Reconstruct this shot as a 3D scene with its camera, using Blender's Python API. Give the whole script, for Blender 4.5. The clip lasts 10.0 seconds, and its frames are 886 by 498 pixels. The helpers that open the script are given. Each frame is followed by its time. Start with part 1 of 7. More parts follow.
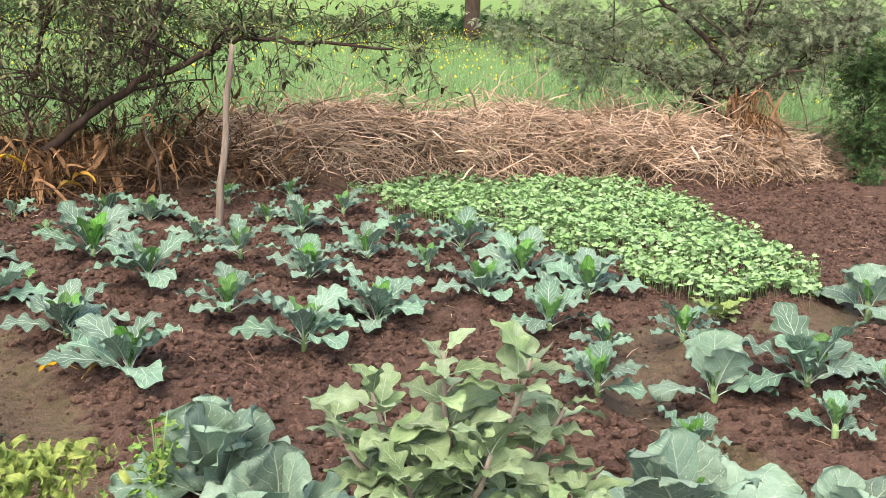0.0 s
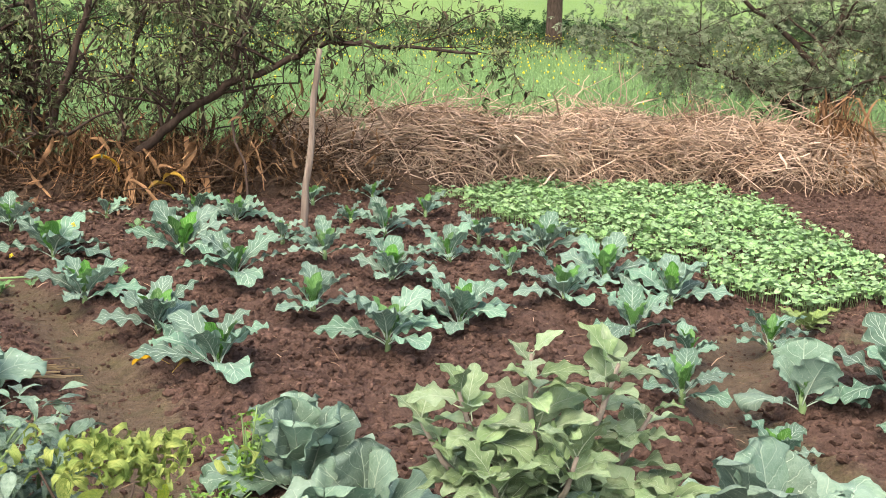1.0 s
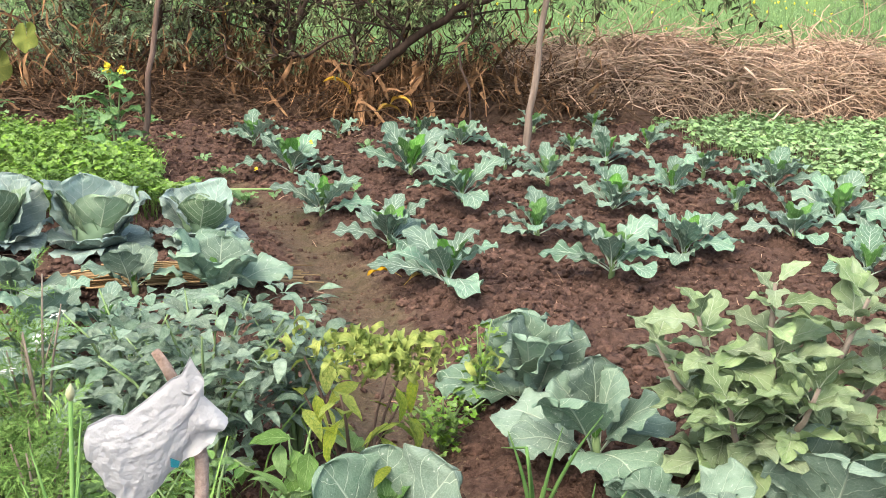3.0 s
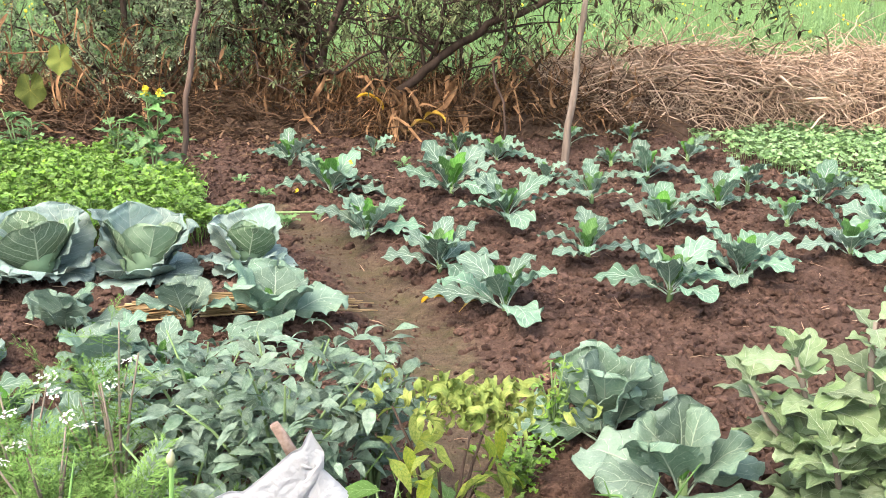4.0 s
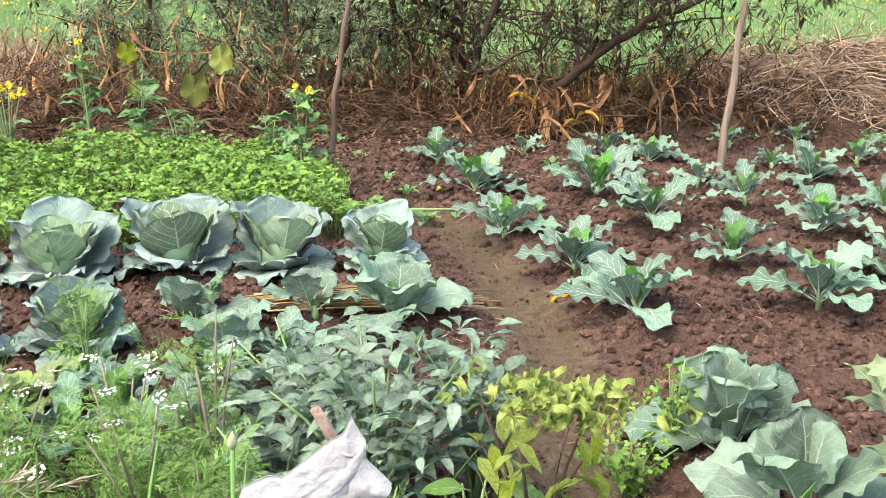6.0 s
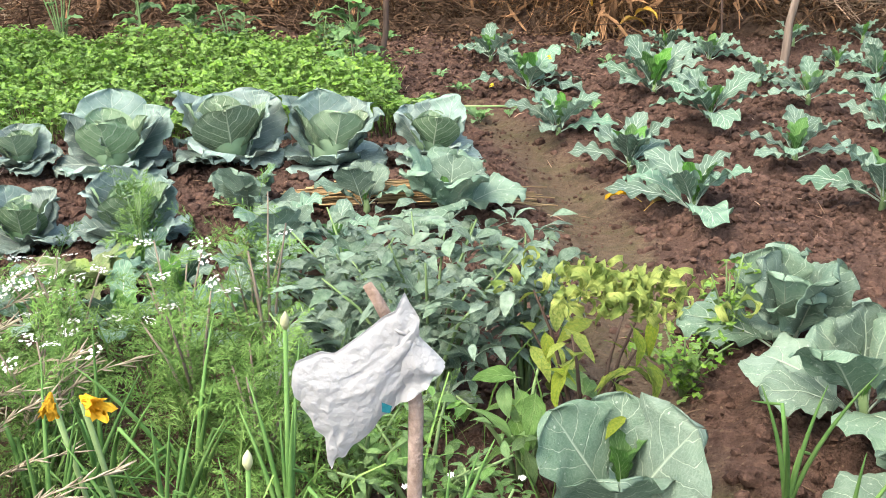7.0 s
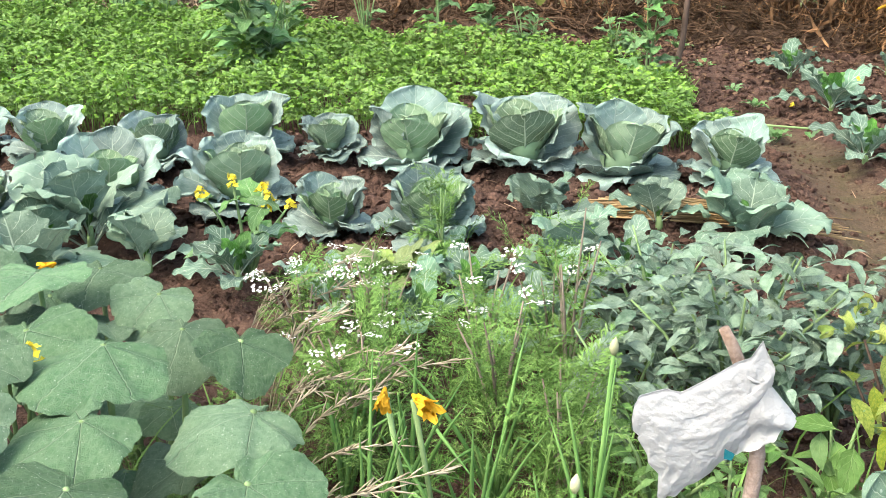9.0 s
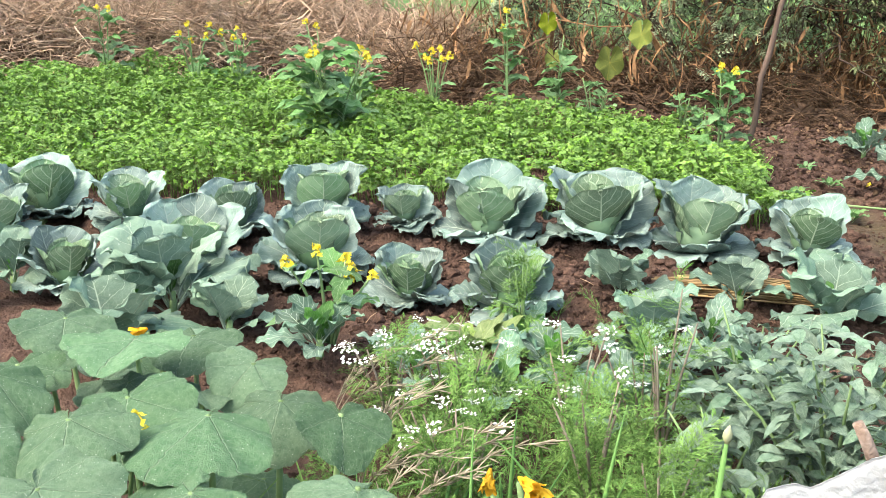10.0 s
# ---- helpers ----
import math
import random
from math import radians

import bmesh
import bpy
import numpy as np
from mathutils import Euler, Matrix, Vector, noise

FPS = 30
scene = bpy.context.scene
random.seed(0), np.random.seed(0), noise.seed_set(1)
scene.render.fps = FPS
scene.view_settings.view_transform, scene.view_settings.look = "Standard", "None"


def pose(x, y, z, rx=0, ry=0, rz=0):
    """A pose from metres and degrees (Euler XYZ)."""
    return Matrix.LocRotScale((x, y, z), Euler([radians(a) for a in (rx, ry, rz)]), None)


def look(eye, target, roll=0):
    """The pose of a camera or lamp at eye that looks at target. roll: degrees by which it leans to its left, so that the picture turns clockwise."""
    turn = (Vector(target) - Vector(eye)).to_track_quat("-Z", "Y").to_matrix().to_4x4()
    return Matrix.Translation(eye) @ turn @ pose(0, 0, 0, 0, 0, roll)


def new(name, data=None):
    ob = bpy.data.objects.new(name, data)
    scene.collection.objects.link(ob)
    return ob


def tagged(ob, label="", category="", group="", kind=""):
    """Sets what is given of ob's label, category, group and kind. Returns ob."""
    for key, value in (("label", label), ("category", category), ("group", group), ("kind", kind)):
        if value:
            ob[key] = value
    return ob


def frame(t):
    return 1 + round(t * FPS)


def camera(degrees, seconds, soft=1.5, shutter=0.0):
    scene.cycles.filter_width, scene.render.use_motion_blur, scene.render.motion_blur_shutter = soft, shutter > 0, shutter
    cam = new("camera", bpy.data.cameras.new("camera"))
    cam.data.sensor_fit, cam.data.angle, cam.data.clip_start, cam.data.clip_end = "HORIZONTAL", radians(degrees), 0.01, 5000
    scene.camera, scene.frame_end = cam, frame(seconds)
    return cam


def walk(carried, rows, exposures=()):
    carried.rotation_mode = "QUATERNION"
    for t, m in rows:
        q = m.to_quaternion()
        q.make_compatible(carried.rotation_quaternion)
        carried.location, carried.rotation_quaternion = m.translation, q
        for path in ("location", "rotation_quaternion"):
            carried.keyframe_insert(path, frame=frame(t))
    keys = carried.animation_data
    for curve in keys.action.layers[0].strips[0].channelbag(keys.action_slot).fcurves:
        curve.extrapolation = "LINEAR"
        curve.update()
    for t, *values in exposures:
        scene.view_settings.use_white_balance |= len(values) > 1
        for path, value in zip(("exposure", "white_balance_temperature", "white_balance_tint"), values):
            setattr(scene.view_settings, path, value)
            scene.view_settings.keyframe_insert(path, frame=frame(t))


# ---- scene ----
cam = camera(46.6, 10.0, 0.5)

PATH = [
    (0, (0.028, 0.284, 1.464), (0.005, 2.237, 1.034), 1.8),
    (0.5, (0.011, 0.273, 1.462), (-0.081, 2.225, 1.037), 2.0),
    (1, (-0.001, 0.262, 1.457), (-0.174, 2.209, 1.032), 1.8),
    (1.5, (-0.008, 0.233, 1.451), (-0.261, 2.169, 1.017), 1.7),
    (2, (-0.01, 0.194, 1.452), (-0.394, 2.111, 1.03), 1.6),
    (2.5, (-0.024, 0.138, 1.438), (-0.624, 1.966, 0.894), 1.7),
    (2.7, (-0.042, 0.144, 1.429), (-0.598, 1.977, 0.851), 2.6),
    (3.8, (-0.27, 0.21, 1.497), (-0.814, 2.065, 0.984), -0.6),
    (4, (-0.295, 0.206, 1.503), (-0.869, 2.039, 0.946), 0.8),
    (4.5, (-0.285, 0.236, 1.487), (-0.982, 2.03, 0.942), 0.9),
    (5, (-0.229, 0.31, 1.474), (-0.991, 2.076, 0.927), 1.7),
    (5.2, (-0.217, 0.319, 1.472), (-1.024, 2.072, 0.948), 2.0),
    (6.3, (-0.152, 0.371, 1.426), (-1.042, 2.058, 0.825), -1.2),
    (6.5, (-0.165, 0.374, 1.422), (-1.062, 2.037, 0.767), -1.0),
    (7, (-0.18, 0.378, 1.381), (-1.122, 1.99, 0.663), -0.9),
    (7.5, (-0.19, 0.388, 1.352), (-1.104, 1.952, 0.506), -0.1),
    (8, (-0.206, 0.372, 1.336), (-1.231, 1.878, 0.511), 0.6),
    (8.5, (-0.241, 0.33, 1.363), (-1.458, 1.701, 0.563), 0.7),
    (9, (-0.319, 0.292, 1.429), (-1.638, 1.613, 0.712), -0.3),
    (9.5, (-0.38, 0.244, 1.453), (-1.785, 1.533, 0.849), -0.7),
    (10, (-0.402, 0.217, 1.449), (-1.819, 1.498, 0.856), 0.2),
]
walk(cam, [(t, look(eye, target, roll)) for t, eye, target, roll in PATH], [(0, 2.13, 7050, 8), (2.4, 2.10, 7050, 8), (2.7, 2.13, 7050, 8), (3.8, 2.43, 7000, 8), (5.2, 2.45, 7000, 8), (6.3, 2.39, 7000, 7), (7.5, 2.34, 6950, 5), (9, 2.40, 7000, 3), (10, 2.44, 7000, 2)])


# ---------------------------------------------------------------- light
world = bpy.data.worlds.new("world")
scene.world = world
world.use_nodes = True
wn = world.node_tree
sky = wn.nodes.new("ShaderNodeTexSky")
sky.sky_type = "NISHITA"
sky.sun_disc = False
sky.sun_elevation = radians(58)
sky.sun_rotation = radians(200)
sky.air_density = 1.0
sky.dust_density = 4.0
wn.links.new(sky.outputs[0], wn.nodes["Background"].inputs[0])
wn.nodes["Background"].inputs[1].default_value = 0.15

sun = new("sun", bpy.data.lights.new("sun", "SUN"))
sun.data.energy = 0.8
sun.data.angle = radians(80)
sun.data.color = (1.0, 0.95, 0.88)
sun.matrix_world = look((-1.6, -4.0, 7.0), (0, 0, 0))


# ---------------------------------------------------------------- numbers and meshes


def lattice(ix, iy, seed):
    n = (ix.astype(np.int64) * 374761393 + iy.astype(np.int64) * 668265263 + seed * 1442695041) & 0x7FFFFFFF
    n = ((n ^ (n >> 13)) * 1274126177) & 0x7FFFFFFF
    return ((n ^ (n >> 16)) & 0xFFFF) / 65535.0


def vnoise(x, y, seed=0):
    """Smooth value noise, 0 to 1, one cell a unit."""
    x, y = np.asarray(x, float), np.asarray(y, float)
    ix, iy = np.floor(x), np.floor(y)
    fx, fy = x - ix, y - iy
    fx, fy = fx * fx * (3 - 2 * fx), fy * fy * (3 - 2 * fy)
    a, b = lattice(ix, iy, seed), lattice(ix + 1, iy, seed)
    c, d = lattice(ix, iy + 1, seed), lattice(ix + 1, iy + 1, seed)
    return (a * (1 - fx) + b * fx) * (1 - fy) + (c * (1 - fx) + d * fx) * fy


def to_line(x, y, line):
    """Distance of points to a broken line."""
    best = np.full(np.shape(x), 1e9)
    for (ax, ay), (bx, by) in zip(line, line[1:]):
        k = np.clip(((x - ax) * (bx - ax) + (y - ay) * (by - ay)) / ((bx - ax) ** 2 + (by - ay) ** 2), 0, 1)
        best = np.minimum(best, np.hypot(x - ax - k * (bx - ax), y - ay - k * (by - ay)))
    return best


def inside(x, y, poly):
    hit = np.zeros(np.shape(x), bool)
    for (ax, ay), (bx, by) in zip(poly, poly[1:] + poly[:1]):
        cross = ((ay > y) != (by > y)) & (x < (bx - ax) * (y - ay) / (by - ay + 1e-12) + ax)
        hit ^= cross
    return hit


FURROW = [(-3.2, 5.75), (-2.6, 5.3), (-2.1, 4.72), (-1.55, 3.97), (-1.2, 3.3), (-0.95, 2.75), (-0.62, 2.2), (-0.3, 1.6)]
FURROW_RIGHT = [(1.6, 6.0), (1.02, 5.1), (0.8, 4.25), (1.15, 3.4), (1.2, 2.6)]
FURROW_END = [(1.7, 5.35), (2.2, 5.7), (2.8, 6.3)]
FURROW_BED = [(-2.75, 4.0), (-3.6, 3.3), (-4.6, 2.3), (-5.6, 1.4)]
MOUND = [(-2.0, 9.58), (-1.35, 9.78), (-0.5, 10.08), (0.35, 10.45), (1.2, 10.8), (2.2, 10.85), (3.3, 11.4), (4.6, 12.2), (8, 14)]
MOUND_LEFT = [(-14, 3.0), (-11.6, 4.3), (-10.9, 5.4), (-10.2, 6.5), (-9.2, 7.3), (-8.4, 7.9)]
VERGE = [(-8.4, 7.6), (-7.2, 6.9), (-6.2, 7.0), (-5.3, 7.9), (-4.6, 8.4), (-3.6, 8.9), (-2.6, 9.2), (-1.4, 9.5)]


def ground_height(x, y):
    x, y = np.asarray(x, float), np.asarray(y, float)
    path = np.exp(-(to_line(x, y, FURROW) / 0.2) ** 2) + np.exp(-(to_line(x, y, FURROW_RIGHT) / 0.16) ** 2)
    path = np.minimum(path + np.exp(-(to_line(x, y, FURROW_END) / 0.2) ** 2), 1)
    near = np.hypot(x, y) < 16
    rough = (vnoise(x * 2.1, y * 2.1, 1) - 0.5) * 0.07 + (vnoise(x * 7, y * 7, 2) - 0.5) * 0.05 * (1 - 0.85 * path)
    rough = rough + (vnoise(x * 15, y * 15, 3) - 0.5) * 0.055 * (1 - 0.9 * path) + (vnoise(x * 29, y * 29, 4) - 0.5) * 0.028 * (1 - 0.8 * path)
    z = np.where(near, rough, 0) - 0.07 * path
    z = z - 0.05 * np.exp(-(to_line(x, y, FURROW_BED) / 0.14) ** 2)
    z = z + 0.12 * np.exp(-(to_line(x, y, VERGE) / 0.6) ** 2)
    r = np.hypot(x, y)
    return z + np.where(r > 30, (r - 30) * 0.035, 0)


def gz(x, y):
    return float(ground_height(np.array([x]), np.array([y]))[0])


def mesh_of(name, v, t, mats, uv=None, mat_index=None, smooth=True):
    me = bpy.data.meshes.new(name)
    v, t = np.asarray(v, np.float32), np.asarray(t, np.int32)
    me.vertices.add(len(v))
    me.vertices.foreach_set("co", v.ravel())
    me.loops.add(t.size)
    me.loops.foreach_set("vertex_index", t.ravel())
    me.polygons.add(len(t))
    me.polygons.foreach_set("loop_start", np.arange(0, t.size, t.shape[1], dtype=np.int32))
    me.polygons.foreach_set("use_smooth", np.full(len(t), smooth))
    if mat_index is not None:
        me.polygons.foreach_set("material_index", np.asarray(mat_index, np.int32))
    if uv is not None:
        layer = me.uv_layers.new(name="UVMap")
        layer.data.foreach_set("uv", np.asarray(uv, np.float32)[t.ravel()].ravel())
    me.update(calc_edges=True)
    for m in mats:
        me.materials.append(m)
    return me


def thing(name, x, y, z, label, category, group="", turn=0.0, kind=""):
    ob = new(name)
    ob.empty_display_size = 0.1
    ob.matrix_basis = pose(x, y, z, 0, 0, turn)
    return tagged(ob, label, category, group, kind)


def piece(name, me, parent, m=None, label="", kind=""):
    ob = new(name, me)
    ob.parent = parent
    if m is not None:
        ob.matrix_basis = m
    return tagged(ob, label, kind=kind)


def join(geos):
    """One geometry from several (v, t, uv)."""
    vs, ts, us, n = [], [], [], 0
    for v, t, u in geos:
        vs.append(v), ts.append(t + n), us.append(u)
        n += len(v)
    return np.concatenate(vs), np.concatenate(ts), np.concatenate(us)


def scatter(geos, mats4, pick):
    """Many copies of a few geometries, joined: mats4 (n, 4, 4), pick (n,)."""
    vs, ts, us, n = [], [], [], 0
    for k, (v, t, u) in enumerate(geos):
        ms = mats4[pick == k]
        if not len(ms):
            continue
        w = np.einsum("nij,vj->nvi", ms[:, :3, :3], v) + ms[:, None, :3, 3]
        vs.append(w.reshape(-1, 3))
        ts.append((t[None] + (np.arange(len(ms)) * len(v))[:, None, None] + n).reshape(-1, 3))
        us.append(np.tile(u, (len(ms), 1)))
        n += len(v) * len(ms)
    return np.concatenate(vs), np.concatenate(ts), np.concatenate(us)


def turns(n, pos, rz, tilt=None, roll=None, scale=1.0):
    """Matrices: scale, then tilt about y, roll about x, turn about z, move."""
    tilt = np.zeros(n) if tilt is None else tilt
    roll = np.zeros(n) if roll is None else roll
    cz, sz, cy, sy, cx, sx = np.cos(rz), np.sin(rz), np.cos(tilt), np.sin(tilt), np.cos(roll), np.sin(roll)
    o, i = np.zeros(n), np.ones(n)
    a = np.stack([np.stack([cz, -sz, o], -1), np.stack([sz, cz, o], -1), np.stack([o, o, i], -1)], 1)
    b = np.stack([np.stack([cy, o, sy], -1), np.stack([o, i, o], -1), np.stack([-sy, o, cy], -1)], 1)
    c = np.stack([np.stack([i, o, o], -1), np.stack([o, cx, -sx], -1), np.stack([o, sx, cx], -1)], 1)
    m = np.zeros((n, 4, 4))
    m[:, :3, :3] = a @ b @ c * (np.ones(n) * scale)[:, None, None]
    m[:, :3, 3] = pos
    m[:, 3, 3] = 1
    return m


def tube(points, radii, n=6):
    """A tapered tube along points, closed at its end."""
    p = np.asarray(points, float)
    d = np.gradient(p, axis=0)
    d /= np.linalg.norm(d, axis=1)[:, None] + 1e-9
    ref = np.array([0.31, 0.23, 0.92]) if abs(d[:, 2]).mean() < 0.8 else np.array([0.94, 0.3, 0.1])
    a = np.cross(d, ref)
    a /= np.linalg.norm(a, axis=1)[:, None] + 1e-9
    b = np.cross(d, a)
    ang = np.arange(n) * 2 * np.pi / n
    r = np.asarray(radii, float)
    v = p[:, None] + r[:, None, None] * (np.cos(ang)[None, :, None] * a[:, None] + np.sin(ang)[None, :, None] * b[:, None])
    k = len(p)
    i, j = np.meshgrid(np.arange(k - 1), np.arange(n), indexing="ij")
    q = [i * n + j, i * n + (j + 1) % n, (i + 1) * n + (j + 1) % n, (i + 1) * n + j]
    t = np.concatenate([np.stack([q[0], q[1], q[2]], -1).reshape(-1, 3), np.stack([q[0], q[2], q[3]], -1).reshape(-1, 3)])
    cap = np.array([[(k - 1) * n, (k - 1) * n + s, (k - 1) * n + s + 1] for s in range(1, n - 1)])
    base = np.array([[0, s + 1, s] for s in range(1, n - 1)])
    t = np.concatenate([t, cap, base])
    uv = np.stack(np.broadcast_arrays(0.5 + 0 * ang[None], np.linspace(0, 1, k)[:, None]), -1).reshape(-1, 2)
    return v.reshape(-1, 3), t, uv


def grid_tris(k, n):
    i, j = np.meshgrid(np.arange(k - 1), np.arange(n - 1), indexing="ij")
    q = [i * n + j, (i + 1) * n + j, (i + 1) * n + j + 1, i * n + j + 1]
    return np.concatenate([np.stack([q[0], q[1], q[2]], -1).reshape(-1, 3), np.stack([q[0], q[2], q[3]], -1).reshape(-1, 3)])


def blade(rng, length, width, stalk=0.15, rise=(50, 10), cup=0.25, ruffle=0.12, waves=4.0, lobes=0.06, teeth=9.0, fat=0.8, sharp=0.75,
          side=0.0, rib=0.012, nu=16, nv=9):
    """A leaf that grows along +x from its base: stalk, curved midrib, cupped and wavy blade, thick rib below."""
    u = np.linspace(0, 1, nu)
    u = u + 0.10 * np.sin(np.pi * u) * u
    th = np.radians(rise[0] + (rise[1] - rise[0]) * u ** 1.2)
    yaw = side * u ** 2
    ds = np.gradient(u)[:, None] * length
    step = np.stack([np.cos(th) * np.cos(yaw), np.cos(th) * np.sin(yaw), np.sin(th)], -1) * ds
    mid = np.concatenate([[[0, 0, 0]], np.cumsum(step[:-1], 0)])
    normal = np.stack([-np.sin(th) * np.cos(yaw), -np.sin(th) * np.sin(yaw), np.cos(th)], -1)
    across = np.stack([-np.sin(yaw), np.cos(yaw), 0 * yaw], -1)
    b = np.clip((u - stalk) / (1 - stalk), 0, 1)
    w = width / 2 * np.sin(np.pi * np.clip(b, 0, 1) ** fat) ** sharp
    s = np.linspace(-1, 1, nv)
    ph = rng.uniform(0, 6.28, 6)
    edge = np.stack([1 + lobes * np.sin(teeth * 6.28 * u + ph[0]) + lobes * 0.8 * np.sin(teeth * 3.7 * u + ph[1]),
                     1 + lobes * np.sin(teeth * 6.28 * u + ph[2]) + lobes * 0.8 * np.sin(teeth * 4.1 * u + ph[3])], -1)
    ww = np.where(s[None] < 0, (w * edge[:, 0])[:, None], (w * edge[:, 1])[:, None])
    ww = np.maximum(ww, rib * length * 0.5)
    a = np.abs(s)[None]
    wave = np.where(s[None] < 0, np.sin(waves * 6.28 * u + ph[4])[:, None], np.sin(waves * 6.28 * u * 1.1 + ph[5])[:, None])
    lift = cup * a ** 1.6 * ww + ruffle * ww * wave * a ** 2.2
    lift = lift + 0.022 * width * np.sin(17 * u + ph[0])[:, None] * np.sin(6.5 * s + ph[1])[None] * (b > 0.05)[:, None]
    v = mid[:, None] + across[:, None] * (s[None] * ww * (1 - 0.18 * cup * a))[..., None] + normal[:, None] * lift[..., None]
    uv = np.stack(np.broadcast_arrays(s[None] * 0.5 + 0.5, u[:, None]), -1).reshape(-1, 2)
    if nv < 5:
        return v.reshape(-1, 3), grid_tris(nu, nv), uv
    keep = max(3, int(nu * 0.8))
    r = rib * length * np.linspace(1, 0.25, keep)
    stem = tube(mid[:keep] - normal[:keep] * r[:, None] * 0.7, r, 5)
    return join([(v.reshape(-1, 3), grid_tris(nu, nv), uv), stem])


def shell_leaf(rng, wide, rise, bowl, ruffle=0.03, curl=0.05, stalk=0.0, base=0.12, side=0.0, lobes=0.02, rib=0.012, nu=24, nv=17):
    """A broad round leaf along +x, bent like a shell: rise along its length, bowl across (degrees), a wavy rim."""
    u = np.linspace(0, 1, nu)
    u = 1 - (1 - u) ** 1.6
    th = np.radians(rise[0] + (rise[1] - rise[0]) * u ** 1.3)
    yaw = side * u ** 2
    step = np.stack([np.cos(th) * np.cos(yaw), np.cos(th) * np.sin(yaw), np.sin(th)], -1) * np.gradient(u)[:, None]
    mid = np.concatenate([[[0, 0, 0]], np.cumsum(step[:-1], 0)])
    normal = np.stack([-np.sin(th) * np.cos(yaw), -np.sin(th) * np.sin(yaw), np.cos(th)], -1)
    across = np.stack([-np.sin(yaw), np.cos(yaw), 0 * yaw], -1)
    b = np.clip((u - stalk) / (1 - stalk), 0, 1)
    round_ = np.sqrt(np.clip(1 - ((b - 0.55) / 0.4502) ** 2, 0, 1)) ** 0.9
    low = np.sqrt(np.clip(1 - ((b - 0.55) / 0.56) ** 2, 0, 1)) * (base + (1 - base) * np.clip(b / 0.4, 0, 1) ** 0.8)
    w = wide / 2 * np.where(b < 0.55, low, round_) * (b > 0)
    ph = rng.uniform(0, 6.28, 8)
    s = np.linspace(-1, 1, nv)
    edge = np.where(s[None] < 0, (1 + lobes * np.sin(31 * u + ph[0]) + lobes * np.sin(17 * u + ph[1]))[:, None], (1 + lobes * np.sin(29 * u + ph[2]) + lobes * np.sin(19 * u + ph[3]))[:, None])
    ww = np.maximum(w[:, None] * edge, rib * 0.5)
    f = np.radians(bowl)
    x = ww / f * np.sin(s[None] * f)
    y = ww / f * (1 - np.cos(s[None] * f))
    rim = np.maximum(np.abs(s)[None] ** 3, np.clip((b - 0.75) / 0.25, 0, 1)[:, None] ** 2)
    turn = np.where(s[None] < 0, (21 * u + ph[4])[:, None], (23 * u + ph[5])[:, None]) + 4 * s[None]
    wave = np.sin(turn) * 0.7 + 0.5 * np.sin(turn * 1.9 + ph[6])
    lift = y + rim * (b > 0.1)[:, None] * (ruffle * wave - curl * rim)
    lift = lift + 0.010 * (np.sin(13 * u + ph[7])[:, None] * np.sin(7 * s + ph[0])[None]) * (b > 0.1)[:, None] - 0.02 * np.exp(-(s / 0.12) ** 2)[None] * (b > 0.05)[:, None]
    v = mid[:, None] + across[:, None] * x[..., None] + normal[:, None] * lift[..., None]
    uv = np.stack(np.broadcast_arrays(s[None] * 0.5 + 0.5, u[:, None]), -1).reshape(-1, 2)
    keep = max(3, int(nu * 0.75))
    r = rib * np.linspace(1, 0.25, keep)
    stem = tube(mid[:keep] - normal[:keep] * (0.02 + r[:, None] * 0.5), r, 5)
    return join([(v.reshape(-1, 3), grid_tris(nu, nv), uv), stem])


def heart_leaf(rng, rings=14, n=84):
    """A broad squash leaf: the stalk meets it near its notched base, the tip lies towards +x."""
    a = np.linspace(-np.pi + 0.05, np.pi - 0.05, n)
    ph = rng.uniform(0, 6.28, 6)
    prof = 0.66 + 0.40 * np.cos(a) + 0.17 * np.exp(-((np.abs(a) - 2.15) / 0.5) ** 2) - 0.1 * np.exp(-((np.pi - np.abs(a)) / 0.25) ** 2)
    prof = prof * (1 + 0.075 * np.cos(5 * a) + 0.02 * np.sin(11 * a + ph[0]) + 0.035 * np.abs(np.sin(17 * a + ph[1])))
    r = np.linspace(0, 1, rings + 1)[1:, None]
    x, y = r * prof * np.cos(a), r * prof * np.sin(a) * 1.08
    z = -rng.uniform(0.05, 0.25) * (x - 0.2) ** 2 + rng.uniform(-0.28, 0.15) * np.abs(y) + 0.04 * r ** 2 * np.sin(7 * a + ph[2]) + 0.02 * r ** 4 * np.sin(15 * a + ph[0]) + 0.02 * np.sin(6 * x + ph[3]) * np.sin(5 * y + ph[4]) - 0.05 * r ** 5 * (0.5 + 0.5 * np.sin(3 * a + ph[5]))
    # the blade sinks along its five main veins and puckers between the side veins
    vein = np.min(np.abs(a[:, None] - np.array([-2.1, -1.0, 0.0, 1.0, 2.1])), axis=1)
    z = z - 0.035 * np.sqrt(r) * np.exp(-(vein * r / 0.10) ** 2) + 0.012 * r * np.sin(26 * r - 7 * vein) * np.clip(vein * 3, 0, 1)
    v = np.concatenate([[[0, 0, 0]], np.stack([x, y, z], -1).reshape(-1, 3)])
    uv = np.concatenate([[[0.5, 0.5]], np.stack([0.5 + 0.5 * r * np.sin(a), 0.5 + 0.5 * r * np.cos(a)], -1).reshape(-1, 2)])
    return v, np.concatenate([np.array([[0, 1 + j, 2 + j] for j in range(n - 1)]), grid_tris(rings, n) + 1]), uv


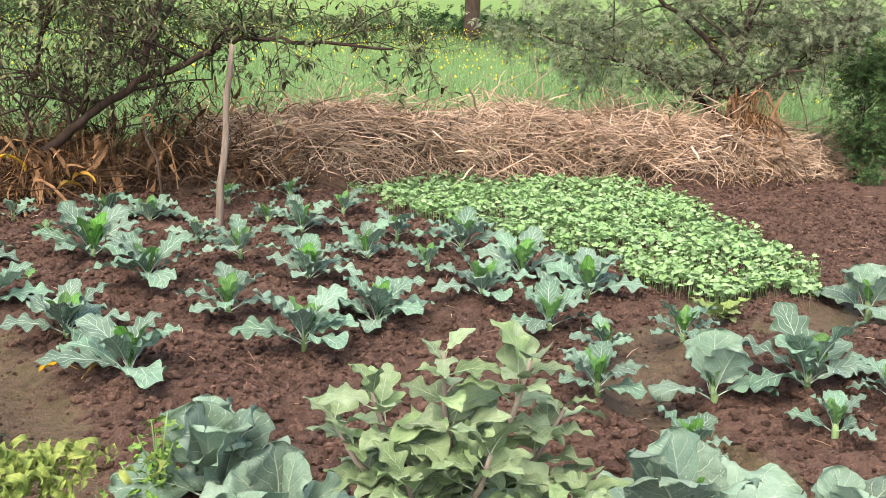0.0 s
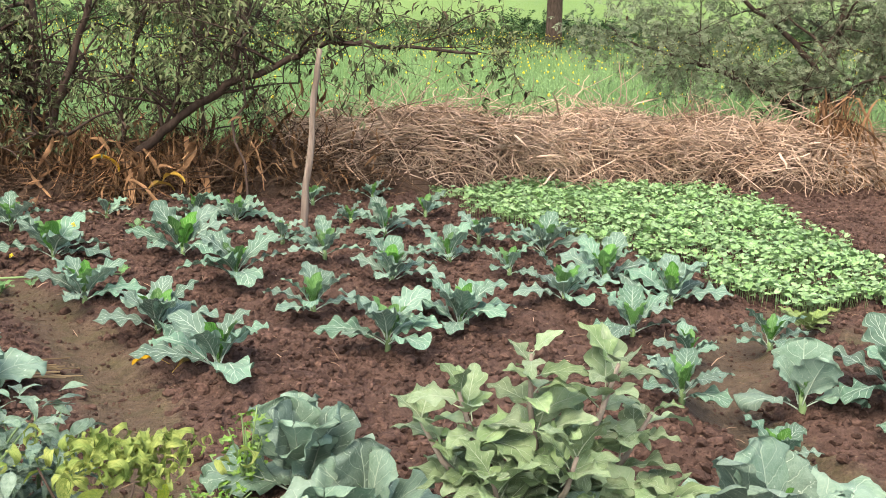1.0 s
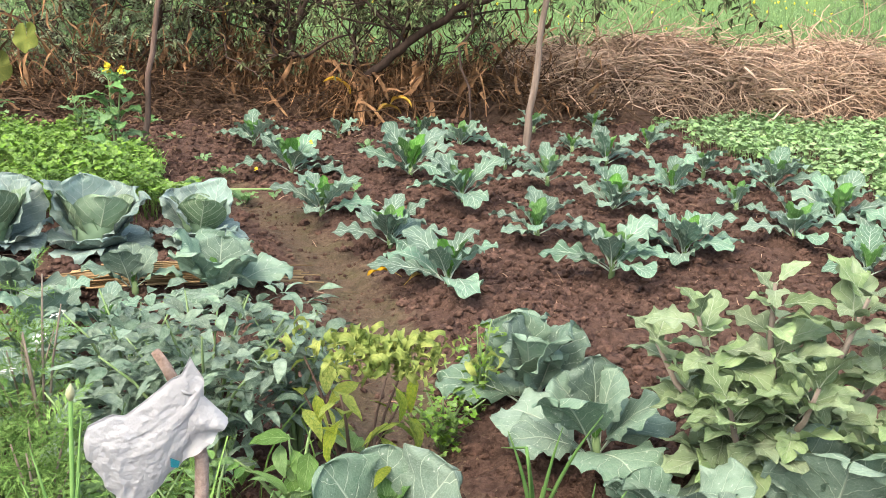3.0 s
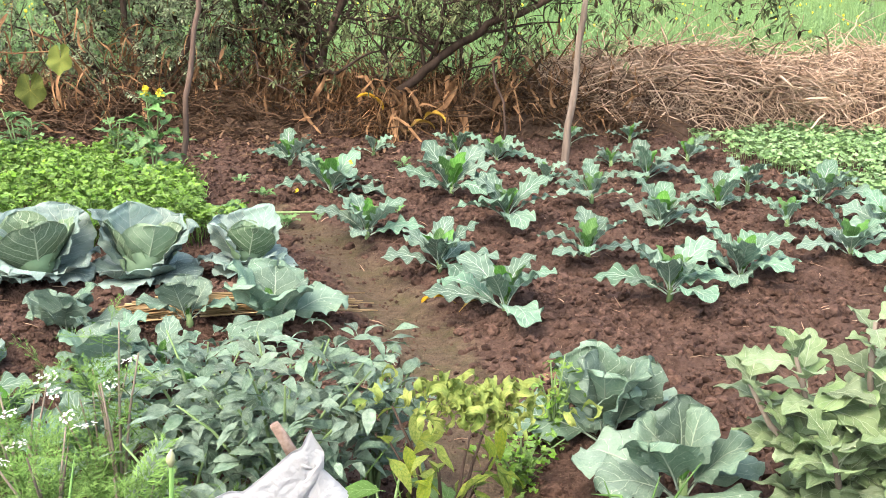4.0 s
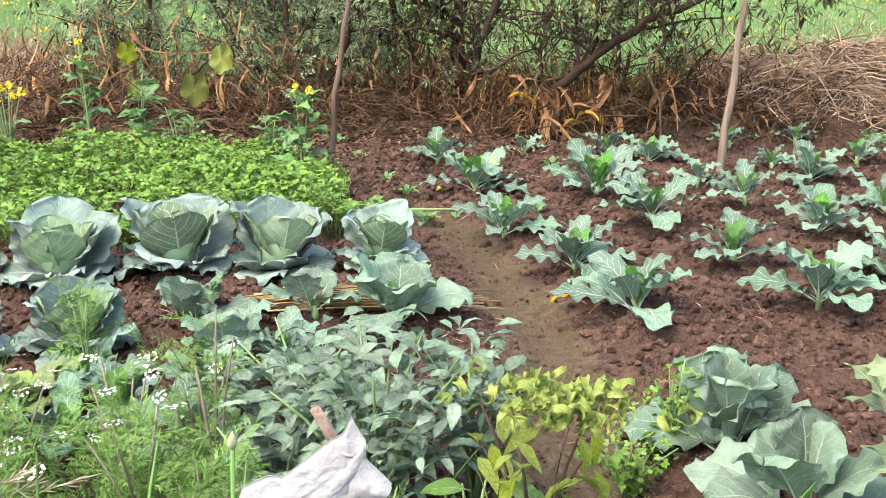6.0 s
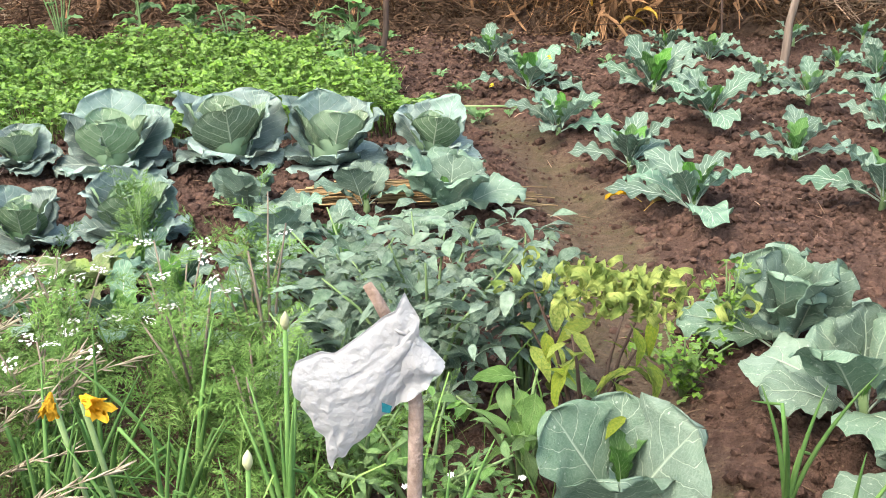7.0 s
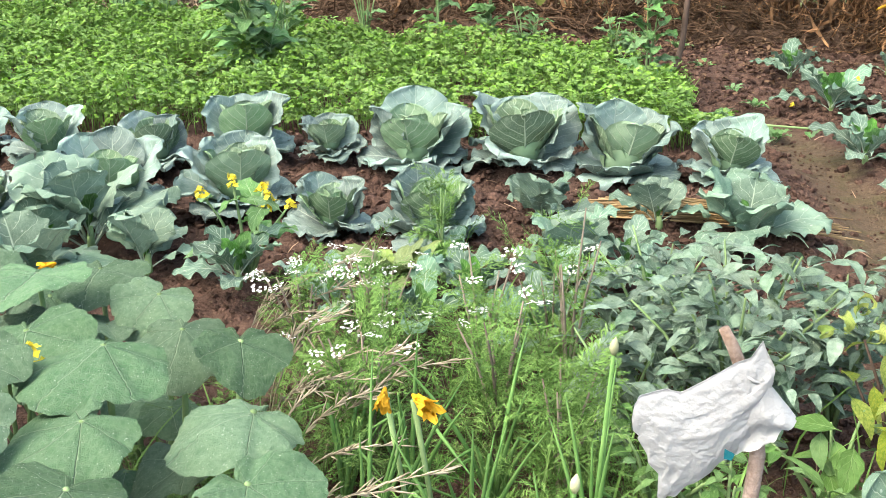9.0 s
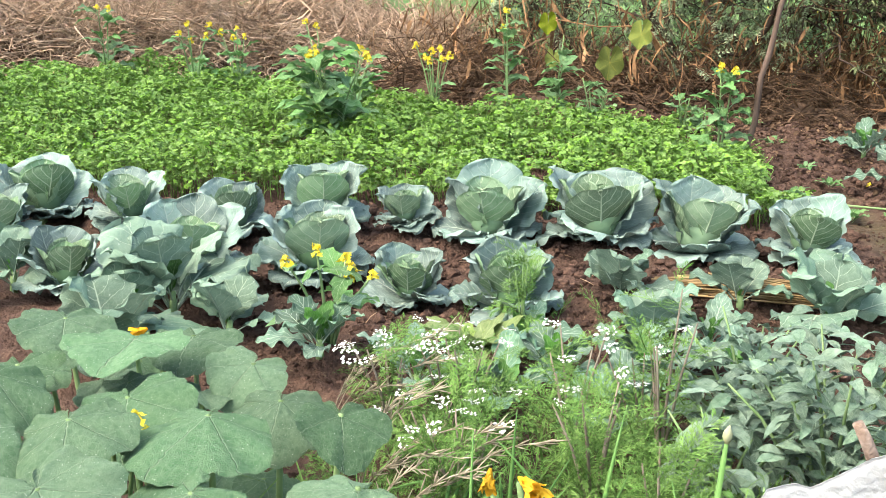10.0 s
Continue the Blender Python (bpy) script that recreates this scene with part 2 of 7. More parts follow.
def ribbon(pts, width, twist=0.0):
    """A flat strip along points, tapering to its end."""
    p = np.asarray(pts, float)
    k = len(p)
    d = np.gradient(p, axis=0)
    d /= np.linalg.norm(d, axis=1)[:, None] + 1e-9
    side = np.stack([np.cos(twist + np.linspace(0, 1.5, k)), np.sin(twist + np.linspace(0, 1.5, k)), 0.2 * np.ones(k)], -1)
    side -= (side * d).sum(1)[:, None] * d
    side /= np.linalg.norm(side, axis=1)[:, None] + 1e-9
    w = width * np.sin(np.linspace(0.35, 3.0, k))[:, None] / 2
    v = np.stack([p - side * w, p + np.cross(d, side) * w * 0.35, p + side * w], 1).reshape(-1, 3)
    return v, grid_tris(k, 3), np.full((k * 3, 2), 0.5)


def disc_leaf(rng, radius, lobes=0.08, points=5, cup=0.15, ruffle=0.06, rings=4, n=22, notch=0.55, tooth=0.0, slit=0.22):
    """A round leaf with a notch at its stalk; the stalk meets it at the origin, the tip lies towards +x."""
    a = np.linspace(-np.pi + 0.12, np.pi - 0.12, n)
    prof = 1 + lobes * np.cos(points * a) + 0.03 * np.sin(9 * a + rng.uniform(0, 6)) - notch * np.exp(-((np.pi - np.abs(a)) / slit) ** 2) + tooth * np.abs(np.sin(19 * a))
    r = np.linspace(0, 1, rings + 1)[1:]
    ph = rng.uniform(0, 6.28, 2)
    x, y = r[:, None] * prof * np.cos(a) * radius, r[:, None] * prof * np.sin(a) * radius * 0.95
    z = radius * (cup * r[:, None] ** 2 + ruffle * r[:, None] ** 3 * np.sin(5 * a + ph[0]) + 0.7 * ruffle * r[:, None] * np.sin(2 * a + ph[1]) - 0.12 * r[:, None] ** 2 * np.cos(a))
    v = np.concatenate([[[0, 0, 0]], np.stack([x, y, z], -1).reshape(-1, 3)])
    t = [[0, 1 + j, 2 + j] for j in range(n - 1)]
    g = grid_tris(rings, n) + 1
    uv = np.concatenate([[[0.5, 0.5]], np.stack([0.5 + 0.5 * r[:, None] * np.sin(a), 0.5 + 0.5 * r[:, None] * np.cos(a)], -1).reshape(-1, 2)])
    return v, np.concatenate([np.array(t), g]), uv


# ---------------------------------------------------------------- materials
def nodes_of(name):
    m = bpy.data.materials.new(name)
    m.use_nodes = True
    nt = m.node_tree
    return m, nt, nt.nodes["Principled BSDF"]


def link(nt, a, b):
    nt.links.new(a, b)


def val(nt, op, a, b=None, c=None, clamp=False):
    n = nt.nodes.new("ShaderNodeMath")
    n.operation, n.use_clamp = op, clamp
    for i, x in enumerate((a, b, c)):
        if x is None:
            continue
        if isinstance(x, (int, float)):
            n.inputs[i].default_value = x
        else:
            link(nt, x, n.inputs[i])
    return n.outputs[0]


def noise_tex(nt, scale, detail=3.0, vec=None, rough=0.6):
    n = nt.nodes.new("ShaderNodeTexNoise")
    n.inputs["Scale"].default_value, n.inputs["Detail"].default_value, n.inputs["Roughness"].default_value = scale, detail, rough
    if vec is not None:
        link(nt, vec, n.inputs["Vector"])
    return n.outputs["Fac"]


def mix(nt, fac, a, b, blend="MIX"):
    n = nt.nodes.new("ShaderNodeMix")
    n.data_type, n.blend_type = "RGBA", blend
    for socket, x in ((n.inputs[0], fac), (n.inputs[6], a), (n.inputs[7], b)):
        if isinstance(x, (int, float)):
            socket.default_value = x
        elif isinstance(x, tuple):
            socket.default_value = (*x, 1)
        else:
            link(nt, x, socket)
    return n.outputs[2]


def ramp(nt, x, lo, hi, to_lo=0.0, to_hi=1.0):
    n = nt.nodes.new("ShaderNodeMapRange")
    link(nt, x, n.inputs[0])
    for i, k in enumerate((lo, hi, to_lo, to_hi)):
        n.inputs[i + 1].default_value = k
    return n.outputs[0]


def bump(nt, height, bsdf, strength=0.4, distance=0.01):
    n = nt.nodes.new("ShaderNodeBump")
    n.inputs["Strength"].default_value, n.inputs["Distance"].default_value = strength, distance
    link(nt, height, n.inputs["Height"])
    link(nt, n.outputs[0], bsdf.inputs["Normal"])


def see_through(nt, bsdf, color, amount):
    """Light that passes through a leaf."""
    tr = nt.nodes.new("ShaderNodeBsdfTranslucent")
    link(nt, color, tr.inputs[0])
    ms = nt.nodes.new("ShaderNodeMixShader")
    ms.inputs[0].default_value = amount
    link(nt, bsdf.outputs[0], ms.inputs[1])
    link(nt, tr.outputs[0], ms.inputs[2])
    link(nt, ms.outputs[0], nt.nodes["Material Output"].inputs[0])


def leaf_material(name, dark, light, vein, count=8.0, slope=0.5, vein_width=0.09, rough=0.5, through_light=0.2, old=None, blotch=18.0, per_island=False, spots=0.0, palmate=False, net=0.0, relief=0.6):
    m, nt, bsdf = nodes_of(name)
    uvn = nt.nodes.new("ShaderNodeUVMap")
    sep = nt.nodes.new("ShaderNodeSeparateXYZ")
    link(nt, uvn.outputs[0], sep.inputs[0])
    x, v = sep.outputs[0], sep.outputs[1]
    co = nt.nodes.new("ShaderNodeTexCoord").outputs["Object"]
    n1, n2 = noise_tex(nt, blotch, 3, co), noise_tex(nt, blotch * 7, 3, co)
    a = val(nt, "MULTIPLY", val(nt, "ABSOLUTE", val(nt, "SUBTRACT", x, 0.5)), 2.0)
    if per_island:
        rnd = nt.nodes.new("ShaderNodeNewGeometry").outputs["Random Per Island"]
    else:
        rnd = nt.nodes.new("ShaderNodeObjectInfo").outputs["Random"]
    body = mix(nt, ramp(nt, n1, 0.3, 0.7), dark, light)
    body = mix(nt, ramp(nt, n2, 0.35, 0.75, 0.0, 0.35), body, light)
    hue = nt.nodes.new("ShaderNodeHueSaturation")
    link(nt, ramp(nt, rnd, 0, 1, 0.62, 1.20), hue.inputs["Value"])
    sat = ramp(nt, val(nt, "FRACT", val(nt, "MULTIPLY", rnd, 7.3)), 0, 1, 0.85, 1.15)
    link(nt, sat, hue.inputs["Saturation"])
    link(nt, body, hue.inputs["Color"])
    body = hue.outputs[0]
    if old is not None:
        gone = ramp(nt, val(nt, "FRACT", val(nt, "MULTIPLY", rnd, 13.7)), 0.82, 0.98)
        body = mix(nt, val(nt, "MULTIPLY", gone, ramp(nt, n1, 0.35, 0.6)), body, old)
    if spots:
        body = mix(nt, ramp(nt, noise_tex(nt, blotch * 4, 2, co, 0.4), 0.70, 0.73, 0, spots), body, (0.48, 0.52, 0.45))
    wob = val(nt, "MULTIPLY", noise_tex(nt, 9, 2, co), 0.5)
    flip = val(nt, "MULTIPLY", val(nt, "GREATER_THAN", x, 0.5), 0.43)
    k = val(nt, "ADD", val(nt, "SUBTRACT", val(nt, "MULTIPLY", v, count), val(nt, "MULTIPLY", a, slope * count * 0.35)), val(nt, "ADD", wob, flip))
    d = val(nt, "ABSOLUTE", val(nt, "SUBTRACT", val(nt, "FRACT", k), 0.5))
    if palmate:
        ang = val(nt, "ARCTAN2", val(nt, "SUBTRACT", x, 0.5), val(nt, "SUBTRACT", v, 0.5))
        rad = val(nt, "SQRT", val(nt, "ADD", val(nt, "POWER", val(nt, "ABSOLUTE", val(nt, "SUBTRACT", x, 0.5)), 2.0), val(nt, "POWER", val(nt, "ABSOLUTE", val(nt, "SUBTRACT", v, 0.5)), 2.0)))
        k = val(nt, "ADD", val(nt, "MULTIPLY", ang, 7 / 6.2832), val(nt, "MULTIPLY", wob, 0.25))
        d = val(nt, "MULTIPLY", val(nt, "ABSOLUTE", val(nt, "SUBTRACT", val(nt, "FRACT", val(nt, "ADD", k, 0.5)), 0.5)), val(nt, "MULTIPLY", rad, 5.0))
        a = rad
    sidev = val(nt, "MULTIPLY", ramp(nt, d, 0.0, vein_width, 1.0, 0.0), ramp(nt, a, 0.5, 1.0, 1.0, 0.45))
    main = ramp(nt, a if palmate else val(nt, "ADD", a, val(nt, "MULTIPLY", v, 0.035)), 0.015, 0.03 if palmate else 0.06, 1.0, 0.0)
    veins = val(nt, "MAXIMUM", main, val(nt, "MULTIPLY", sidev, 0.85), clamp=True)
    if net:
        vor = nt.nodes.new("ShaderNodeTexVoronoi")
        vor.feature = "DISTANCE_TO_EDGE"
        vor.inputs["Scale"].default_value = 24.0
        link(nt, uvn.outputs[0], vor.inputs["Vector"])
        veins = val(nt, "MAXIMUM", veins, ramp(nt, vor.outputs["Distance"], 0.02, 0.09, net, 0.0))
    color = mix(nt, veins, body, vein)
    link(nt, color, bsdf.inputs["Base Color"])
    link(nt, ramp(nt, n2, 0.2, 0.8, rough - 0.08, rough + 0.12), bsdf.inputs["Roughness"])
    bsdf.inputs["Specular IOR Level"].default_value = 0.10
    bump(nt, val(nt, "ADD", val(nt, "MULTIPLY", veins, -0.6), val(nt, "ADD", n1, val(nt, "MULTIPLY", n2, 0.6))), bsdf, relief, 0.009)
    if through_light:
        see_through(nt, bsdf, color, through_light)
    return m


def plain_material(name, dark, light, scale=20.0, rough=0.7, relief=0.4, depth=0.01, fine=6.0, per_island=False, stretch=None, through_light=0.0, spread=(0.7, 1.3)):
    m, nt, bsdf = nodes_of(name)
    co = nt.nodes.new("ShaderNodeTexCoord").outputs["Object"]
    if stretch is not None:
        mp = nt.nodes.new("ShaderNodeMapping")
        mp.inputs["Scale"].default_value = stretch
        link(nt, co, mp.inputs[0])
        co = mp.outputs[0]
    n1, n2 = noise_tex(nt, scale, 4, co), noise_tex(nt, scale * fine, 3, co)
    if per_island:
        rnd = nt.nodes.new("ShaderNodeNewGeometry").outputs["Random Per Island"]
    else:
        rnd = nt.nodes.new("ShaderNodeObjectInfo").outputs["Random"]
    body = mix(nt, ramp(nt, n1, 0.3, 0.7), dark, light)
    body = mix(nt, ramp(nt, n2, 0.3, 0.7, 0, 0.4), body, dark)
    hue = nt.nodes.new("ShaderNodeHueSaturation")
    link(nt, ramp(nt, rnd, 0, 1, *spread), hue.inputs["Value"])
    link(nt, body, hue.inputs["Color"])
    link(nt, hue.outputs[0], bsdf.inputs["Base Color"])
    bsdf.inputs["Roughness"].default_value = rough
    bsdf.inputs["Specular IOR Level"].default_value = 0.05
    bump(nt, val(nt, "ADD", n1, val(nt, "MULTIPLY", n2, 0.5)), bsdf, relief, depth)
    if through_light:
        see_through(nt, bsdf, hue.outputs[0], through_light)
    return m


def soil_material():
    m, nt, bsdf = nodes_of("garden_soil")
    co = nt.nodes.new("ShaderNodeTexCoord").outputs["Object"]
    att = nt.nodes.new("ShaderNodeAttribute")
    att.attribute_name = "mud"
    n1, n2, n3 = noise_tex(nt, 1.7, 4, co), noise_tex(nt, 22, 5, co, 0.7), noise_tex(nt, 90, 4, co)
    body = mix(nt, ramp(nt, n2, 0.3, 0.7), (0.034, 0.019, 0.014), (0.118, 0.072, 0.055))
    body = mix(nt, ramp(nt, n1, 0.35, 0.7, 0, 0.55), body, (0.083, 0.053, 0.042))
    mud = mix(nt, ramp(nt, n2, 0.32, 0.68), (0.052, 0.036, 0.023), (0.130, 0.094, 0.063))
    mud = mix(nt, ramp(nt, n3, 0.45, 0.7, 0, 0.5), mud, (0.052, 0.035, 0.025))
    moss = ramp(nt, noise_tex(nt, 7, 4, co), 0.50, 0.66, 0, 0.5)
    mud = mix(nt, moss, mud, (0.066, 0.066, 0.027))
    mud = mix(nt, ramp(nt, noise_tex(nt, 4.5, 4, co), 0.48, 0.68, 0, 0.3), mud, (0.081, 0.055, 0.041))
    edge = val(nt, "ADD", att.outputs["Fac"], val(nt, "MULTIPLY", val(nt, "SUBTRACT", n2, 0.5), 0.7))
    mask = ramp(nt, edge, 0.35, 0.7)
    color = mix(nt, mask, body, mud)
    litter = ramp(nt, noise_tex(nt, 55, 2, co), 0.66, 0.7, 0, 0.5)
    color = mix(nt, litter, color, (0.182, 0.133, 0.091))
    att2 = nt.nodes.new("ShaderNodeAttribute")
    att2.attribute_name = "meadow"
    grass = mix(nt, n1, (0.070, 0.122, 0.035), (0.147, 0.210, 0.063))
    color = mix(nt, att2.outputs["Fac"], color, grass)
    link(nt, color, bsdf.inputs["Base Color"])
    link(nt, ramp(nt, mask, 0, 1, 0.88, 0.6), bsdf.inputs["Roughness"])
    bsdf.inputs["Specular IOR Level"].default_value = 0.05
    crumbs = nt.nodes.new("ShaderNodeTexVoronoi")
    crumbs.inputs["Scale"].default_value = 60.0
    link(nt, co, crumbs.inputs["Vector"])
    grains = nt.nodes.new("ShaderNodeTexVoronoi")
    grains.inputs["Scale"].default_value = 150.0
    link(nt, co, grains.inputs["Vector"])
    lumps = val(nt, "ADD", val(nt, "MULTIPLY", crumbs.outputs["Distance"], -0.6), val(nt, "MULTIPLY", grains.outputs["Distance"], -0.25))
    bump(nt, val(nt, "ADD", val(nt, "ADD", n2, val(nt, "MULTIPLY", n3, 1.1)), val(nt, "MULTIPLY", lumps, ramp(nt, mask, 0, 1, 1.0, 0.7))), bsdf, 1.0, 0.016)
    return m


SOIL = soil_material()
CLOD = plain_material("soil_clod", (0.034, 0.020, 0.016), (0.145, 0.088, 0.067), 45, 0.95, 1.0, 0.012, 4, per_island=True, spread=(0.6, 1.25))
CAULI = leaf_material("cauliflower_leaf", (0.092, 0.166, 0.114), (0.152, 0.226, 0.164), (0.391, 0.456, 0.371), 8, 0.9, 0.075, 0.58, 0.15)
CAULI_IN = leaf_material("cauliflower_heart_leaf", (0.063, 0.168, 0.035), (0.105, 0.231, 0.063), (0.245, 0.350, 0.175), 9, 0.9, 0.06, 0.5, 0.22)
COLLARD = leaf_material("collard_leaf", (0.094, 0.156, 0.107), (0.163, 0.231, 0.172), (0.339, 0.404, 0.312), 6, 0.9, 0.04, 0.58, 0.15, spots=0.4, blotch=6, net=0.12)
CABBAGE = leaf_material("cabbage_outer_leaf", (0.123, 0.189, 0.156), (0.216, 0.279, 0.253), (0.366, 0.419, 0.352), 8, 0.9, 0.05, 0.6, 0.12, blotch=6, net=0.14)
CABBAGE_IN = leaf_material("cabbage_inner_leaf", (0.115, 0.199, 0.101), (0.185, 0.269, 0.164), (0.392, 0.448, 0.329), 7, 0.9, 0.085, 0.58, 0.12, blotch=6, net=0.2)
EGGPLANT = leaf_material("eggplant_leaf", (0.116, 0.180, 0.080), (0.216, 0.279, 0.153), (0.306, 0.352, 0.246), 6, 0.9, 0.05, 0.7, 0.13, blotch=6, net=0.08)
CHILLI_DARK = leaf_material("dusky_chilli_leaf", (0.062, 0.112, 0.068), (0.185, 0.252, 0.186), (0.200, 0.262, 0.190), 6, 0.9, 0.06, 0.45, 0.12, blotch=5)
CHILLI_GREEN = leaf_material("green_chilli_leaf", (0.070, 0.147, 0.035), (0.133, 0.231, 0.081), (0.182, 0.273, 0.112), 6, 0.9, 0.06, 0.45, 0.22, blotch=5)
CHILLI_YELLOW = leaf_material("yellowed_chilli_leaf", (0.091, 0.158, 0.025), (0.280, 0.308, 0.070), (0.091, 0.161, 0.028), 6, 0.9, 0.10, 0.45, 0.25)
SQUASH = leaf_material("squash_leaf", (0.070, 0.137, 0.072), (0.132, 0.203, 0.122), (0.215, 0.280, 0.190), 5, 0.9, 0.03, 0.62, 0.16, spots=0.6, blotch=10, palmate=True, net=0.14, relief=1.0)
SEEDLING = leaf_material("seedling_leaf", (0.129, 0.244, 0.084), (0.251, 0.373, 0.177), (0.251, 0.373, 0.163), 4, 0.5, 0.05, 0.55, 0.14, per_island=True)
CORIANDER = leaf_material("coriander_leaf", (0.071, 0.163, 0.025), (0.191, 0.308, 0.074), (0.172, 0.296, 0.074), 4, 0.5, 0.05, 0.55, 0.15, per_island=True)
FEATHER = plain_material("feathery_green", (0.063, 0.136, 0.028), (0.175, 0.273, 0.084), 8, 0.65, 0.2, per_island=True, through_light=0.12, spread=(0.5, 1.4))
MUSTARD = leaf_material("mustard_leaf", (0.081, 0.175, 0.056), (0.150, 0.266, 0.112), (0.280, 0.364, 0.210), 6, 0.9, 0.05, 0.58, 0.25)
RADISH = leaf_material("pale_rosette_leaf", (0.133, 0.189, 0.063), (0.210, 0.266, 0.105), (0.280, 0.322, 0.168), 6, 0.9, 0.06, 0.6, 0.2)
ONION = plain_material("onion_leaf", (0.052, 0.119, 0.032), (0.126, 0.217, 0.070), 6, 0.5, 0.2)
STEM = plain_material("green_stem", (0.112, 0.175, 0.070), (0.182, 0.252, 0.119), 12, 0.5, 0.2)
WOODY = plain_material("woody_stem", (0.133, 0.108, 0.084), (0.238, 0.196, 0.158), 25, 0.7, 0.4)
BARK = plain_material("bark", (0.032, 0.022, 0.017), (0.095, 0.066, 0.052), 14, 0.9, 0.8, 0.02, stretch=(1, 1, 0.25))
POLE = plain_material("weathered_pole", (0.070, 0.053, 0.042), (0.189, 0.148, 0.120), 14, 0.9, 0.8, 0.015, stretch=(1.5, 1.5, 0.12))
STRAW = plain_material("dry_straw", (0.210, 0.130, 0.084), (0.448, 0.319, 0.227), 3, 0.8, 0.2, per_island=True, spread=(0.35, 1.3))
STAKE = plain_material("brown_stake", (0.052, 0.035, 0.028), (0.147, 0.101, 0.081), 16, 0.9, 0.8, 0.01, stretch=(1.5, 1.5, 0.15))
STICK = plain_material("peeled_stick", (0.119, 0.081, 0.063), (0.315, 0.245, 0.210), 35, 0.85, 0.7, 0.01)
STRAW_PALE = plain_material("pale_straw", (0.266, 0.175, 0.119), (0.532, 0.399, 0.301), 3, 0.8, 0.2, per_island=True, spread=(0.4, 1.3))
STRAW_GOLD = plain_material("golden_straw", (0.315, 0.210, 0.105), (0.476, 0.350, 0.203), 5, 0.6, 0.2, spread=(0.6, 1.2))
DRY = plain_material("dry_brown_leaf", (0.077, 0.041, 0.022), (0.336, 0.193, 0.101), 6, 0.8, 0.3, per_island=True, spread=(0.3, 1.5), through_light=0.15)
FALLEN = plain_material("fallen_leaf", (0.052, 0.032, 0.021), (0.168, 0.105, 0.066), 6, 0.85, 0.3, per_island=True, spread=(0.4, 1.3))
DUFF = plain_material("rotted_litter", (0.052, 0.034, 0.025), (0.140, 0.091, 0.063), 14, 0.95, 0.8, 0.03)
OLIVE = plain_material("olive_leaf", (0.059, 0.070, 0.032), (0.161, 0.178, 0.091), 3, 0.6, 0.2, per_island=True, through_light=0.14, spread=(0.3, 1.6))
HEDGELEAF = plain_material("hedge_leaf", (0.091, 0.119, 0.063), (0.252, 0.287, 0.185), 3, 0.6, 0.2, per_island=True, through_light=0.12, spread=(0.4, 1.5))
DEADLEAF = plain_material("shrivelled_leaf", (0.025, 0.018, 0.013), (0.084, 0.056, 0.035), 6, 0.85, 0.3, per_island=True, spread=(0.4, 1.6))
GREYLEAF = plain_material("grey_green_leaf", (0.112, 0.136, 0.081), (0.210, 0.238, 0.150), 3, 0.75, 0.2, per_island=True, through_light=0.25, spread=(0.7, 1.25))
DARKLEAF = plain_material("dark_shrub_leaf", (0.028, 0.059, 0.021), (0.087, 0.143, 0.056), 3, 0.55, 0.2, per_island=True, through_light=0.2, spread=(0.5, 1.4))
FIELD = plain_material("field_blades", (0.119, 0.210, 0.077), (0.231, 0.329, 0.154), 0.6, 0.7, 0.1, per_island=True, through_light=0.3, spread=(0.75, 1.25))
YELLOW = plain_material("yellow_petal", (0.576, 0.448, 0.032), (0.688, 0.576, 0.080), 30, 0.6, 0.1, through_light=0.25, spread=(0.85, 1.1))
ORANGE = plain_material("orange_petal", (0.560, 0.264, 0.016), (0.688, 0.440, 0.048), 25, 0.65, 0.3, through_light=0.3)
WHITE = plain_material("white_petal", (0.576, 0.576, 0.528), (0.656, 0.656, 0.624), 30, 0.6, 0.1)
SEED = plain_material("seed_head", (0.210, 0.175, 0.126), (0.364, 0.315, 0.238), 12, 0.8, 0.2, per_island=True)
GOURD = leaf_material("yellowing_gourd_leaf", (0.077, 0.126, 0.017), (0.189, 0.203, 0.028), (0.210, 0.189, 0.042), 5, 0.9, 0.04, 0.65, 0.25, palmate=True)


# ---------------------------------------------------------------- ground
def ground_lines(lo, hi, step, far):
    near = np.arange(lo, hi + step / 2, step)
    out, d, k = [], step, 0.0
    while k < far:
        d *= 1.22
        k += d
        out.append(k)
    out = np.array(out)
    return np.concatenate([lo - out[::-1], near, hi + out])


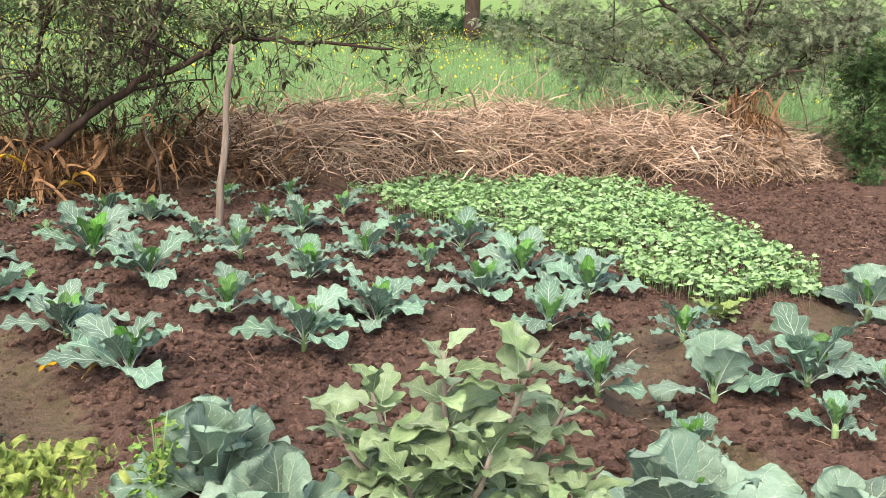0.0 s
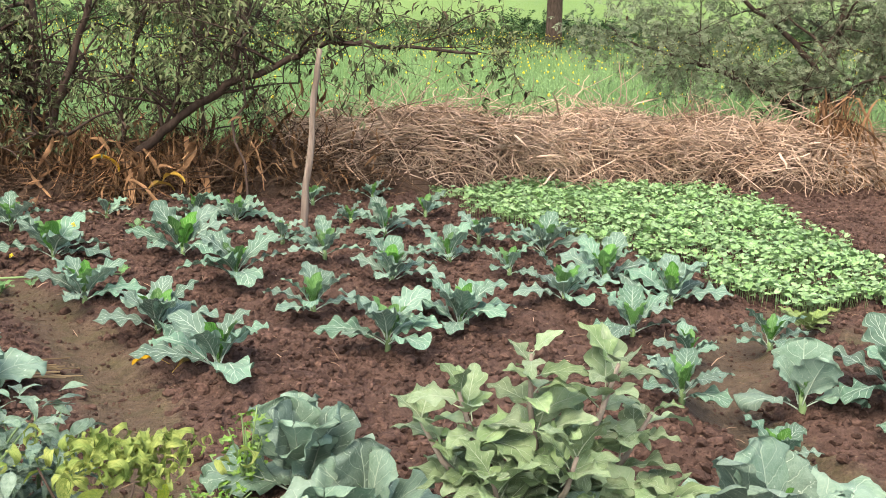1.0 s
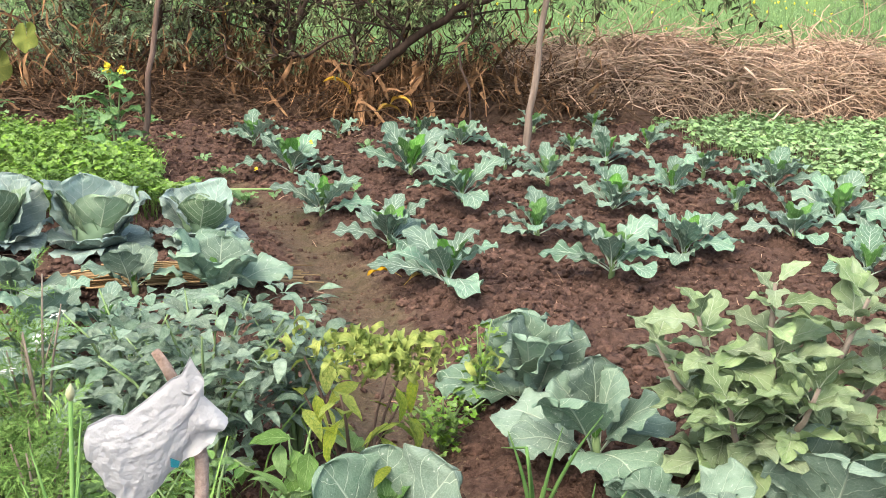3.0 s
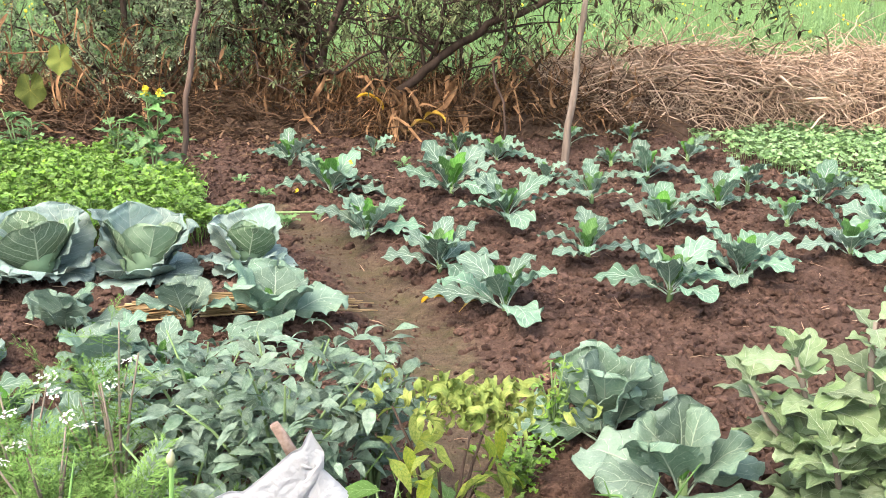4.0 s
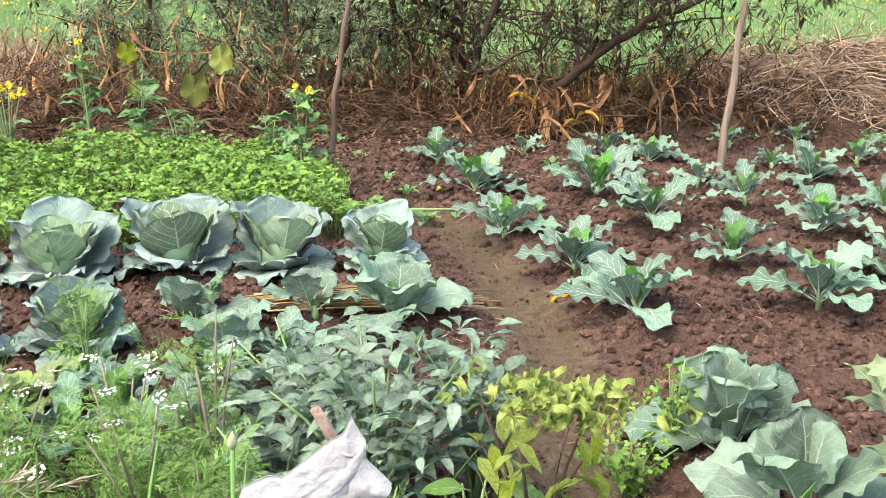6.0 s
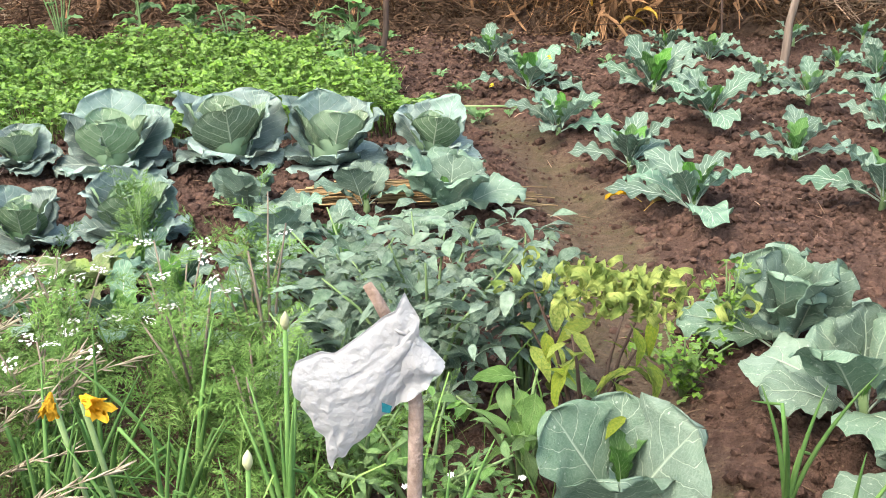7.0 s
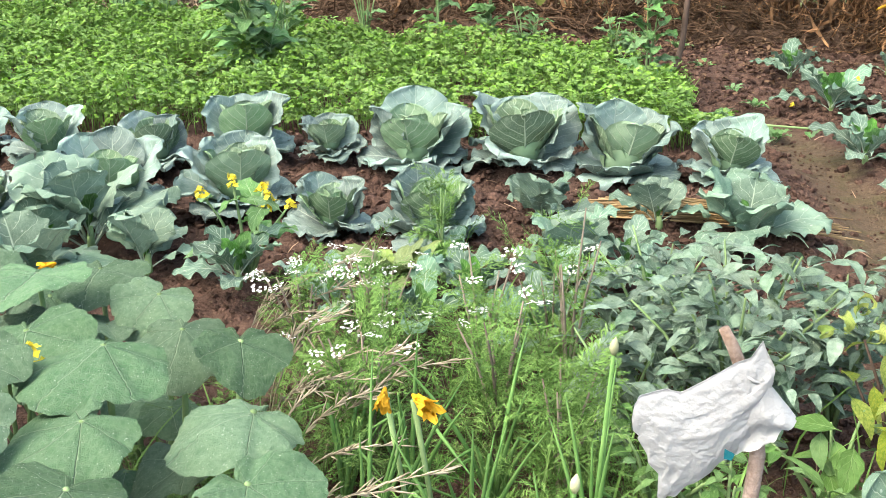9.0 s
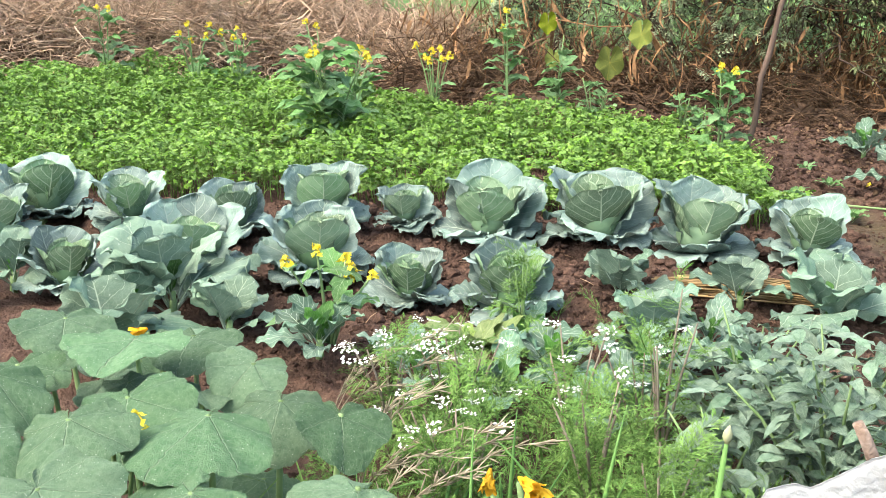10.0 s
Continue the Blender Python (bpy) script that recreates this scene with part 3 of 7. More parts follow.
def build_ground():
    gx, gy = ground_lines(-6.6, 3.4, 0.032, 900), ground_lines(1.0, 10.2, 0.034, 900)
    x, y = np.meshgrid(gx, gy, indexing="ij")
    v = np.stack([x, y, ground_height(x, y)], -1).reshape(-1, 3)
    i, j = np.meshgrid(np.arange(len(gx) - 1), np.arange(len(gy) - 1), indexing="ij")
    n = len(gy)
    q = np.stack([i * n + j, (i + 1) * n + j, (i + 1) * n + j + 1, i * n + j + 1], -1).reshape(-1, 4)
    me = mesh_of("ground", v, q, [SOIL])
    mud = np.exp(-(to_line(x, y, FURROW) / 0.2) ** 2) * (0.72 + 0.7 * vnoise(x * 5, y * 5, 31)) + np.exp(-(to_line(x, y, FURROW_RIGHT) / 0.2) ** 4) * 0.95 + np.exp(-(to_line(x, y, FURROW_END) / 0.22) ** 4) * 0.9
    back = MOUND_LEFT[:-1] + VERGE + MOUND[1:]
    beyond = inside(x, y, back + [(8, 900), (-900, 900), (-900, -60)]) | (x > 8)
    far = np.clip((to_line(x, y, back) - 0.7) / 0.8, 0, 1) * beyond
    for name, data in (("mud", np.clip(mud, 0, 1)), ("meadow", far)):
        a = me.attributes.new(name, "FLOAT", "POINT")
        a.data.foreach_set("value", data.ravel().astype(np.float32))
    tagged(new("ground", me), "dark reddish-brown tilled garden soil with muddy furrows", "ground", kind="structure")


build_ground()


def lump_geo(rng, sub=1):
    bm = bmesh.new()
    bmesh.ops.create_icosphere(bm, subdivisions=sub, radius=1)
    v = np.array([p.co[:] for p in bm.verts])
    t = np.array([[p.index for p in f.verts] for f in bm.faces])
    bm.free()
    v = v * (0.55 + 0.75 * rng.rand(len(v), 1)) * rng.uniform(0.7, 1.2, 3) * (1, 1, 0.75)
    return v, t, np.zeros((len(v), 2))


def crumb_geo(rng):
    """A larger broken clod with a knobbly surface."""
    bm = bmesh.new()
    bmesh.ops.create_icosphere(bm, subdivisions=2, radius=1)
    v = np.array([p.co[:] for p in bm.verts])
    t = np.array([[p.index for p in f.verts] for f in bm.faces])
    bm.free()
    k = rng.uniform(0, 50, 3)
    bulge = vnoise(v[:, 0] * 1.6 + k[0] + v[:, 2], v[:, 1] * 1.6 + k[1] - v[:, 2], 6)
    knob = vnoise(v[:, 0] * 4 + k[1] + v[:, 2] * 3, v[:, 1] * 4 + k[2] - v[:, 2] * 2, 7)
    v = v * (0.55 + 0.7 * bulge + 0.4 * knob)[:, None] * rng.uniform(0.75, 1.25, 3) * (1, 1, 0.7)
    return v, t, np.zeros((len(v), 2))


SPINACH_BED = [(-1.0, 8.75), (-0.18, 7.8), (0.40, 7.2), (0.92, 6.65), (1.02, 6.15), (1.38, 5.75), (2.1, 5.85), (2.2, 6.5), (2.1, 7.7), (1.9, 9.35), (1.5, 10.15), (0.6, 9.75), (-0.05, 9.6)]
CORIANDER_BED = [(-10.4, 3.4), (-9.6, 4.9), (-8.2, 5.75), (-6.7, 5.6), (-5.5, 5.75), (-4.9, 6.35), (-4.1, 5.9), (-3.3, 5.35), (-2.95, 4.75), (-3.5, 4.45), (-4.4, 3.75), (-5.2, 3.0), (-6.2, 2.3), (-7.5, 1.4), (-9, 0.5)]


def build_clods():
    rng = np.random.RandomState(3)
    n = 130000
    x, y = rng.uniform(-6.0, 3.6, n), rng.uniform(1.6, 10.5, n)
    path = np.minimum(to_line(x, y, FURROW) / 0.24, np.minimum(to_line(x, y, FURROW_RIGHT) / 0.2, to_line(x, y, FURROW_END) / 0.2))
    patchy = vnoise(x * 1.6, y * 1.6, 9)
    keep = (rng.rand(n) < np.clip(path - 0.35, 0.42, 1) * (0.5 + 0.8 * patchy)) & ~inside(x, y, CORIANDER_BED) & (x > -1.6 * y - 0.5)
    keep &= (y < 9.0 + 0.4 * x + 1.2)
    x, y = x[keep], y[keep]
    n = len(x)
    size = (0.004 + 0.021 * rng.rand(n) ** 4) * np.where(path[keep] < 0.6, 0.55, 1)
    pos = np.stack([x, y, ground_height(x, y) + size * 0.25], -1)
    m = turns(n, pos, rng.uniform(0, 6.28, n), rng.uniform(-0.4, 0.4, n), rng.uniform(-0.4, 0.4, n), size)
    geos = [lump_geo(rng) for _ in range(7)]
    small = scatter(geos, m, rng.randint(0, 7, n))
    n = 17000
    x, y = rng.uniform(-5.0, 3.9, n), rng.uniform(2.0, 10.6, n)
    keep = (to_line(x, y, FURROW) > 0.03 + 0.24 * rng.rand(n)) & (to_line(x, y, FURROW_RIGHT) > 0.12 + 0.12 * rng.rand(n)) & (to_line(x, y, FURROW_END) > 0.2) & ~inside(x, y, CORIANDER_BED) & ~inside(x, y, SPINACH_BED) & (vnoise(x * 2.3, y * 2.3, 19) + 0.5 * rng.rand(n) > 0.5)
    x, y = x[keep], y[keep]
    n = len(x)
    size = 0.009 + 0.026 * rng.rand(n) ** 2.4
    m = turns(n, np.stack([x, y, ground_height(x, y) + size * 0.15], -1), rng.uniform(0, 6.28, n), rng.uniform(-0.5, 0.5, n), rng.uniform(-0.5, 0.5, n), size)
    v, t, u = join([small, scatter([crumb_geo(rng) for _ in range(6)], m, rng.randint(0, 6, n))])
    tagged(new("soil_clods", mesh_of("soil_clods", v, t, [CLOD], smooth=False)), "loose crumbly brown soil clods over the beds", "soil", kind="stuff")
    # pale litter on the soil: short straws and flakes
    n = 3000
    x, y = rng.uniform(-5.5, 3.9, n), rng.uniform(2.4, 11.2, n)
    far = rng.rand(n) < np.where((x > 1.9) & (y > 6.5), 1, 0.45)
    x, y = x[far], y[far]
    n = len(x)
    strip = tube([(0, 0, 0), (0.5, 0.04, 0.06), (1, 0, 0)], [0.03, 0.03, 0.015], 3)
    m = turns(n, np.stack([x, y, ground_height(x, y) + 0.012], -1), rng.uniform(0, 6.28, n), rng.normal(0, 0.2, n), None, rng.uniform(0.02, 0.09, n))
    v, t, u = scatter([strip], m, np.zeros(n, int))
    tagged(new("straw_litter", mesh_of("straw_litter", v, t, [STRAW])), "scattered dry straw bits on the soil", "straw", kind="stuff")


build_clods()


# ---------------------------------------------------------------- leafy plants
LIB = {}


def library():
    r = np.random.RandomState(21)
    def leaves(n, mat, wide, stalk, rise0, rise1, cup, ruffle, waves, lobes, teeth, fat, sharp, side, nu=20, nv=11):
        return [mesh_of("leaf", *swap(blade(r, 1, r.uniform(*wide), stalk, (r.uniform(*rise0), r.uniform(*rise1)), cup, ruffle, r.uniform(*waves), lobes, teeth, fat, sharp, r.uniform(-side, side), nu=nu, nv=nv), [mat])) for _ in range(n)]

    LIB["cauli"] = leaves(9, CAULI, (0.40, 0.50), 0.10, (46, 60), (-22, 14), 0.14, 0.26, (3.5, 5), 0.105, 4.6, 1.30, 0.72, 0.4, 34, 11)
    LIB["cauli_low"] = leaves(7, CAULI, (0.38, 0.48), 0.12, (26, 38), (-38, -10), 0.10, 0.26, (3.5, 5), 0.115, 4.6, 1.30, 0.72, 0.45, 34, 11)
    LIB["cauli_in"] = leaves(4, CAULI_IN, (0.36, 0.48), 0.05, (72, 86), (45, 75), 0.35, 0.22, (3, 4), 0.08, 5, 1.2, 0.65, 0.3, 24, 9)
    LIB["collard"] = [mesh_of("leaf", *swap(shell_leaf(r, r.uniform(0.80, 0.95), (r.uniform(60, 76), r.uniform(25, 55)), r.uniform(8, 28), 0.055, 0.04, 0.2, 0.3, r.uniform(-0.3, 0.3), 0.065), [COLLARD])) for _ in range(7)]
    LIB["collard_low"] = [mesh_of("leaf", *swap(shell_leaf(r, r.uniform(0.76, 0.9), (r.uniform(30, 46), r.uniform(-35, 0)), r.uniform(8, 25), 0.06, 0.05, 0.22, 0.3, r.uniform(-0.3, 0.3), 0.065), [COLLARD])) for _ in range(5)]
    LIB["cabbage"] = [mesh_of("leaf", *swap(shell_leaf(r, r.uniform(0.95, 1.1), (r.uniform(34, 46), r.uniform(48, 82)), r.uniform(28, 42), 0.05, 0.07, 0.0, 0.25, r.uniform(-0.1, 0.1), 0.03), [CABBAGE])) for _ in range(7)]
    LIB["cabbage_low"] = [mesh_of("leaf", *swap(shell_leaf(r, r.uniform(0.85, 1.0), (r.uniform(14, 28), r.uniform(-30, 15)), r.uniform(8, 24), 0.065, 0.06, 0.04, 0.25, r.uniform(-0.2, 0.2), 0.025), [CABBAGE])) for _ in range(6)]
    LIB["cabbage_in"] = [mesh_of("leaf", *swap(shell_leaf(r, r.uniform(0.95, 1.1), (r.uniform(54, 62), r.uniform(72, 92)), r.uniform(45, 56), 0.02, 0.05, 0.0, 0.35, r.uniform(-0.08, 0.08), 0.010), [CABBAGE_IN])) for _ in range(6)]
    LIB["egg"] = [mesh_of("leaf", *swap(blade(r, 1, r.uniform(0.46, 0.6), 0.14, (r.uniform(25, 60), r.uniform(-45, 10)), 0.2, 0.22, 2.8, 0.20, 3.4, 0.72, 0.85, r.uniform(-0.4, 0.4), nu=24), [EGGPLANT])) for _ in range(8)]
    for key, mat in (("dark", CHILLI_DARK), ("green", CHILLI_GREEN), ("yellow", CHILLI_YELLOW)):
        LIB[key] = [mesh_of("leaf", *swap(blade(r, 1, r.uniform(0.30, 0.42), 0.18, (r.uniform(10, 40), r.uniform(-60, -20)), 0.2, 0.12, 2, 0.02, 4, 0.7, 0.9, r.uniform(-0.4, 0.4), nu=10, nv=5), [mat])) for _ in range(5)]
    LIB["must"] = [mesh_of("leaf", *swap(blade(r, 1, r.uniform(0.38, 0.5), 0.2, (r.uniform(35, 55), r.uniform(-40, -5)), 0.2, 0.25, 3, 0.13, 4, 0.6, 0.7, r.uniform(-0.4, 0.4), nu=14, nv=7), [MUSTARD])) for _ in range(5)]
    LIB["rad"] = [mesh_of("leaf", *swap(blade(r, 1, r.uniform(0.42, 0.55), 0.15, (r.uniform(30, 55), r.uniform(-30, 5)), 0.2, 0.25, 3, 0.16, 5, 0.6, 0.7, r.uniform(-0.4, 0.4), nu=14, nv=7), [RADISH])) for _ in range(4)]
    LIB["squash"] = [mesh_of("leaf_blade", *swap(heart_leaf(r), [SQUASH])) for _ in range(8)]
    LIB["gourd"] = [mesh_of("leaf_blade", *swap(disc_leaf(r, 1, 0.09, 5, 0.2, 0.16, 5, 30, 0.2), [GOURD])) for _ in range(3)]


def swap(geo, mats):
    v, t, u = geo
    return v, t, mats, u


library()


def leaf_on(parent, kind, rnd, z, turn, tilt, size, out=0.0, lean=0.0, label=""):
    """One leaf of a plant, growing outwards at the turn (degrees)."""
    me = LIB[kind][rnd.randrange(len(LIB[kind]))]
    m = pose(0, 0, z, 0, 0, turn) @ pose(out, 0, 0, lean, -tilt, 0) @ Matrix.Diagonal((size, size, size, 1))
    return piece("leaf", me, parent, m, label)


def stem_of(name, parent, pts, radii, mat, n=7):
    v, t, u = tube(pts, radii, n)
    return piece(name, mesh_of(name, v, t, [mat], u), parent)


def cauliflower(x, y, width, seed, tall=1.0):
    rnd = random.Random(seed)
    big = "large" if width > 0.5 else "young" if width < 0.36 else "leafy"
    ob = thing("cauliflower_plant", x, y, gz(x, y), f"{big} blue-green cauliflower plant with wavy leaves in tilled soil", "cauliflower", "cauliflowers in the bed")
    r = width / 2 * 1.12
    stem_of("stem", ob, [(0, 0, -0.03), (0.004, 0, 0.02), (0, 0.003, 0.06)], [0.014, 0.015, 0.012], STEM)
    n = rnd.choice((8, 9, 10)) if width > 0.36 else rnd.choice((6, 7))
    a0 = rnd.uniform(0, 360)
    for k in range(n):
        inner = k / n
        kind = "cauli_low" if k < n * 0.5 else "cauli"
        size = r * (1.22 - 0.25 * inner) * rnd.uniform(0.85, 1.15)
        leaf_on(ob, kind, rnd, 0.02 + 0.04 * inner, a0 + k * 137.5 + rnd.uniform(-18, 18), rnd.uniform(-6, 8) + 14 * inner * tall, size, 0.008, rnd.uniform(-14, 14))
    for k in range(4):
        leaf_on(ob, "cauli_in", rnd, 0.05, a0 + k * 95 + rnd.uniform(-20, 20), rnd.uniform(-8, 2), r * rnd.uniform(0.5, 0.75), 0.006, rnd.uniform(-10, 10), "bright green inner leaf")
    return ob


def collard(x, y, width, seed, n=8, tall=0.1, flat=0.35):
    rnd = random.Random(seed)
    ob = thing("collard_plant", x, y, gz(x, y), "broad-leaved grey-green collard plant with pale veins", "collard", "collards in the beds")
    r = width / 2 * 1.3
    stem_of("stem", ob, [(0, 0, -0.03), (0.01, 0, tall * 0.5), (0, 0.01, tall + 0.04)], [0.017, 0.016, 0.011], STEM)
    a0 = rnd.uniform(0, 360)
    for k in range(n):
        inner = k / n
        kind = "collard_low" if k < n * flat else "collard"
        leaf_on(ob, kind, rnd, 0.02 + tall * inner, a0 + k * 137.5 + rnd.uniform(-20, 20), rnd.uniform(-6, 6) + 8 * inner, r * (1.25 - 0.4 * inner) * rnd.uniform(0.9, 1.12), 0.01, rnd.uniform(-16, 16))
    for k in range(3):
        leaf_on(ob, "cauli_in", rnd, tall + 0.03, a0 + k * 125, 0, r * rnd.uniform(0.4, 0.55), 0.005, 0, "bright green heart leaf")
    return ob


def cabbage(x, y, width, seed, headed=True):
    rnd = random.Random(seed)
    word = "large headed" if width > 0.5 else "headed" if headed else "young loose"
    ob = thing("cabbage", x, y, gz(x, y), f"{word} cabbage with blue-green veined outer leaves", "cabbage", "cabbages in rows")
    r = width / 2 * 1.02
    stem_of("stem", ob, [(0, 0, -0.03), (0, 0, 0.02), (0, 0, 0.06)], [0.018, 0.02, 0.02], STEM)
    a0 = rnd.uniform(0, 360)
    front = math.degrees(math.atan2(0.3 - y, -0.3 - x))
    for k in range(6):
        leaf_on(ob, "cabbage_low", rnd, 0.03, a0 + k * 60 + rnd.uniform(-20, 20), rnd.uniform(-8, 8), r * rnd.uniform(0.85, 1.08), 0.02, rnd.uniform(-18, 18))
    for k in range(7):
        turn = a0 + 20 + k * 51.4 + rnd.uniform(-14, 14)
        opened = abs((turn - front + 180) % 360 - 180) < 70
        tilt = rnd.uniform(-40, -22) if opened else rnd.uniform(-4, 16)
        leaf_on(ob, "cabbage", rnd, 0.04, turn, tilt, r * (rnd.uniform(0.8, 0.95) if opened else rnd.uniform(1.05, 1.32)), 0.015, rnd.uniform(-14, 14))
    for k in range(4):
        leaf_on(ob, "cabbage_in", rnd, 0.045, front + rnd.uniform(-14, 14) + k * 91, rnd.uniform(-10, 2), r * (rnd.uniform(1.0, 1.1) if k == 0 else rnd.uniform(0.85, 1.0)), 0.02, rnd.uniform(-10, 10), "green inner leaf")
    for k in range(3):
        leaf_on(ob, "cabbage_in", rnd, 0.06, front + 50 + rnd.uniform(-12, 12) + k * 118, rnd.uniform(9, 16), r * rnd.uniform(0.70, 0.8), 0.0, rnd.uniform(-8, 8), "tight green heart leaf")
    v, t, u = lump_geo(np.random.RandomState(seed), 3)
    v = v / np.linalg.norm(v, axis=1)[:, None] * np.array([0.34, 0.34, 0.34]) * r + np.array([0, 0, 0.05 + 0.27 * r])
    piece("head", mesh_of("head", v, t, [CABBAGE_IN], u), ob, None, "pale green rounded heart")
    return ob


# cauliflower bed: x, y, spread
NEAR_ROWS = [(-1.28, 4.24, 0.53), (-1.76, 4.82, 0.49), (-1.10, 5.24, 0.43), (-0.63, 4.66, 0.50), (-1.65, 5.74, 0.53), (-0.34, 5.10, 0.48), (-0.80, 5.95, 0.50),
             (-1.26, 6.28, 0.39), (-2.16, 6.31, 0.64), (-0.52, 6.54, 0.42), (-1.68, 6.91, 0.34), (-0.13, 6.08, 0.34), (0.18, 5.64, 0.47), (0.43, 6.25, 0.52)]
FAR_ROWS = [(0.51, 5.22, 0.44), (0.78, 5.90, 0.54), (0.07, 6.82, 0.47), (-0.37, 7.11, 0.37), (-1.04, 7.29, 0.45), (-1.34, 7.59, 0.28), (-0.82, 7.85, 0.35),
            (-1.33, 8.50, 0.28), (-1.78, 8.29, 0.33), (-2.21, 7.63, 0.46), (-2.53, 7.68, 0.40), (-3.13, 7.44, 0.30), (-2.30, 5.22, 0.46), (-2.92, 6.16, 0.62), (-3.48, 6.72, 0.42)]
for k, (px, py, w) in enumerate(NEAR_ROWS + FAR_ROWS):
    cauliflower(px, py, w, 100 + k)
# second bed: small ones
for k, (px, py, w) in enumerate([(0.61, 4.16, 0.39), (0.72, 4.75, 0.30), (1.15, 5.10, 0.33), (1.47, 3.92, 0.32), (0.90, 3.76, 0.29), (1.79, 4.22, 0.30)]):
    cauliflower(px, py, w, 200 + k)
collard(1.10, 4.28, 0.36, 300, 6, 0.03, 0.2)
cauliflower(1.52, 4.40, 0.56, 301, 2.0)
collard(2.31, 5.79, 0.40, 302, 7, 0.08)
collard(0.70, 2.99, 0.46, 303, 8, 0.07)
collard(1.24, 3.11, 0.34, 304, 7, 0.05)
collard(-0.68, 3.20, 0.42, 305, 8, 0.05, 0.25)
collard(-0.76, 3.44, 0.30, 311, 6, 0.04, 0.3)
collard(-0.42, 2.84, 0.38, 306, 9, 0.05, 0.4)
collard(0.18, 2.60, 0.44, 307, 8, 0.05)
collard(-0.40, 1.98, 0.42, 309, 8, 0.05)
collard(-0.15, 2.45, 0.36, 310, 7, 0.05)



def fan_collard(x, y):
    """A big collard: two broad leaves behind, one to the side, a cupped one in front, a green heart."""
    rnd = random.Random(308)
    ob = thing("collard_plant", x, y, gz(x, y), "large collard with upright fan of white-veined leaves", "collard", "collards in the beds")
    stem_of("stem", ob, [(0, 0, -0.03), (0.01, 0, 0.09), (0, 0.01, 0.20)], [0.019, 0.018, 0.013], STEM)
    for kind, z, turn, tilt, size, lean in (("collard", 0.15, 172, 4, 0.26, -24), ("collard", 0.19, 112, 14, 0.20, -4), ("collard", 0.17, 80, 10, 0.18, 0), ("collard", 0.14, 36, 6, 0.29, 26), ("collard", 0.11, 289, -10, 0.25, 4),
                                            ("collard_low", 0.05, 338, 0, 0.25, 10), ("collard_low", 0.05, 232, 0, 0.22, -10), ("collard_low", 0.07, 100, 0, 0.24, 0)):
        leaf_on(ob, kind, rnd, z, turn, tilt, size, 0.012, lean)
    for k in range(3):
        leaf_on(ob, "cauli_in", rnd, 0.20, 20 + k * 125, 4, 0.13, 0.005, 0, "bright green heart leaf")


fan_collard(-0.78, 2.12)
for k, (px, py, w) in enumerate([(-3.80, 3.59, 0.55), (-3.39, 3.92, 0.60), (-3.03, 4.20, 0.58), (-2.60, 4.43, 0.45), (-4.49, 3.10, 0.52), (-4.14, 3.34, 0.33), (-4.70, 2.71, 0.44),
                                 (-5.12, 2.38, 0.44), (-5.61, 2.13, 0.56), (-3.07, 2.98, 0.44), (-3.43, 2.77, 0.37), (-3.94, 2.67, 0.52), (-4.19, 2.18, 0.52), (-4.42, 1.76, 0.38), (-5.33, 1.80, 0.44)]):
    cabbage(px, py, w, 400 + k, w > 0.4)
collard(-2.79, 3.34, 0.34, 420, 6, 0.0, 0.3)
collard(-2.45, 3.64, 0.28, 421, 5, 0.0, 0.3)
collard(-2.12, 3.74, 0.44, 422, 8, 0.01, 0.3)
collard(-3.89, 1.95, 0.52, 423, 8, 0.07)
collard(-3.62, 1.58, 0.44, 424, 7, 0.06)
collard(-2.40, 3.02, 0.34, 425, 6, 0.05, 0.2)
for k, (px, py, w) in enumerate([(-2.55, 3.24, 0.34), (-2.30, 3.22, 0.32), (-2.28, 2.80, 0.38), (-2.12, 2.52, 0.38), (-2.04, 3.00, 0.34), (-2.44, 2.56, 0.36), (-2.50, 2.38, 0.36), (-2.72, 2.20, 0.36), (-3.12, 2.10, 0.38), (-2.72, 2.70, 0.32)]):
    cauliflower(px, py, w, 430 + k, 1.3)

for k, (px, py) in enumerate([(-4.60, 1.60), (-3.85, 1.77), (-3.54, 1.99), (-4.27, 2.20)]):
    collard(px, py, 0.34, 450 + k, 7, 0.04)


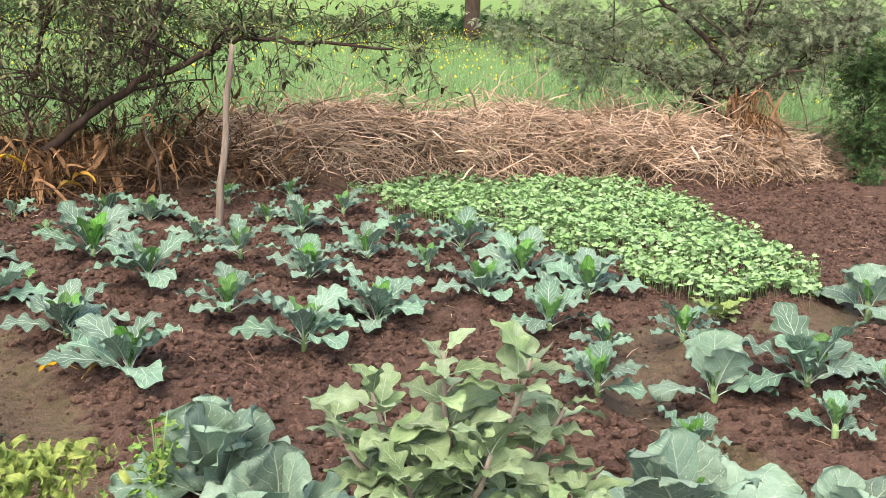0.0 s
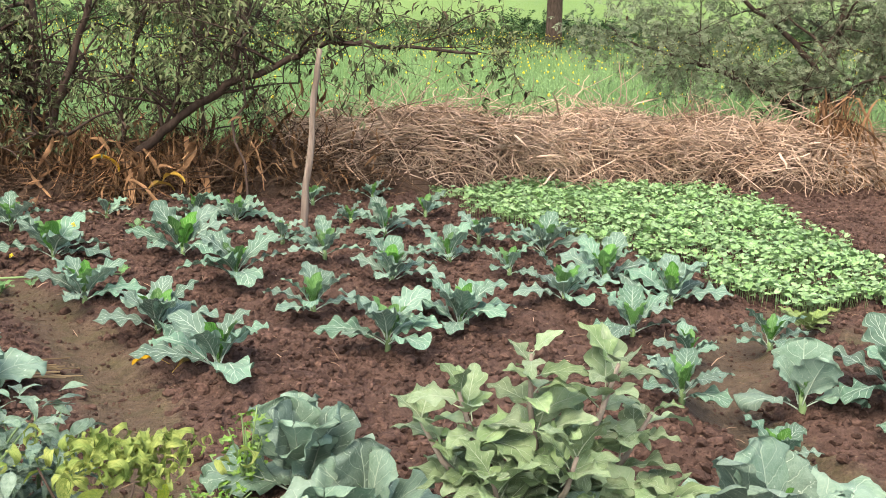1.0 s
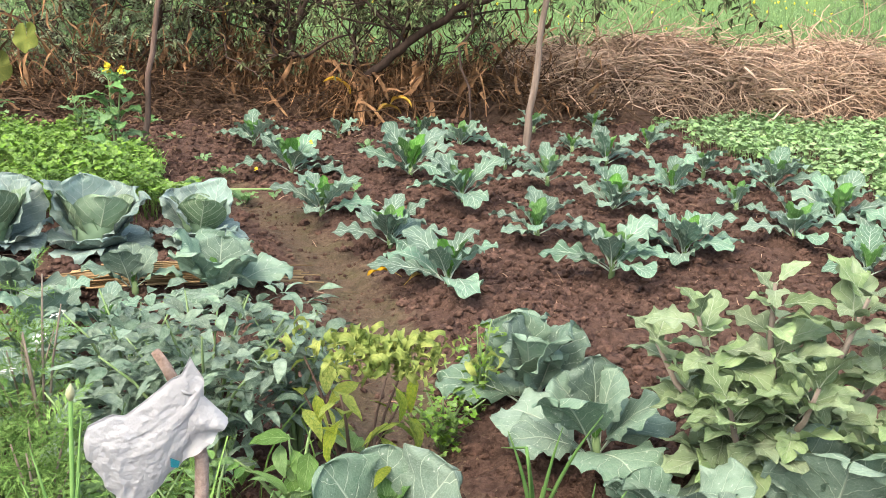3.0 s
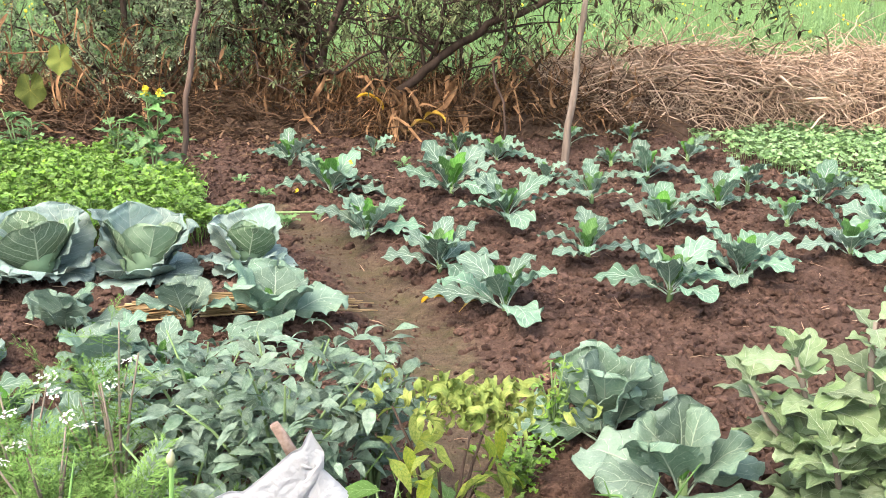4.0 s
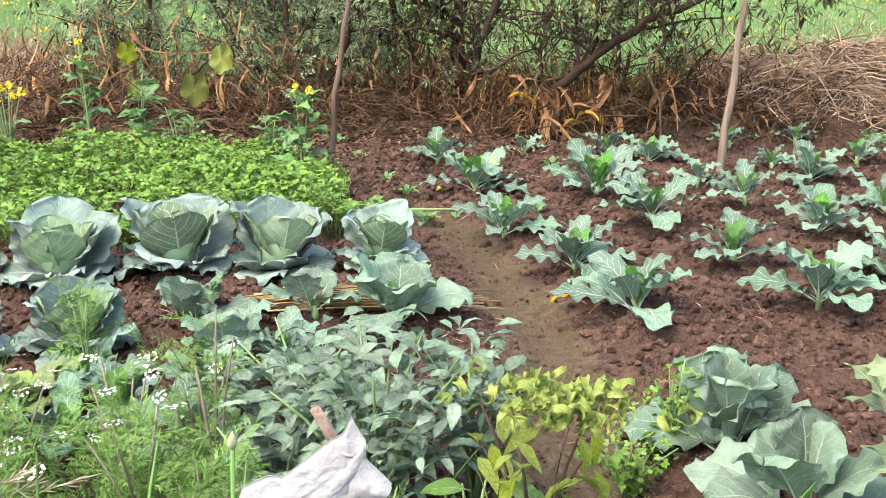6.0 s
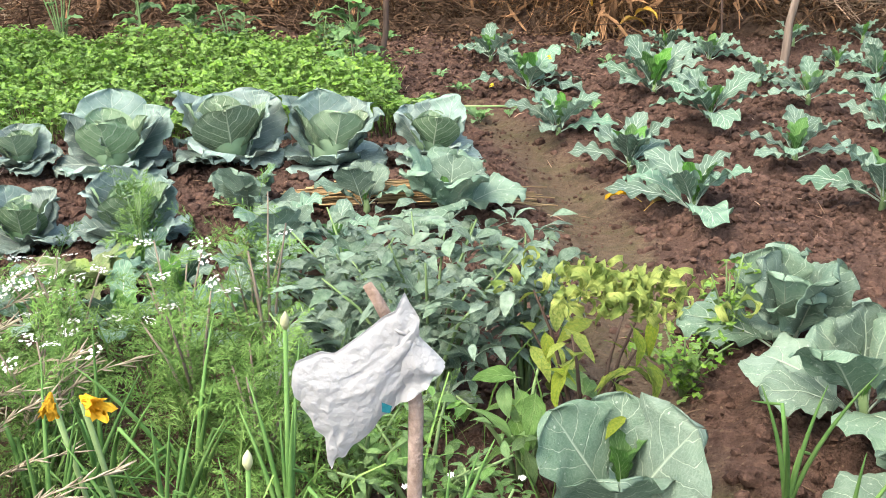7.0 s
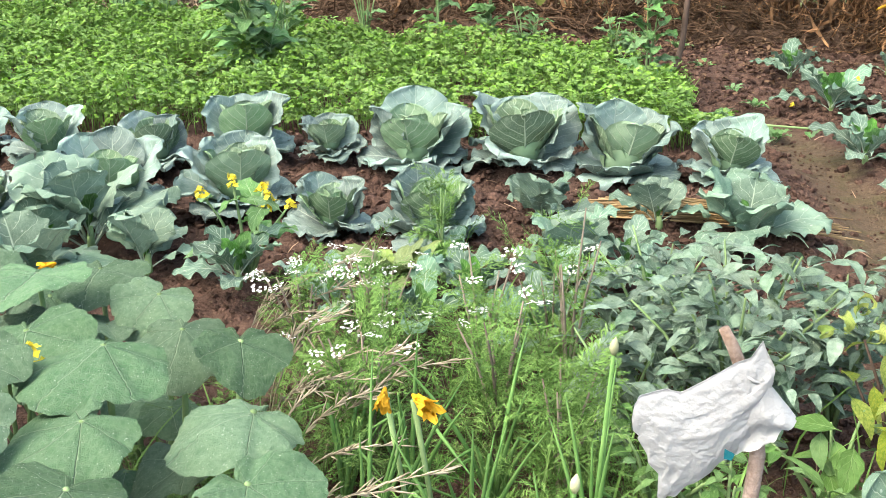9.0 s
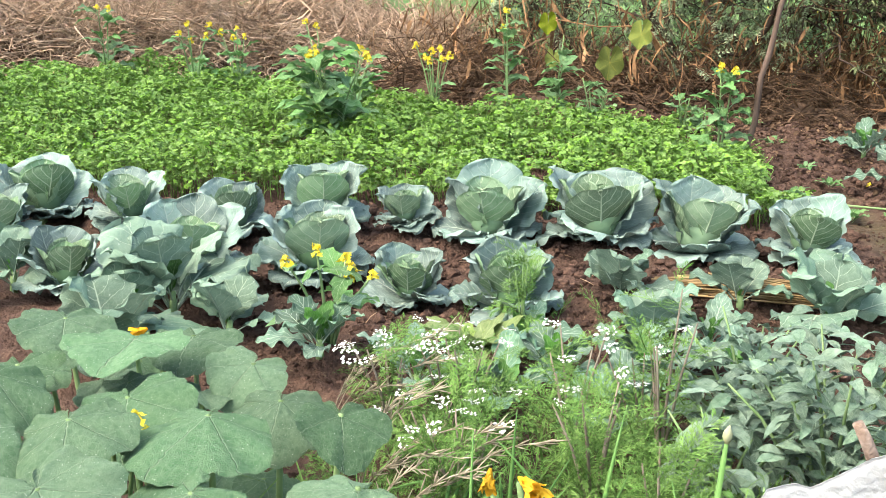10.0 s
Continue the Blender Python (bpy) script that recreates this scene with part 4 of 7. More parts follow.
# ---------------------------------------------------------------- dense beds
def build_seedling_bed():
    rng = np.random.RandomState(5)
    n = 44000
    x, y = rng.uniform(-1.2, 2.5, n), rng.uniform(5.5, 10.4, n)
    edge = (vnoise(x * 4, y * 4, 12) - 0.5) * 0.3
    keep = inside(x + edge, y + edge, SPINACH_BED) & (rng.rand(n) < 0.15 + 1.0 * vnoise(x * 3.1, y * 3.1, 13))
    x, y = x[keep], y[keep]
    n = len(x)
    h = rng.uniform(0.03, 0.09, n) + 0.05 * vnoise(x * 2, y * 2, 14)
    geos = [disc_leaf(rng, 1, 0.10, 3, 0.2, 0.16, 1, 10, 0.35) for _ in range(5)]
    pos = np.stack([x, y, ground_height(x, y) + h], -1)
    m = turns(n, pos, rng.uniform(0, 6.28, n), rng.normal(0.15, 0.3, n), rng.normal(0, 0.3, n), rng.uniform(0.013, 0.026, n))
    stalk = tube([(0, 0, 0), (0.02, 0.01, 0.5), (0, 0, 1)], [0.014, 0.012, 0.01], 3)
    k = n // 2
    m2 = turns(k, np.stack([x[:k], y[:k], pos[:k, 2] - h[:k]], -1), rng.uniform(0, 6.28, k), None, None, h[:k])
    v, t, u = scatter(geos, m, rng.randint(0, 5, n))
    v2, t2, u2 = scatter([stalk], m2, np.zeros(k, int))
    v, t, u = join([(v, t, u), (v2, t2, u2)])
    tagged(new("seedling_bed", mesh_of("seedling_bed", v, t, [SEEDLING], u)), "dense bed of light green round-leaved radish seedlings", "seedlings", kind="stuff")


def three_lobed(rng):
    """A small coriander leaf of three toothed lobes."""
    parts = []
    for a in (-0.95, 0.0, 0.95):
        v, t, u = disc_leaf(rng, 0.42, 0.16, 3, 0.15, 0.15, 1, 7, 0.3)
        c, s = math.cos(a), math.sin(a)
        v = v + (0.42, 0, 0)
        parts.append((np.stack([v[:, 0] * c - v[:, 1] * s, v[:, 0] * s + v[:, 1] * c, v[:, 2]], -1), t, u))
    return join(parts)


def build_coriander_bed():
    rng = np.random.RandomState(6)
    n = 150000
    x, y = rng.uniform(-10.6, -2.8, n), rng.uniform(0.4, 6.6, n)
    edge = (vnoise(x * 3, y * 3, 22) - 0.5) * 0.3
    keep = inside(x + edge, y + edge, CORIANDER_BED) & (rng.rand(n) < (0.4 + 0.8 * vnoise(x * 2.6, y * 2.6, 23)) * np.clip(9.5 / np.hypot(x, y), 0.3, 1))
    x, y = x[keep], y[keep]
    n = len(x)
    top = 0.05 + 0.16 * vnoise(x * 1.9, y * 1.9, 24) + 0.15 * vnoise(x * 5, y * 5, 25) ** 1.5
    h = top * (1 - 0.6 * rng.rand(n) ** 2)
    geos = [three_lobed(rng) for _ in range(5)]
    m = turns(n, np.stack([x, y, ground_height(x, y) + h], -1), rng.uniform(0, 6.28, n), rng.normal(0.1, 0.4, n), rng.normal(0, 0.5, n), rng.uniform(0.016, 0.042, n))
    k = n // 5
    stalk = tube([(0, 0, 0), (0.06, 0.02, 0.5), (0.02, 0, 1)], [0.014, 0.012, 0.008], 3)
    m2 = turns(k, np.stack([x[:k], y[:k], ground_height(x[:k], y[:k])], -1), rng.uniform(0, 6.28, k), rng.normal(0, 0.25, k), None, h[:k] * 0.95)
    v, t, u = join([scatter(geos, m, rng.randint(0, 5, n)), scatter([stalk], m2, np.zeros(k, int))])
    tagged(new("coriander_bed", mesh_of("coriander_bed", v, t, [CORIANDER], u)), "thick bed of bright green leafy coriander", "coriander", kind="stuff")


build_seedling_bed()
build_coriander_bed()


# ---------------------------------------------------------------- heaps of straw and litter
def along(line, k):
    """Points and directions along a broken line, at k from 0 to 1."""
    p = np.asarray(line, float)
    seg = np.hypot(*np.diff(p, axis=0).T)
    c = np.concatenate([[0], np.cumsum(seg)])
    s = np.asarray(k) * c[-1]
    x, y = np.interp(s, c, p[:, 0]), np.interp(s, c, p[:, 1])
    i = np.clip(np.searchsorted(c, s, side="right") - 1, 0, len(seg) - 1)
    d = np.diff(p, axis=0)[i] / seg[i][:, None]
    return x, y, d


def heap_height(line, seed, tall, wide):
    def h(x, y):
        d = to_line(x, y, line)
        lump = 0.65 + 0.7 * vnoise(x * 1.3, y * 1.3, seed) + 0.6 * (vnoise(x * 3.3, y * 3.3, seed + 1) - 0.5)
        lump = (0.75 + 0.25 * lump) * np.clip(0.72 + (x + 1.9) / 2.4, 0.72, 1) * np.clip(1 - (x - 2.7) / 1.5, 0.35, 1) * (1 - 0.22 * np.exp(-((x + 0.03) / 0.16) ** 2)) if line is MOUND else lump * np.clip(1 - (x + 9.9) / 1.6, 0.35, 1) if line is MOUND_LEFT else lump
        return tall * lump * np.clip(1 - (d / wide) ** 2, 0, 1) ** 0.5
    return h


def straw_geo(rng, bend):
    k = 8
    u = np.linspace(0, 1, k)
    pts = np.stack([u, bend * 0.13 * np.sin(u * rng.uniform(3, 7) + rng.uniform(0, 6)) + rng.normal(0, 0.03, k), 0.05 * np.sin(3.1 * u) - 0.10 * u * u + rng.normal(0, 0.015, k)], -1)
    if rng.rand() < 0.15:
        return ribbon(pts, rng.uniform(0.02, 0.04), rng.uniform(0, 6))
    return tube(pts, np.full(k, rng.uniform(0.0075, 0.0135)) * np.linspace(1, 0.6, k), 3)


def heap(name, line, seed, tall, wide, count, label, mat, spike=0.12):
    rng = np.random.RandomState(seed)
    h = heap_height(line, seed, tall, wide)
    p = np.asarray(line)
    gx = np.arange(p[:, 0].min() - wide, p[:, 0].max() + wide, 0.09)
    gy = np.arange(p[:, 1].min() - wide, p[:, 1].max() + wide, 0.09)
    x, y = np.meshgrid(gx, gy, indexing="ij")
    top = h(x, y)
    base = ground_height(x, y)
    z = base + np.where(top > 0, top + (vnoise(x * 9, y * 9, seed + 2) - 0.5) * 0.12, -0.12)
    t = grid_tris(len(gx), len(gy))
    v = np.stack([x, y, z], -1).reshape(-1, 3)
    t = t[(top.ravel()[t] > 0).any(1)]
    used, inv = np.unique(t, return_inverse=True)
    body = new(name, mesh_of(name, v[used], inv.reshape(-1, 3), [DUFF]))
    tagged(body, label, "straw heap")
    k = rng.rand(count)
    cx, cy, d = along(line, k)
    off = rng.uniform(-1, 0.75, count) * wide
    x, y = cx - d[:, 1] * off, cy + d[:, 0] * off
    z = ground_height(x, y) + h(x, y) + 0.015
    up = rng.rand(count) < spike
    tilt = np.where(up, rng.normal(-0.7, 0.4, count), rng.normal(0.02, 0.2, count))
    way = 9 * vnoise(x * 1.4, y * 1.4, seed + 4) + rng.normal(0, 0.7, count)
    slide = (rng.rand(count) < 0.38) & (off < -0.15 * wide) & ~up
    way = np.where(slide, np.arctan2(-d[:, 0], d[:, 1]) + rng.normal(0, 0.55, count), way)
    tilt = np.where(slide, rng.normal(0.75, 0.25, count), tilt)
    m = turns(count, np.stack([x, y, z], -1), way, tilt, rng.normal(0, 0.5, count), rng.uniform(0.15, 0.62, count) * np.where(slide, 0.7, 1))
    geos = [straw_geo(rng, rng.uniform(0.5, 3.2)) for _ in range(16)]
    v, t, u = scatter(geos, m, rng.randint(0, 16, count))
    # flat pale husks lying in clumps on top
    n = count // 30
    k = rng.rand(n)
    cx, cy, d = along(line, k)
    off = rng.uniform(-0.9, 0.6, n) * wide
    x, y = cx - d[:, 1] * off, cy + d[:, 0] * off
    sit = vnoise(x * 2.2, y * 2.2, seed + 7) > 0.5
    x, y = x[sit], y[sit]
    n = len(x)
    husks = []
    for _ in range(6):
        q = np.linspace(0, 1, 7)
        husks.append(ribbon(np.stack([q, 0.25 * np.sin(3 * q + rng.uniform(0, 6)), 0.18 * np.sin(3.1 * q) - 0.25 * q * q + rng.normal(0, 0.02, 7)], -1), rng.uniform(0.07, 0.14), rng.uniform(0, 6)))
    m = turns(n, np.stack([x, y, ground_height(x, y) + h(x, y) + 0.03], -1), rng.uniform(0, 6.28, n), rng.normal(0, 0.25, n), rng.normal(0, 0.4, n), rng.uniform(0.12, 0.34, n))
    v, t, u = join([(v, t, u), scatter(husks, m, rng.randint(0, 6, n))])
    piece("straw", mesh_of("straw", v, t, [mat], u), body, None, "tangled pale dry straw", "stuff")
    return body


heap("straw_heap", MOUND, 31, 0.50, 0.66, 30000, "long heap of tangled dry straw at the field edge", STRAW_PALE, 0.04)
heap("straw_heap", MOUND_LEFT, 41, 0.55, 0.9, 36000, "tall heap of dry straw and stalks beyond the coriander", STRAW_PALE, 0.2)
heap("litter_bank", VERGE, 51, 0.13, 0.75, 6500, "low bank of dry brown leaf litter under the hedge", FALLEN, 0.25)


def hanging(name, line, seed, count, low, high, reach, label, mat, wide=0.45, slim=1.0):
    """Dry leaves and vines that hang and stand along a hedge."""
    rng = np.random.RandomState(seed)
    geos = []
    for _ in range(9):
        g = blade(rng, 1, rng.uniform(0.05, 0.13) * slim, 0.05, (rng.uniform(60, 95), rng.uniform(-85, 40)), 0.3, 0.5, 2, 0.1, 3, 0.7, 0.6, rng.uniform(-0.6, 0.6), 0.008, 9, 3)
        geos.append(g)
    x, y, d = along(line, rng.rand(count))
    off = rng.normal(0, 1, count) * wide * 0.5
    x, y = x - d[:, 1] * off, y + d[:, 0] * off
    z = ground_height(x, y) + rng.uniform(low, high, count) * (0.3 + vnoise(x * 2.3, y * 2.3, seed))
    flip = rng.rand(count) < 0.55
    roll = np.where(flip, np.pi, 0) + rng.normal(0, 0.3, count)
    m = turns(count, np.stack([x, y, z], -1), rng.uniform(0, 6.28, count), rng.normal(0, 0.3, count), roll, rng.uniform(0.4, 1, count) * reach)
    v, t, u = scatter(geos, m, rng.randint(0, 9, count))
    v[:, 2] = np.maximum(v[:, 2], ground_height(v[:, 0], v[:, 1]) + 0.01)
    return tagged(new(name, mesh_of(name, v, t, [mat], u)), label, "dry plants", kind="stuff")


hanging("dry_stalks", VERGE, 61, 1200, 0.0, 0.7, 0.34, "withered brown maize leaves hanging along the hedge", DRY, 0.7)
hanging("maize_leaves", [(-5.6, 8.0), (-4.7, 8.15), (-3.4, 8.25), (-2.1, 8.75)], 67, 150, 0.05, 0.6, 0.45, "broad curled brown maize leaves round the tree foot", DRY, 0.5, 1.15)
hanging("dry_vines", VERGE, 64, 450, 0.1, 1.1, 0.5, "thin dry brown vines climbing in the hedge", DRY, 0.9, 0.4)
hanging("dry_stalks", MOUND, 62, 90, 0.1, 0.4, 0.36, "withered pale stalks standing out of the straw heap", STRAW, 0.5)
hanging("dry_stalks", MOUND_LEFT, 63, 350, 0.2, 0.7, 0.45, "withered pale stalks standing out of the far heap", STRAW, 0.6)


def leaf_litter():
    """Fallen brown leaves in front of the hedge."""
    rng = np.random.RandomState(66)
    n = 12000
    x, y, d = along(VERGE, rng.rand(n))
    off = -np.abs(rng.normal(0, 1.0, n)) + 0.3
    x, y = x - d[:, 1] * off, y + d[:, 0] * off
    keep = ~inside(x, y, CORIANDER_BED) & ((x < -3.0) | (off > -0.9))
    x, y = x[keep], y[keep]
    n = len(x)
    g = [blade(rng, 1, rng.uniform(0.35, 0.6), 0.1, (rng.uniform(-5, 30), rng.uniform(-40, 10)), 0.4, 0.4, 2, 0.1, 3, 0.7, 0.7, 0.3, 0.01, 5, 3) for _ in range(6)]
    h = heap_height(VERGE, 51, 0.13, 0.75)
    m = turns(n, np.stack([x, y, ground_height(x, y) + h(x, y) + rng.uniform(0.005, 0.03, n)], -1), rng.uniform(0, 6.28, n), rng.normal(0, 0.25, n), rng.normal(0, 0.25, n), rng.uniform(0.02, 0.07, n))
    v, t, u = scatter(g, m, rng.randint(0, 6, n))
    tagged(new("leaf_litter", mesh_of("leaf_litter", v, t, [FALLEN], u)), "fallen dry brown leaves on the soil under the hedge", "leaf litter", kind="stuff")


leaf_litter()


def stalk_bundle(x, y, tall, wide, seed, count, mat):
    rng = np.random.RandomState(seed)
    geos = []
    for k in range(count):
        a, r = rng.uniform(0, 6.28), wide * rng.uniform(0.1, 1.2)
        u = np.linspace(0, 1, 7)
        sag = r * u ** rng.uniform(0.5, 2.2)
        top = tall * rng.uniform(0.35, 1.05) * (1 - 0.3 * r / wide)
        z = top * (1 - u ** rng.uniform(0.9, 2.4))
        w = rng.normal(0, 0.09, 4)
        pts = np.stack([np.cos(a) * sag + w[0] * np.sin(3 * u + a) + w[2], np.sin(a) * sag + w[1] * np.cos(4 * u + a), np.maximum(z + w[3] * np.sin(5 * u), 0) + 0.02], -1)
        geos.append(ribbon(pts, rng.uniform(0.008, 0.02) * (1.7 if mat is DRY else 1), a) if rng.rand() < (0.55 if mat is DRY else 0.3) else tube(pts, np.linspace(0.0025, 0.005, 7) * rng.uniform(0.5, 1.3), 3))
    v, t, u = join(geos)
    return tagged(new("stalk_bundle", mesh_of("stalk_bundle", v + (x, y, gz(x, y)), t, [mat], u)), "upright bundle of dry drooping stalks on the heap", "stalk bundle", kind="stuff")


stalk_bundle(2.9, 10.75, 0.98, 0.52, 71, 320, DRY)
stalk_bundle(1.6, 10.7, 0.80, 0.55, 72, 300, STRAW)
stalk_bundle(2.25, 10.8, 0.58, 0.55, 79, 260, STRAW)
for k, (px, py, h, w, n) in enumerate([(-2.95, 8.5, 0.62, 0.3, 200), (-3.75, 8.3, 0.55, 0.35, 160), (-2.5, 8.75, 0.45, 0.35, 160), (-4.35, 8.25, 0.7, 0.3, 170), (-4.9, 8.15, 0.5, 0.35, 140), (-3.3, 8.2, 0.4, 0.4, 140), (-1.95, 8.95, 0.38, 0.4, 140)]):
    stalk_bundle(px, py, h, w, 91 + k, n, DRY)


# ---------------------------------------------------------------- trees and hedge
def grow(rng, start, way, length, radius, depth, tubes, tips, spread=0.7, droop=0.0):
    k = 6
    p, d = np.array(start, float), np.array(way, float)
    pts = [p.copy()]
    for _ in range(k - 1):
        d = d + rng.normal(0, 0.16, 3) - (0, 0, droop)
        d /= np.linalg.norm(d)
        p = p + d * length / (k - 1)
        pts.append(p.copy())
    pts = np.array(pts)
    tubes.append(tube(pts, np.linspace(radius, radius * 0.45, k), 6 if depth > 1 else 4))
    if depth <= 1:
        tips.append(pts[1:])
    if depth == 0:
        return
    for _ in range(rng.randint(3, 6)):
        i = rng.randint(1, k)
        side = rng.normal(0, 1, 3)
        side -= side.dot(d) * d
        side /= np.linalg.norm(side)
        grow(rng, pts[i], d * (1 - spread) + side * spread + (0, 0, 0.1), length * rng.uniform(0.45, 0.7), radius * 0.5, depth - 1, tubes, tips, spread, droop)


def small_leaf(fold=0.2):
    v = np.array([(0, 0, 0), (0.4, 0.2, fold * 0.2), (1, 0, -0.1), (0.4, -0.2, fold * 0.2)])
    return v, np.array([(0, 2, 1), (0, 3, 2)]), np.full((4, 2), 0.5)


def sprig(rng, pairs=6):
    """A twig end with leaflets in pairs."""
    parts = [tube([(0, 0, 0), (0.5, 0, 0.03), (1, 0, -0.08)], [0.012, 0.009, 0.005], 3)]
    for k in range(pairs):
        for s in (-1, 1):
            v, t, u = small_leaf()
            a = s * rng.uniform(0.7, 1.2)
            z = rng.uniform(-0.25, 0.2)
            v = v * rng.uniform(0.22, 0.36)
            w = np.stack([v[:, 0] * math.cos(a) - v[:, 1] * math.sin(a), v[:, 0] * math.sin(a) + v[:, 1] * math.cos(a), v[:, 2] + v[:, 0] * z], -1)
            parts.append((w + ((k + 0.6) / pairs, 0, 0.02), t, u))
    return join(parts)


def drooping_sprig(rng):
    """A twig end with a few long hanging leaves."""
    parts = [tube([(0, 0, 0), (0.5, 0, -0.05), (1, 0, -0.25)], [0.012, 0.009, 0.005], 3)]
    for k in range(6):
        v, t, u = blade(rng, rng.uniform(0.55, 0.9), rng.uniform(0.16, 0.26), 0.05, (rng.uniform(-50, 0), -85), 0.4, 0.2, 1, 0.02, 2, 0.8, 0.8, 0.2, 0.01, 4, 3)
        a = rng.uniform(0, 6.28)
        parts.append((np.stack([v[:, 0] * math.cos(a) - v[:, 1] * math.sin(a) + k / 6, v[:, 0] * math.sin(a) + v[:, 1] * math.cos(a), v[:, 2] - 0.05], -1), t, u))
    return join(parts)


def crown_of(rng, tips, count, size, jitter, hang=False):
    pts = np.concatenate(tips)
    i = rng.randint(0, len(pts), count)
    pos = pts[i] + rng.normal(0, jitter, (count, 3))
    pos[:, 2] = np.maximum(pos[:, 2], ground_height(pos[:, 0], pos[:, 1]) + 0.06)
    geos = [drooping_sprig(rng) for p in range(3)] if hang else [sprig(rng, p) for p in (4, 5, 6)]
    m = turns(count, pos, rng.uniform(0, 6.28, count), rng.normal(0.1 if hang else 0.35, 0.6, count), rng.uniform(-0.3, 0.3, count) if hang else rng.uniform(-1, 1, count), rng.uniform(0.6, 1.3, count) * size)
    return scatter(geos, m, rng.randint(0, 3, count))


def tree(name, label, seed, limbs, leaf, count, size, jitter=0.06, depth=2, droop=0.02, dead=0, spread=0.7, category="tree", bare=0.0):
    """limbs: (points, radius at base, radius at tip, branch length)."""
    rng = np.random.RandomState(seed)
    ob = thing(name, 0, 0, 0, label, category)
    tips = []
    for pts, r0, r1, reach in limbs:
        pts = np.array(pts, float)
        k = np.linspace(0, 1, len(pts))
        fine = np.linspace(0, 1, len(pts) * 4)
        path = np.stack([np.interp(fine, k, pts[:, c]) for c in range(3)], -1)
        for _ in range(3):
            path[1:-1] = (path[:-2] + path[1:-1] * 2 + path[2:]) / 4
        path[1:-1] += rng.normal(0, 0.012, path[1:-1].shape)
        rr = np.linspace(r0, r1, len(path))
        v, t, u = tube(path, rr, 9)
        piece("limb" if tips else "trunk", mesh_of("limb", v, t, [BARK], u), ob)
        tubes = []
        for i in range(max(2, len(path) // 4), len(path), 2):
            for _ in range(2):
                side = rng.normal(0, 1, 3)
                side[2] = abs(side[2]) * 0.7 + 0.1
                side /= np.linalg.norm(side)
                grow(rng, path[i], side, reach * rng.uniform(0.6, 1.2), rr[i] * 0.45, depth, tubes, tips, spread, droop)
        v, t, u = join(tubes)
        piece("brushwood", mesh_of("brushwood", v, t, [BARK], u), ob, None, "", "stuff")
    tips = [p[p[:, 2] > bare] for p in tips]
    v, t, u = crown_of(rng, tips, count, size, jitter, leaf is OLIVE)
    piece("crown", mesh_of("crown", v, t, [leaf], u), ob, None, "", "stuff")
    if dead:
        pts = np.concatenate(tips)
        i = rng.randint(0, len(pts), dead)
        g = [blade(rng, 1, 0.4, 0.1, (-20, -80), 0.5, 0.3, 2, 0.05, 3, 0.8, 0.8, 0.2, 0.012, 6, 3) for _ in range(3)]
        m = turns(dead, pts[i], rng.uniform(0, 6.28, dead), rng.normal(0.2, 0.3, dead), None, rng.uniform(0.05, 0.10, dead))
        v, t, u = scatter(g, m, rng.randint(0, 3, dead))
        piece("dead_leaves", mesh_of("dead_leaves", v, t, [DEADLEAF], u), ob, None, "shrivelled brown leaves", "stuff")
    return ob


tree("leaning_tree", "leaning thorny tree with dark bark and sparse olive leaves", 81,
     [([(-3.62, 8.35, 0.0), (-3.39, 8.35, 0.248), (-3.096, 8.35, 0.488), (-2.819, 8.35, 0.716), (-2.457, 8.35, 0.951), (-2.103, 8.35, 1.094), (-1.751, 8.35, 1.27), (-1.534, 8.35, 1.305), (-1.1, 8.35, 1.278), (-0.5, 8.4, 1.25)], 0.047, 0.010, 0.7),
      ([(-2.45, 8.35, 0.95), (-2.40, 8.35, 1.25), (-2.285, 8.35, 1.563), (-2.2, 8.3, 2.1), (-2.0, 8.2, 2.6)], 0.032, 0.018, 0.9),
      ([(-3.5, 8.6, 0.0), (-3.5, 8.7, 0.8), (-3.3, 8.8, 1.5), (-3.3, 8.9, 2.3)], 0.024, 0.012, 0.8),
      ([(-3.0, 8.9, 0.0), (-2.85, 8.9, 0.6), (-2.9, 8.9, 1.2), (-2.7, 8.9, 2.0)], 0.022, 0.012, 0.6)], OLIVE, 1900, 0.09, 0.06, 2, 0.03, 330)
tree("hedge_tree", "multi-stemmed hedge tree with dark trunk and olive leaves", 82,
     [([(-4.2, 8.5, 0.0), (-4.25, 8.55, 0.6), (-4.2, 8.6, 1.2), (-4.3, 8.7, 2.0)], 0.075, 0.04, 0.9),
      ([(-4.15, 8.5, 0.1), (-3.95, 8.4, 0.7), (-3.7, 8.4, 1.3), (-3.5, 8.3, 2.0)], 0.04, 0.02, 0.8),
      ([(-4.3, 8.5, 0.1), (-4.6, 8.4, 0.7), (-4.9, 8.3, 1.3), (-5.3, 8.3, 1.9)], 0.04, 0.02, 0.8)], OLIVE, 1000, 0.09, 0.07, 2, 0.02, 260)
tree("hedge_shrub", "bushy grey-green hedge shrub over dry litter", 83,
     [([(-5.6, 8.1, 0.0), (-5.5, 8.0, 0.5), (-5.6, 7.9, 1.0), (-5.5, 7.9, 1.6)], 0.04, 0.02, 0.6),
      ([(-5.7, 8.1, 0.0), (-6.1, 8.0, 0.6), (-6.4, 7.9, 1.1), (-6.7, 7.9, 1.6)], 0.04, 0.02, 0.6),
      ([(-5.5, 8.1, 0.0), (-5.1, 7.9, 0.5), (-4.8, 7.8, 1.0), (-4.6, 7.9, 1.5)], 0.03, 0.015, 0.6)], HEDGELEAF, 2600, 0.14, 0.1, 2, 0.02, 350, category="shrub")
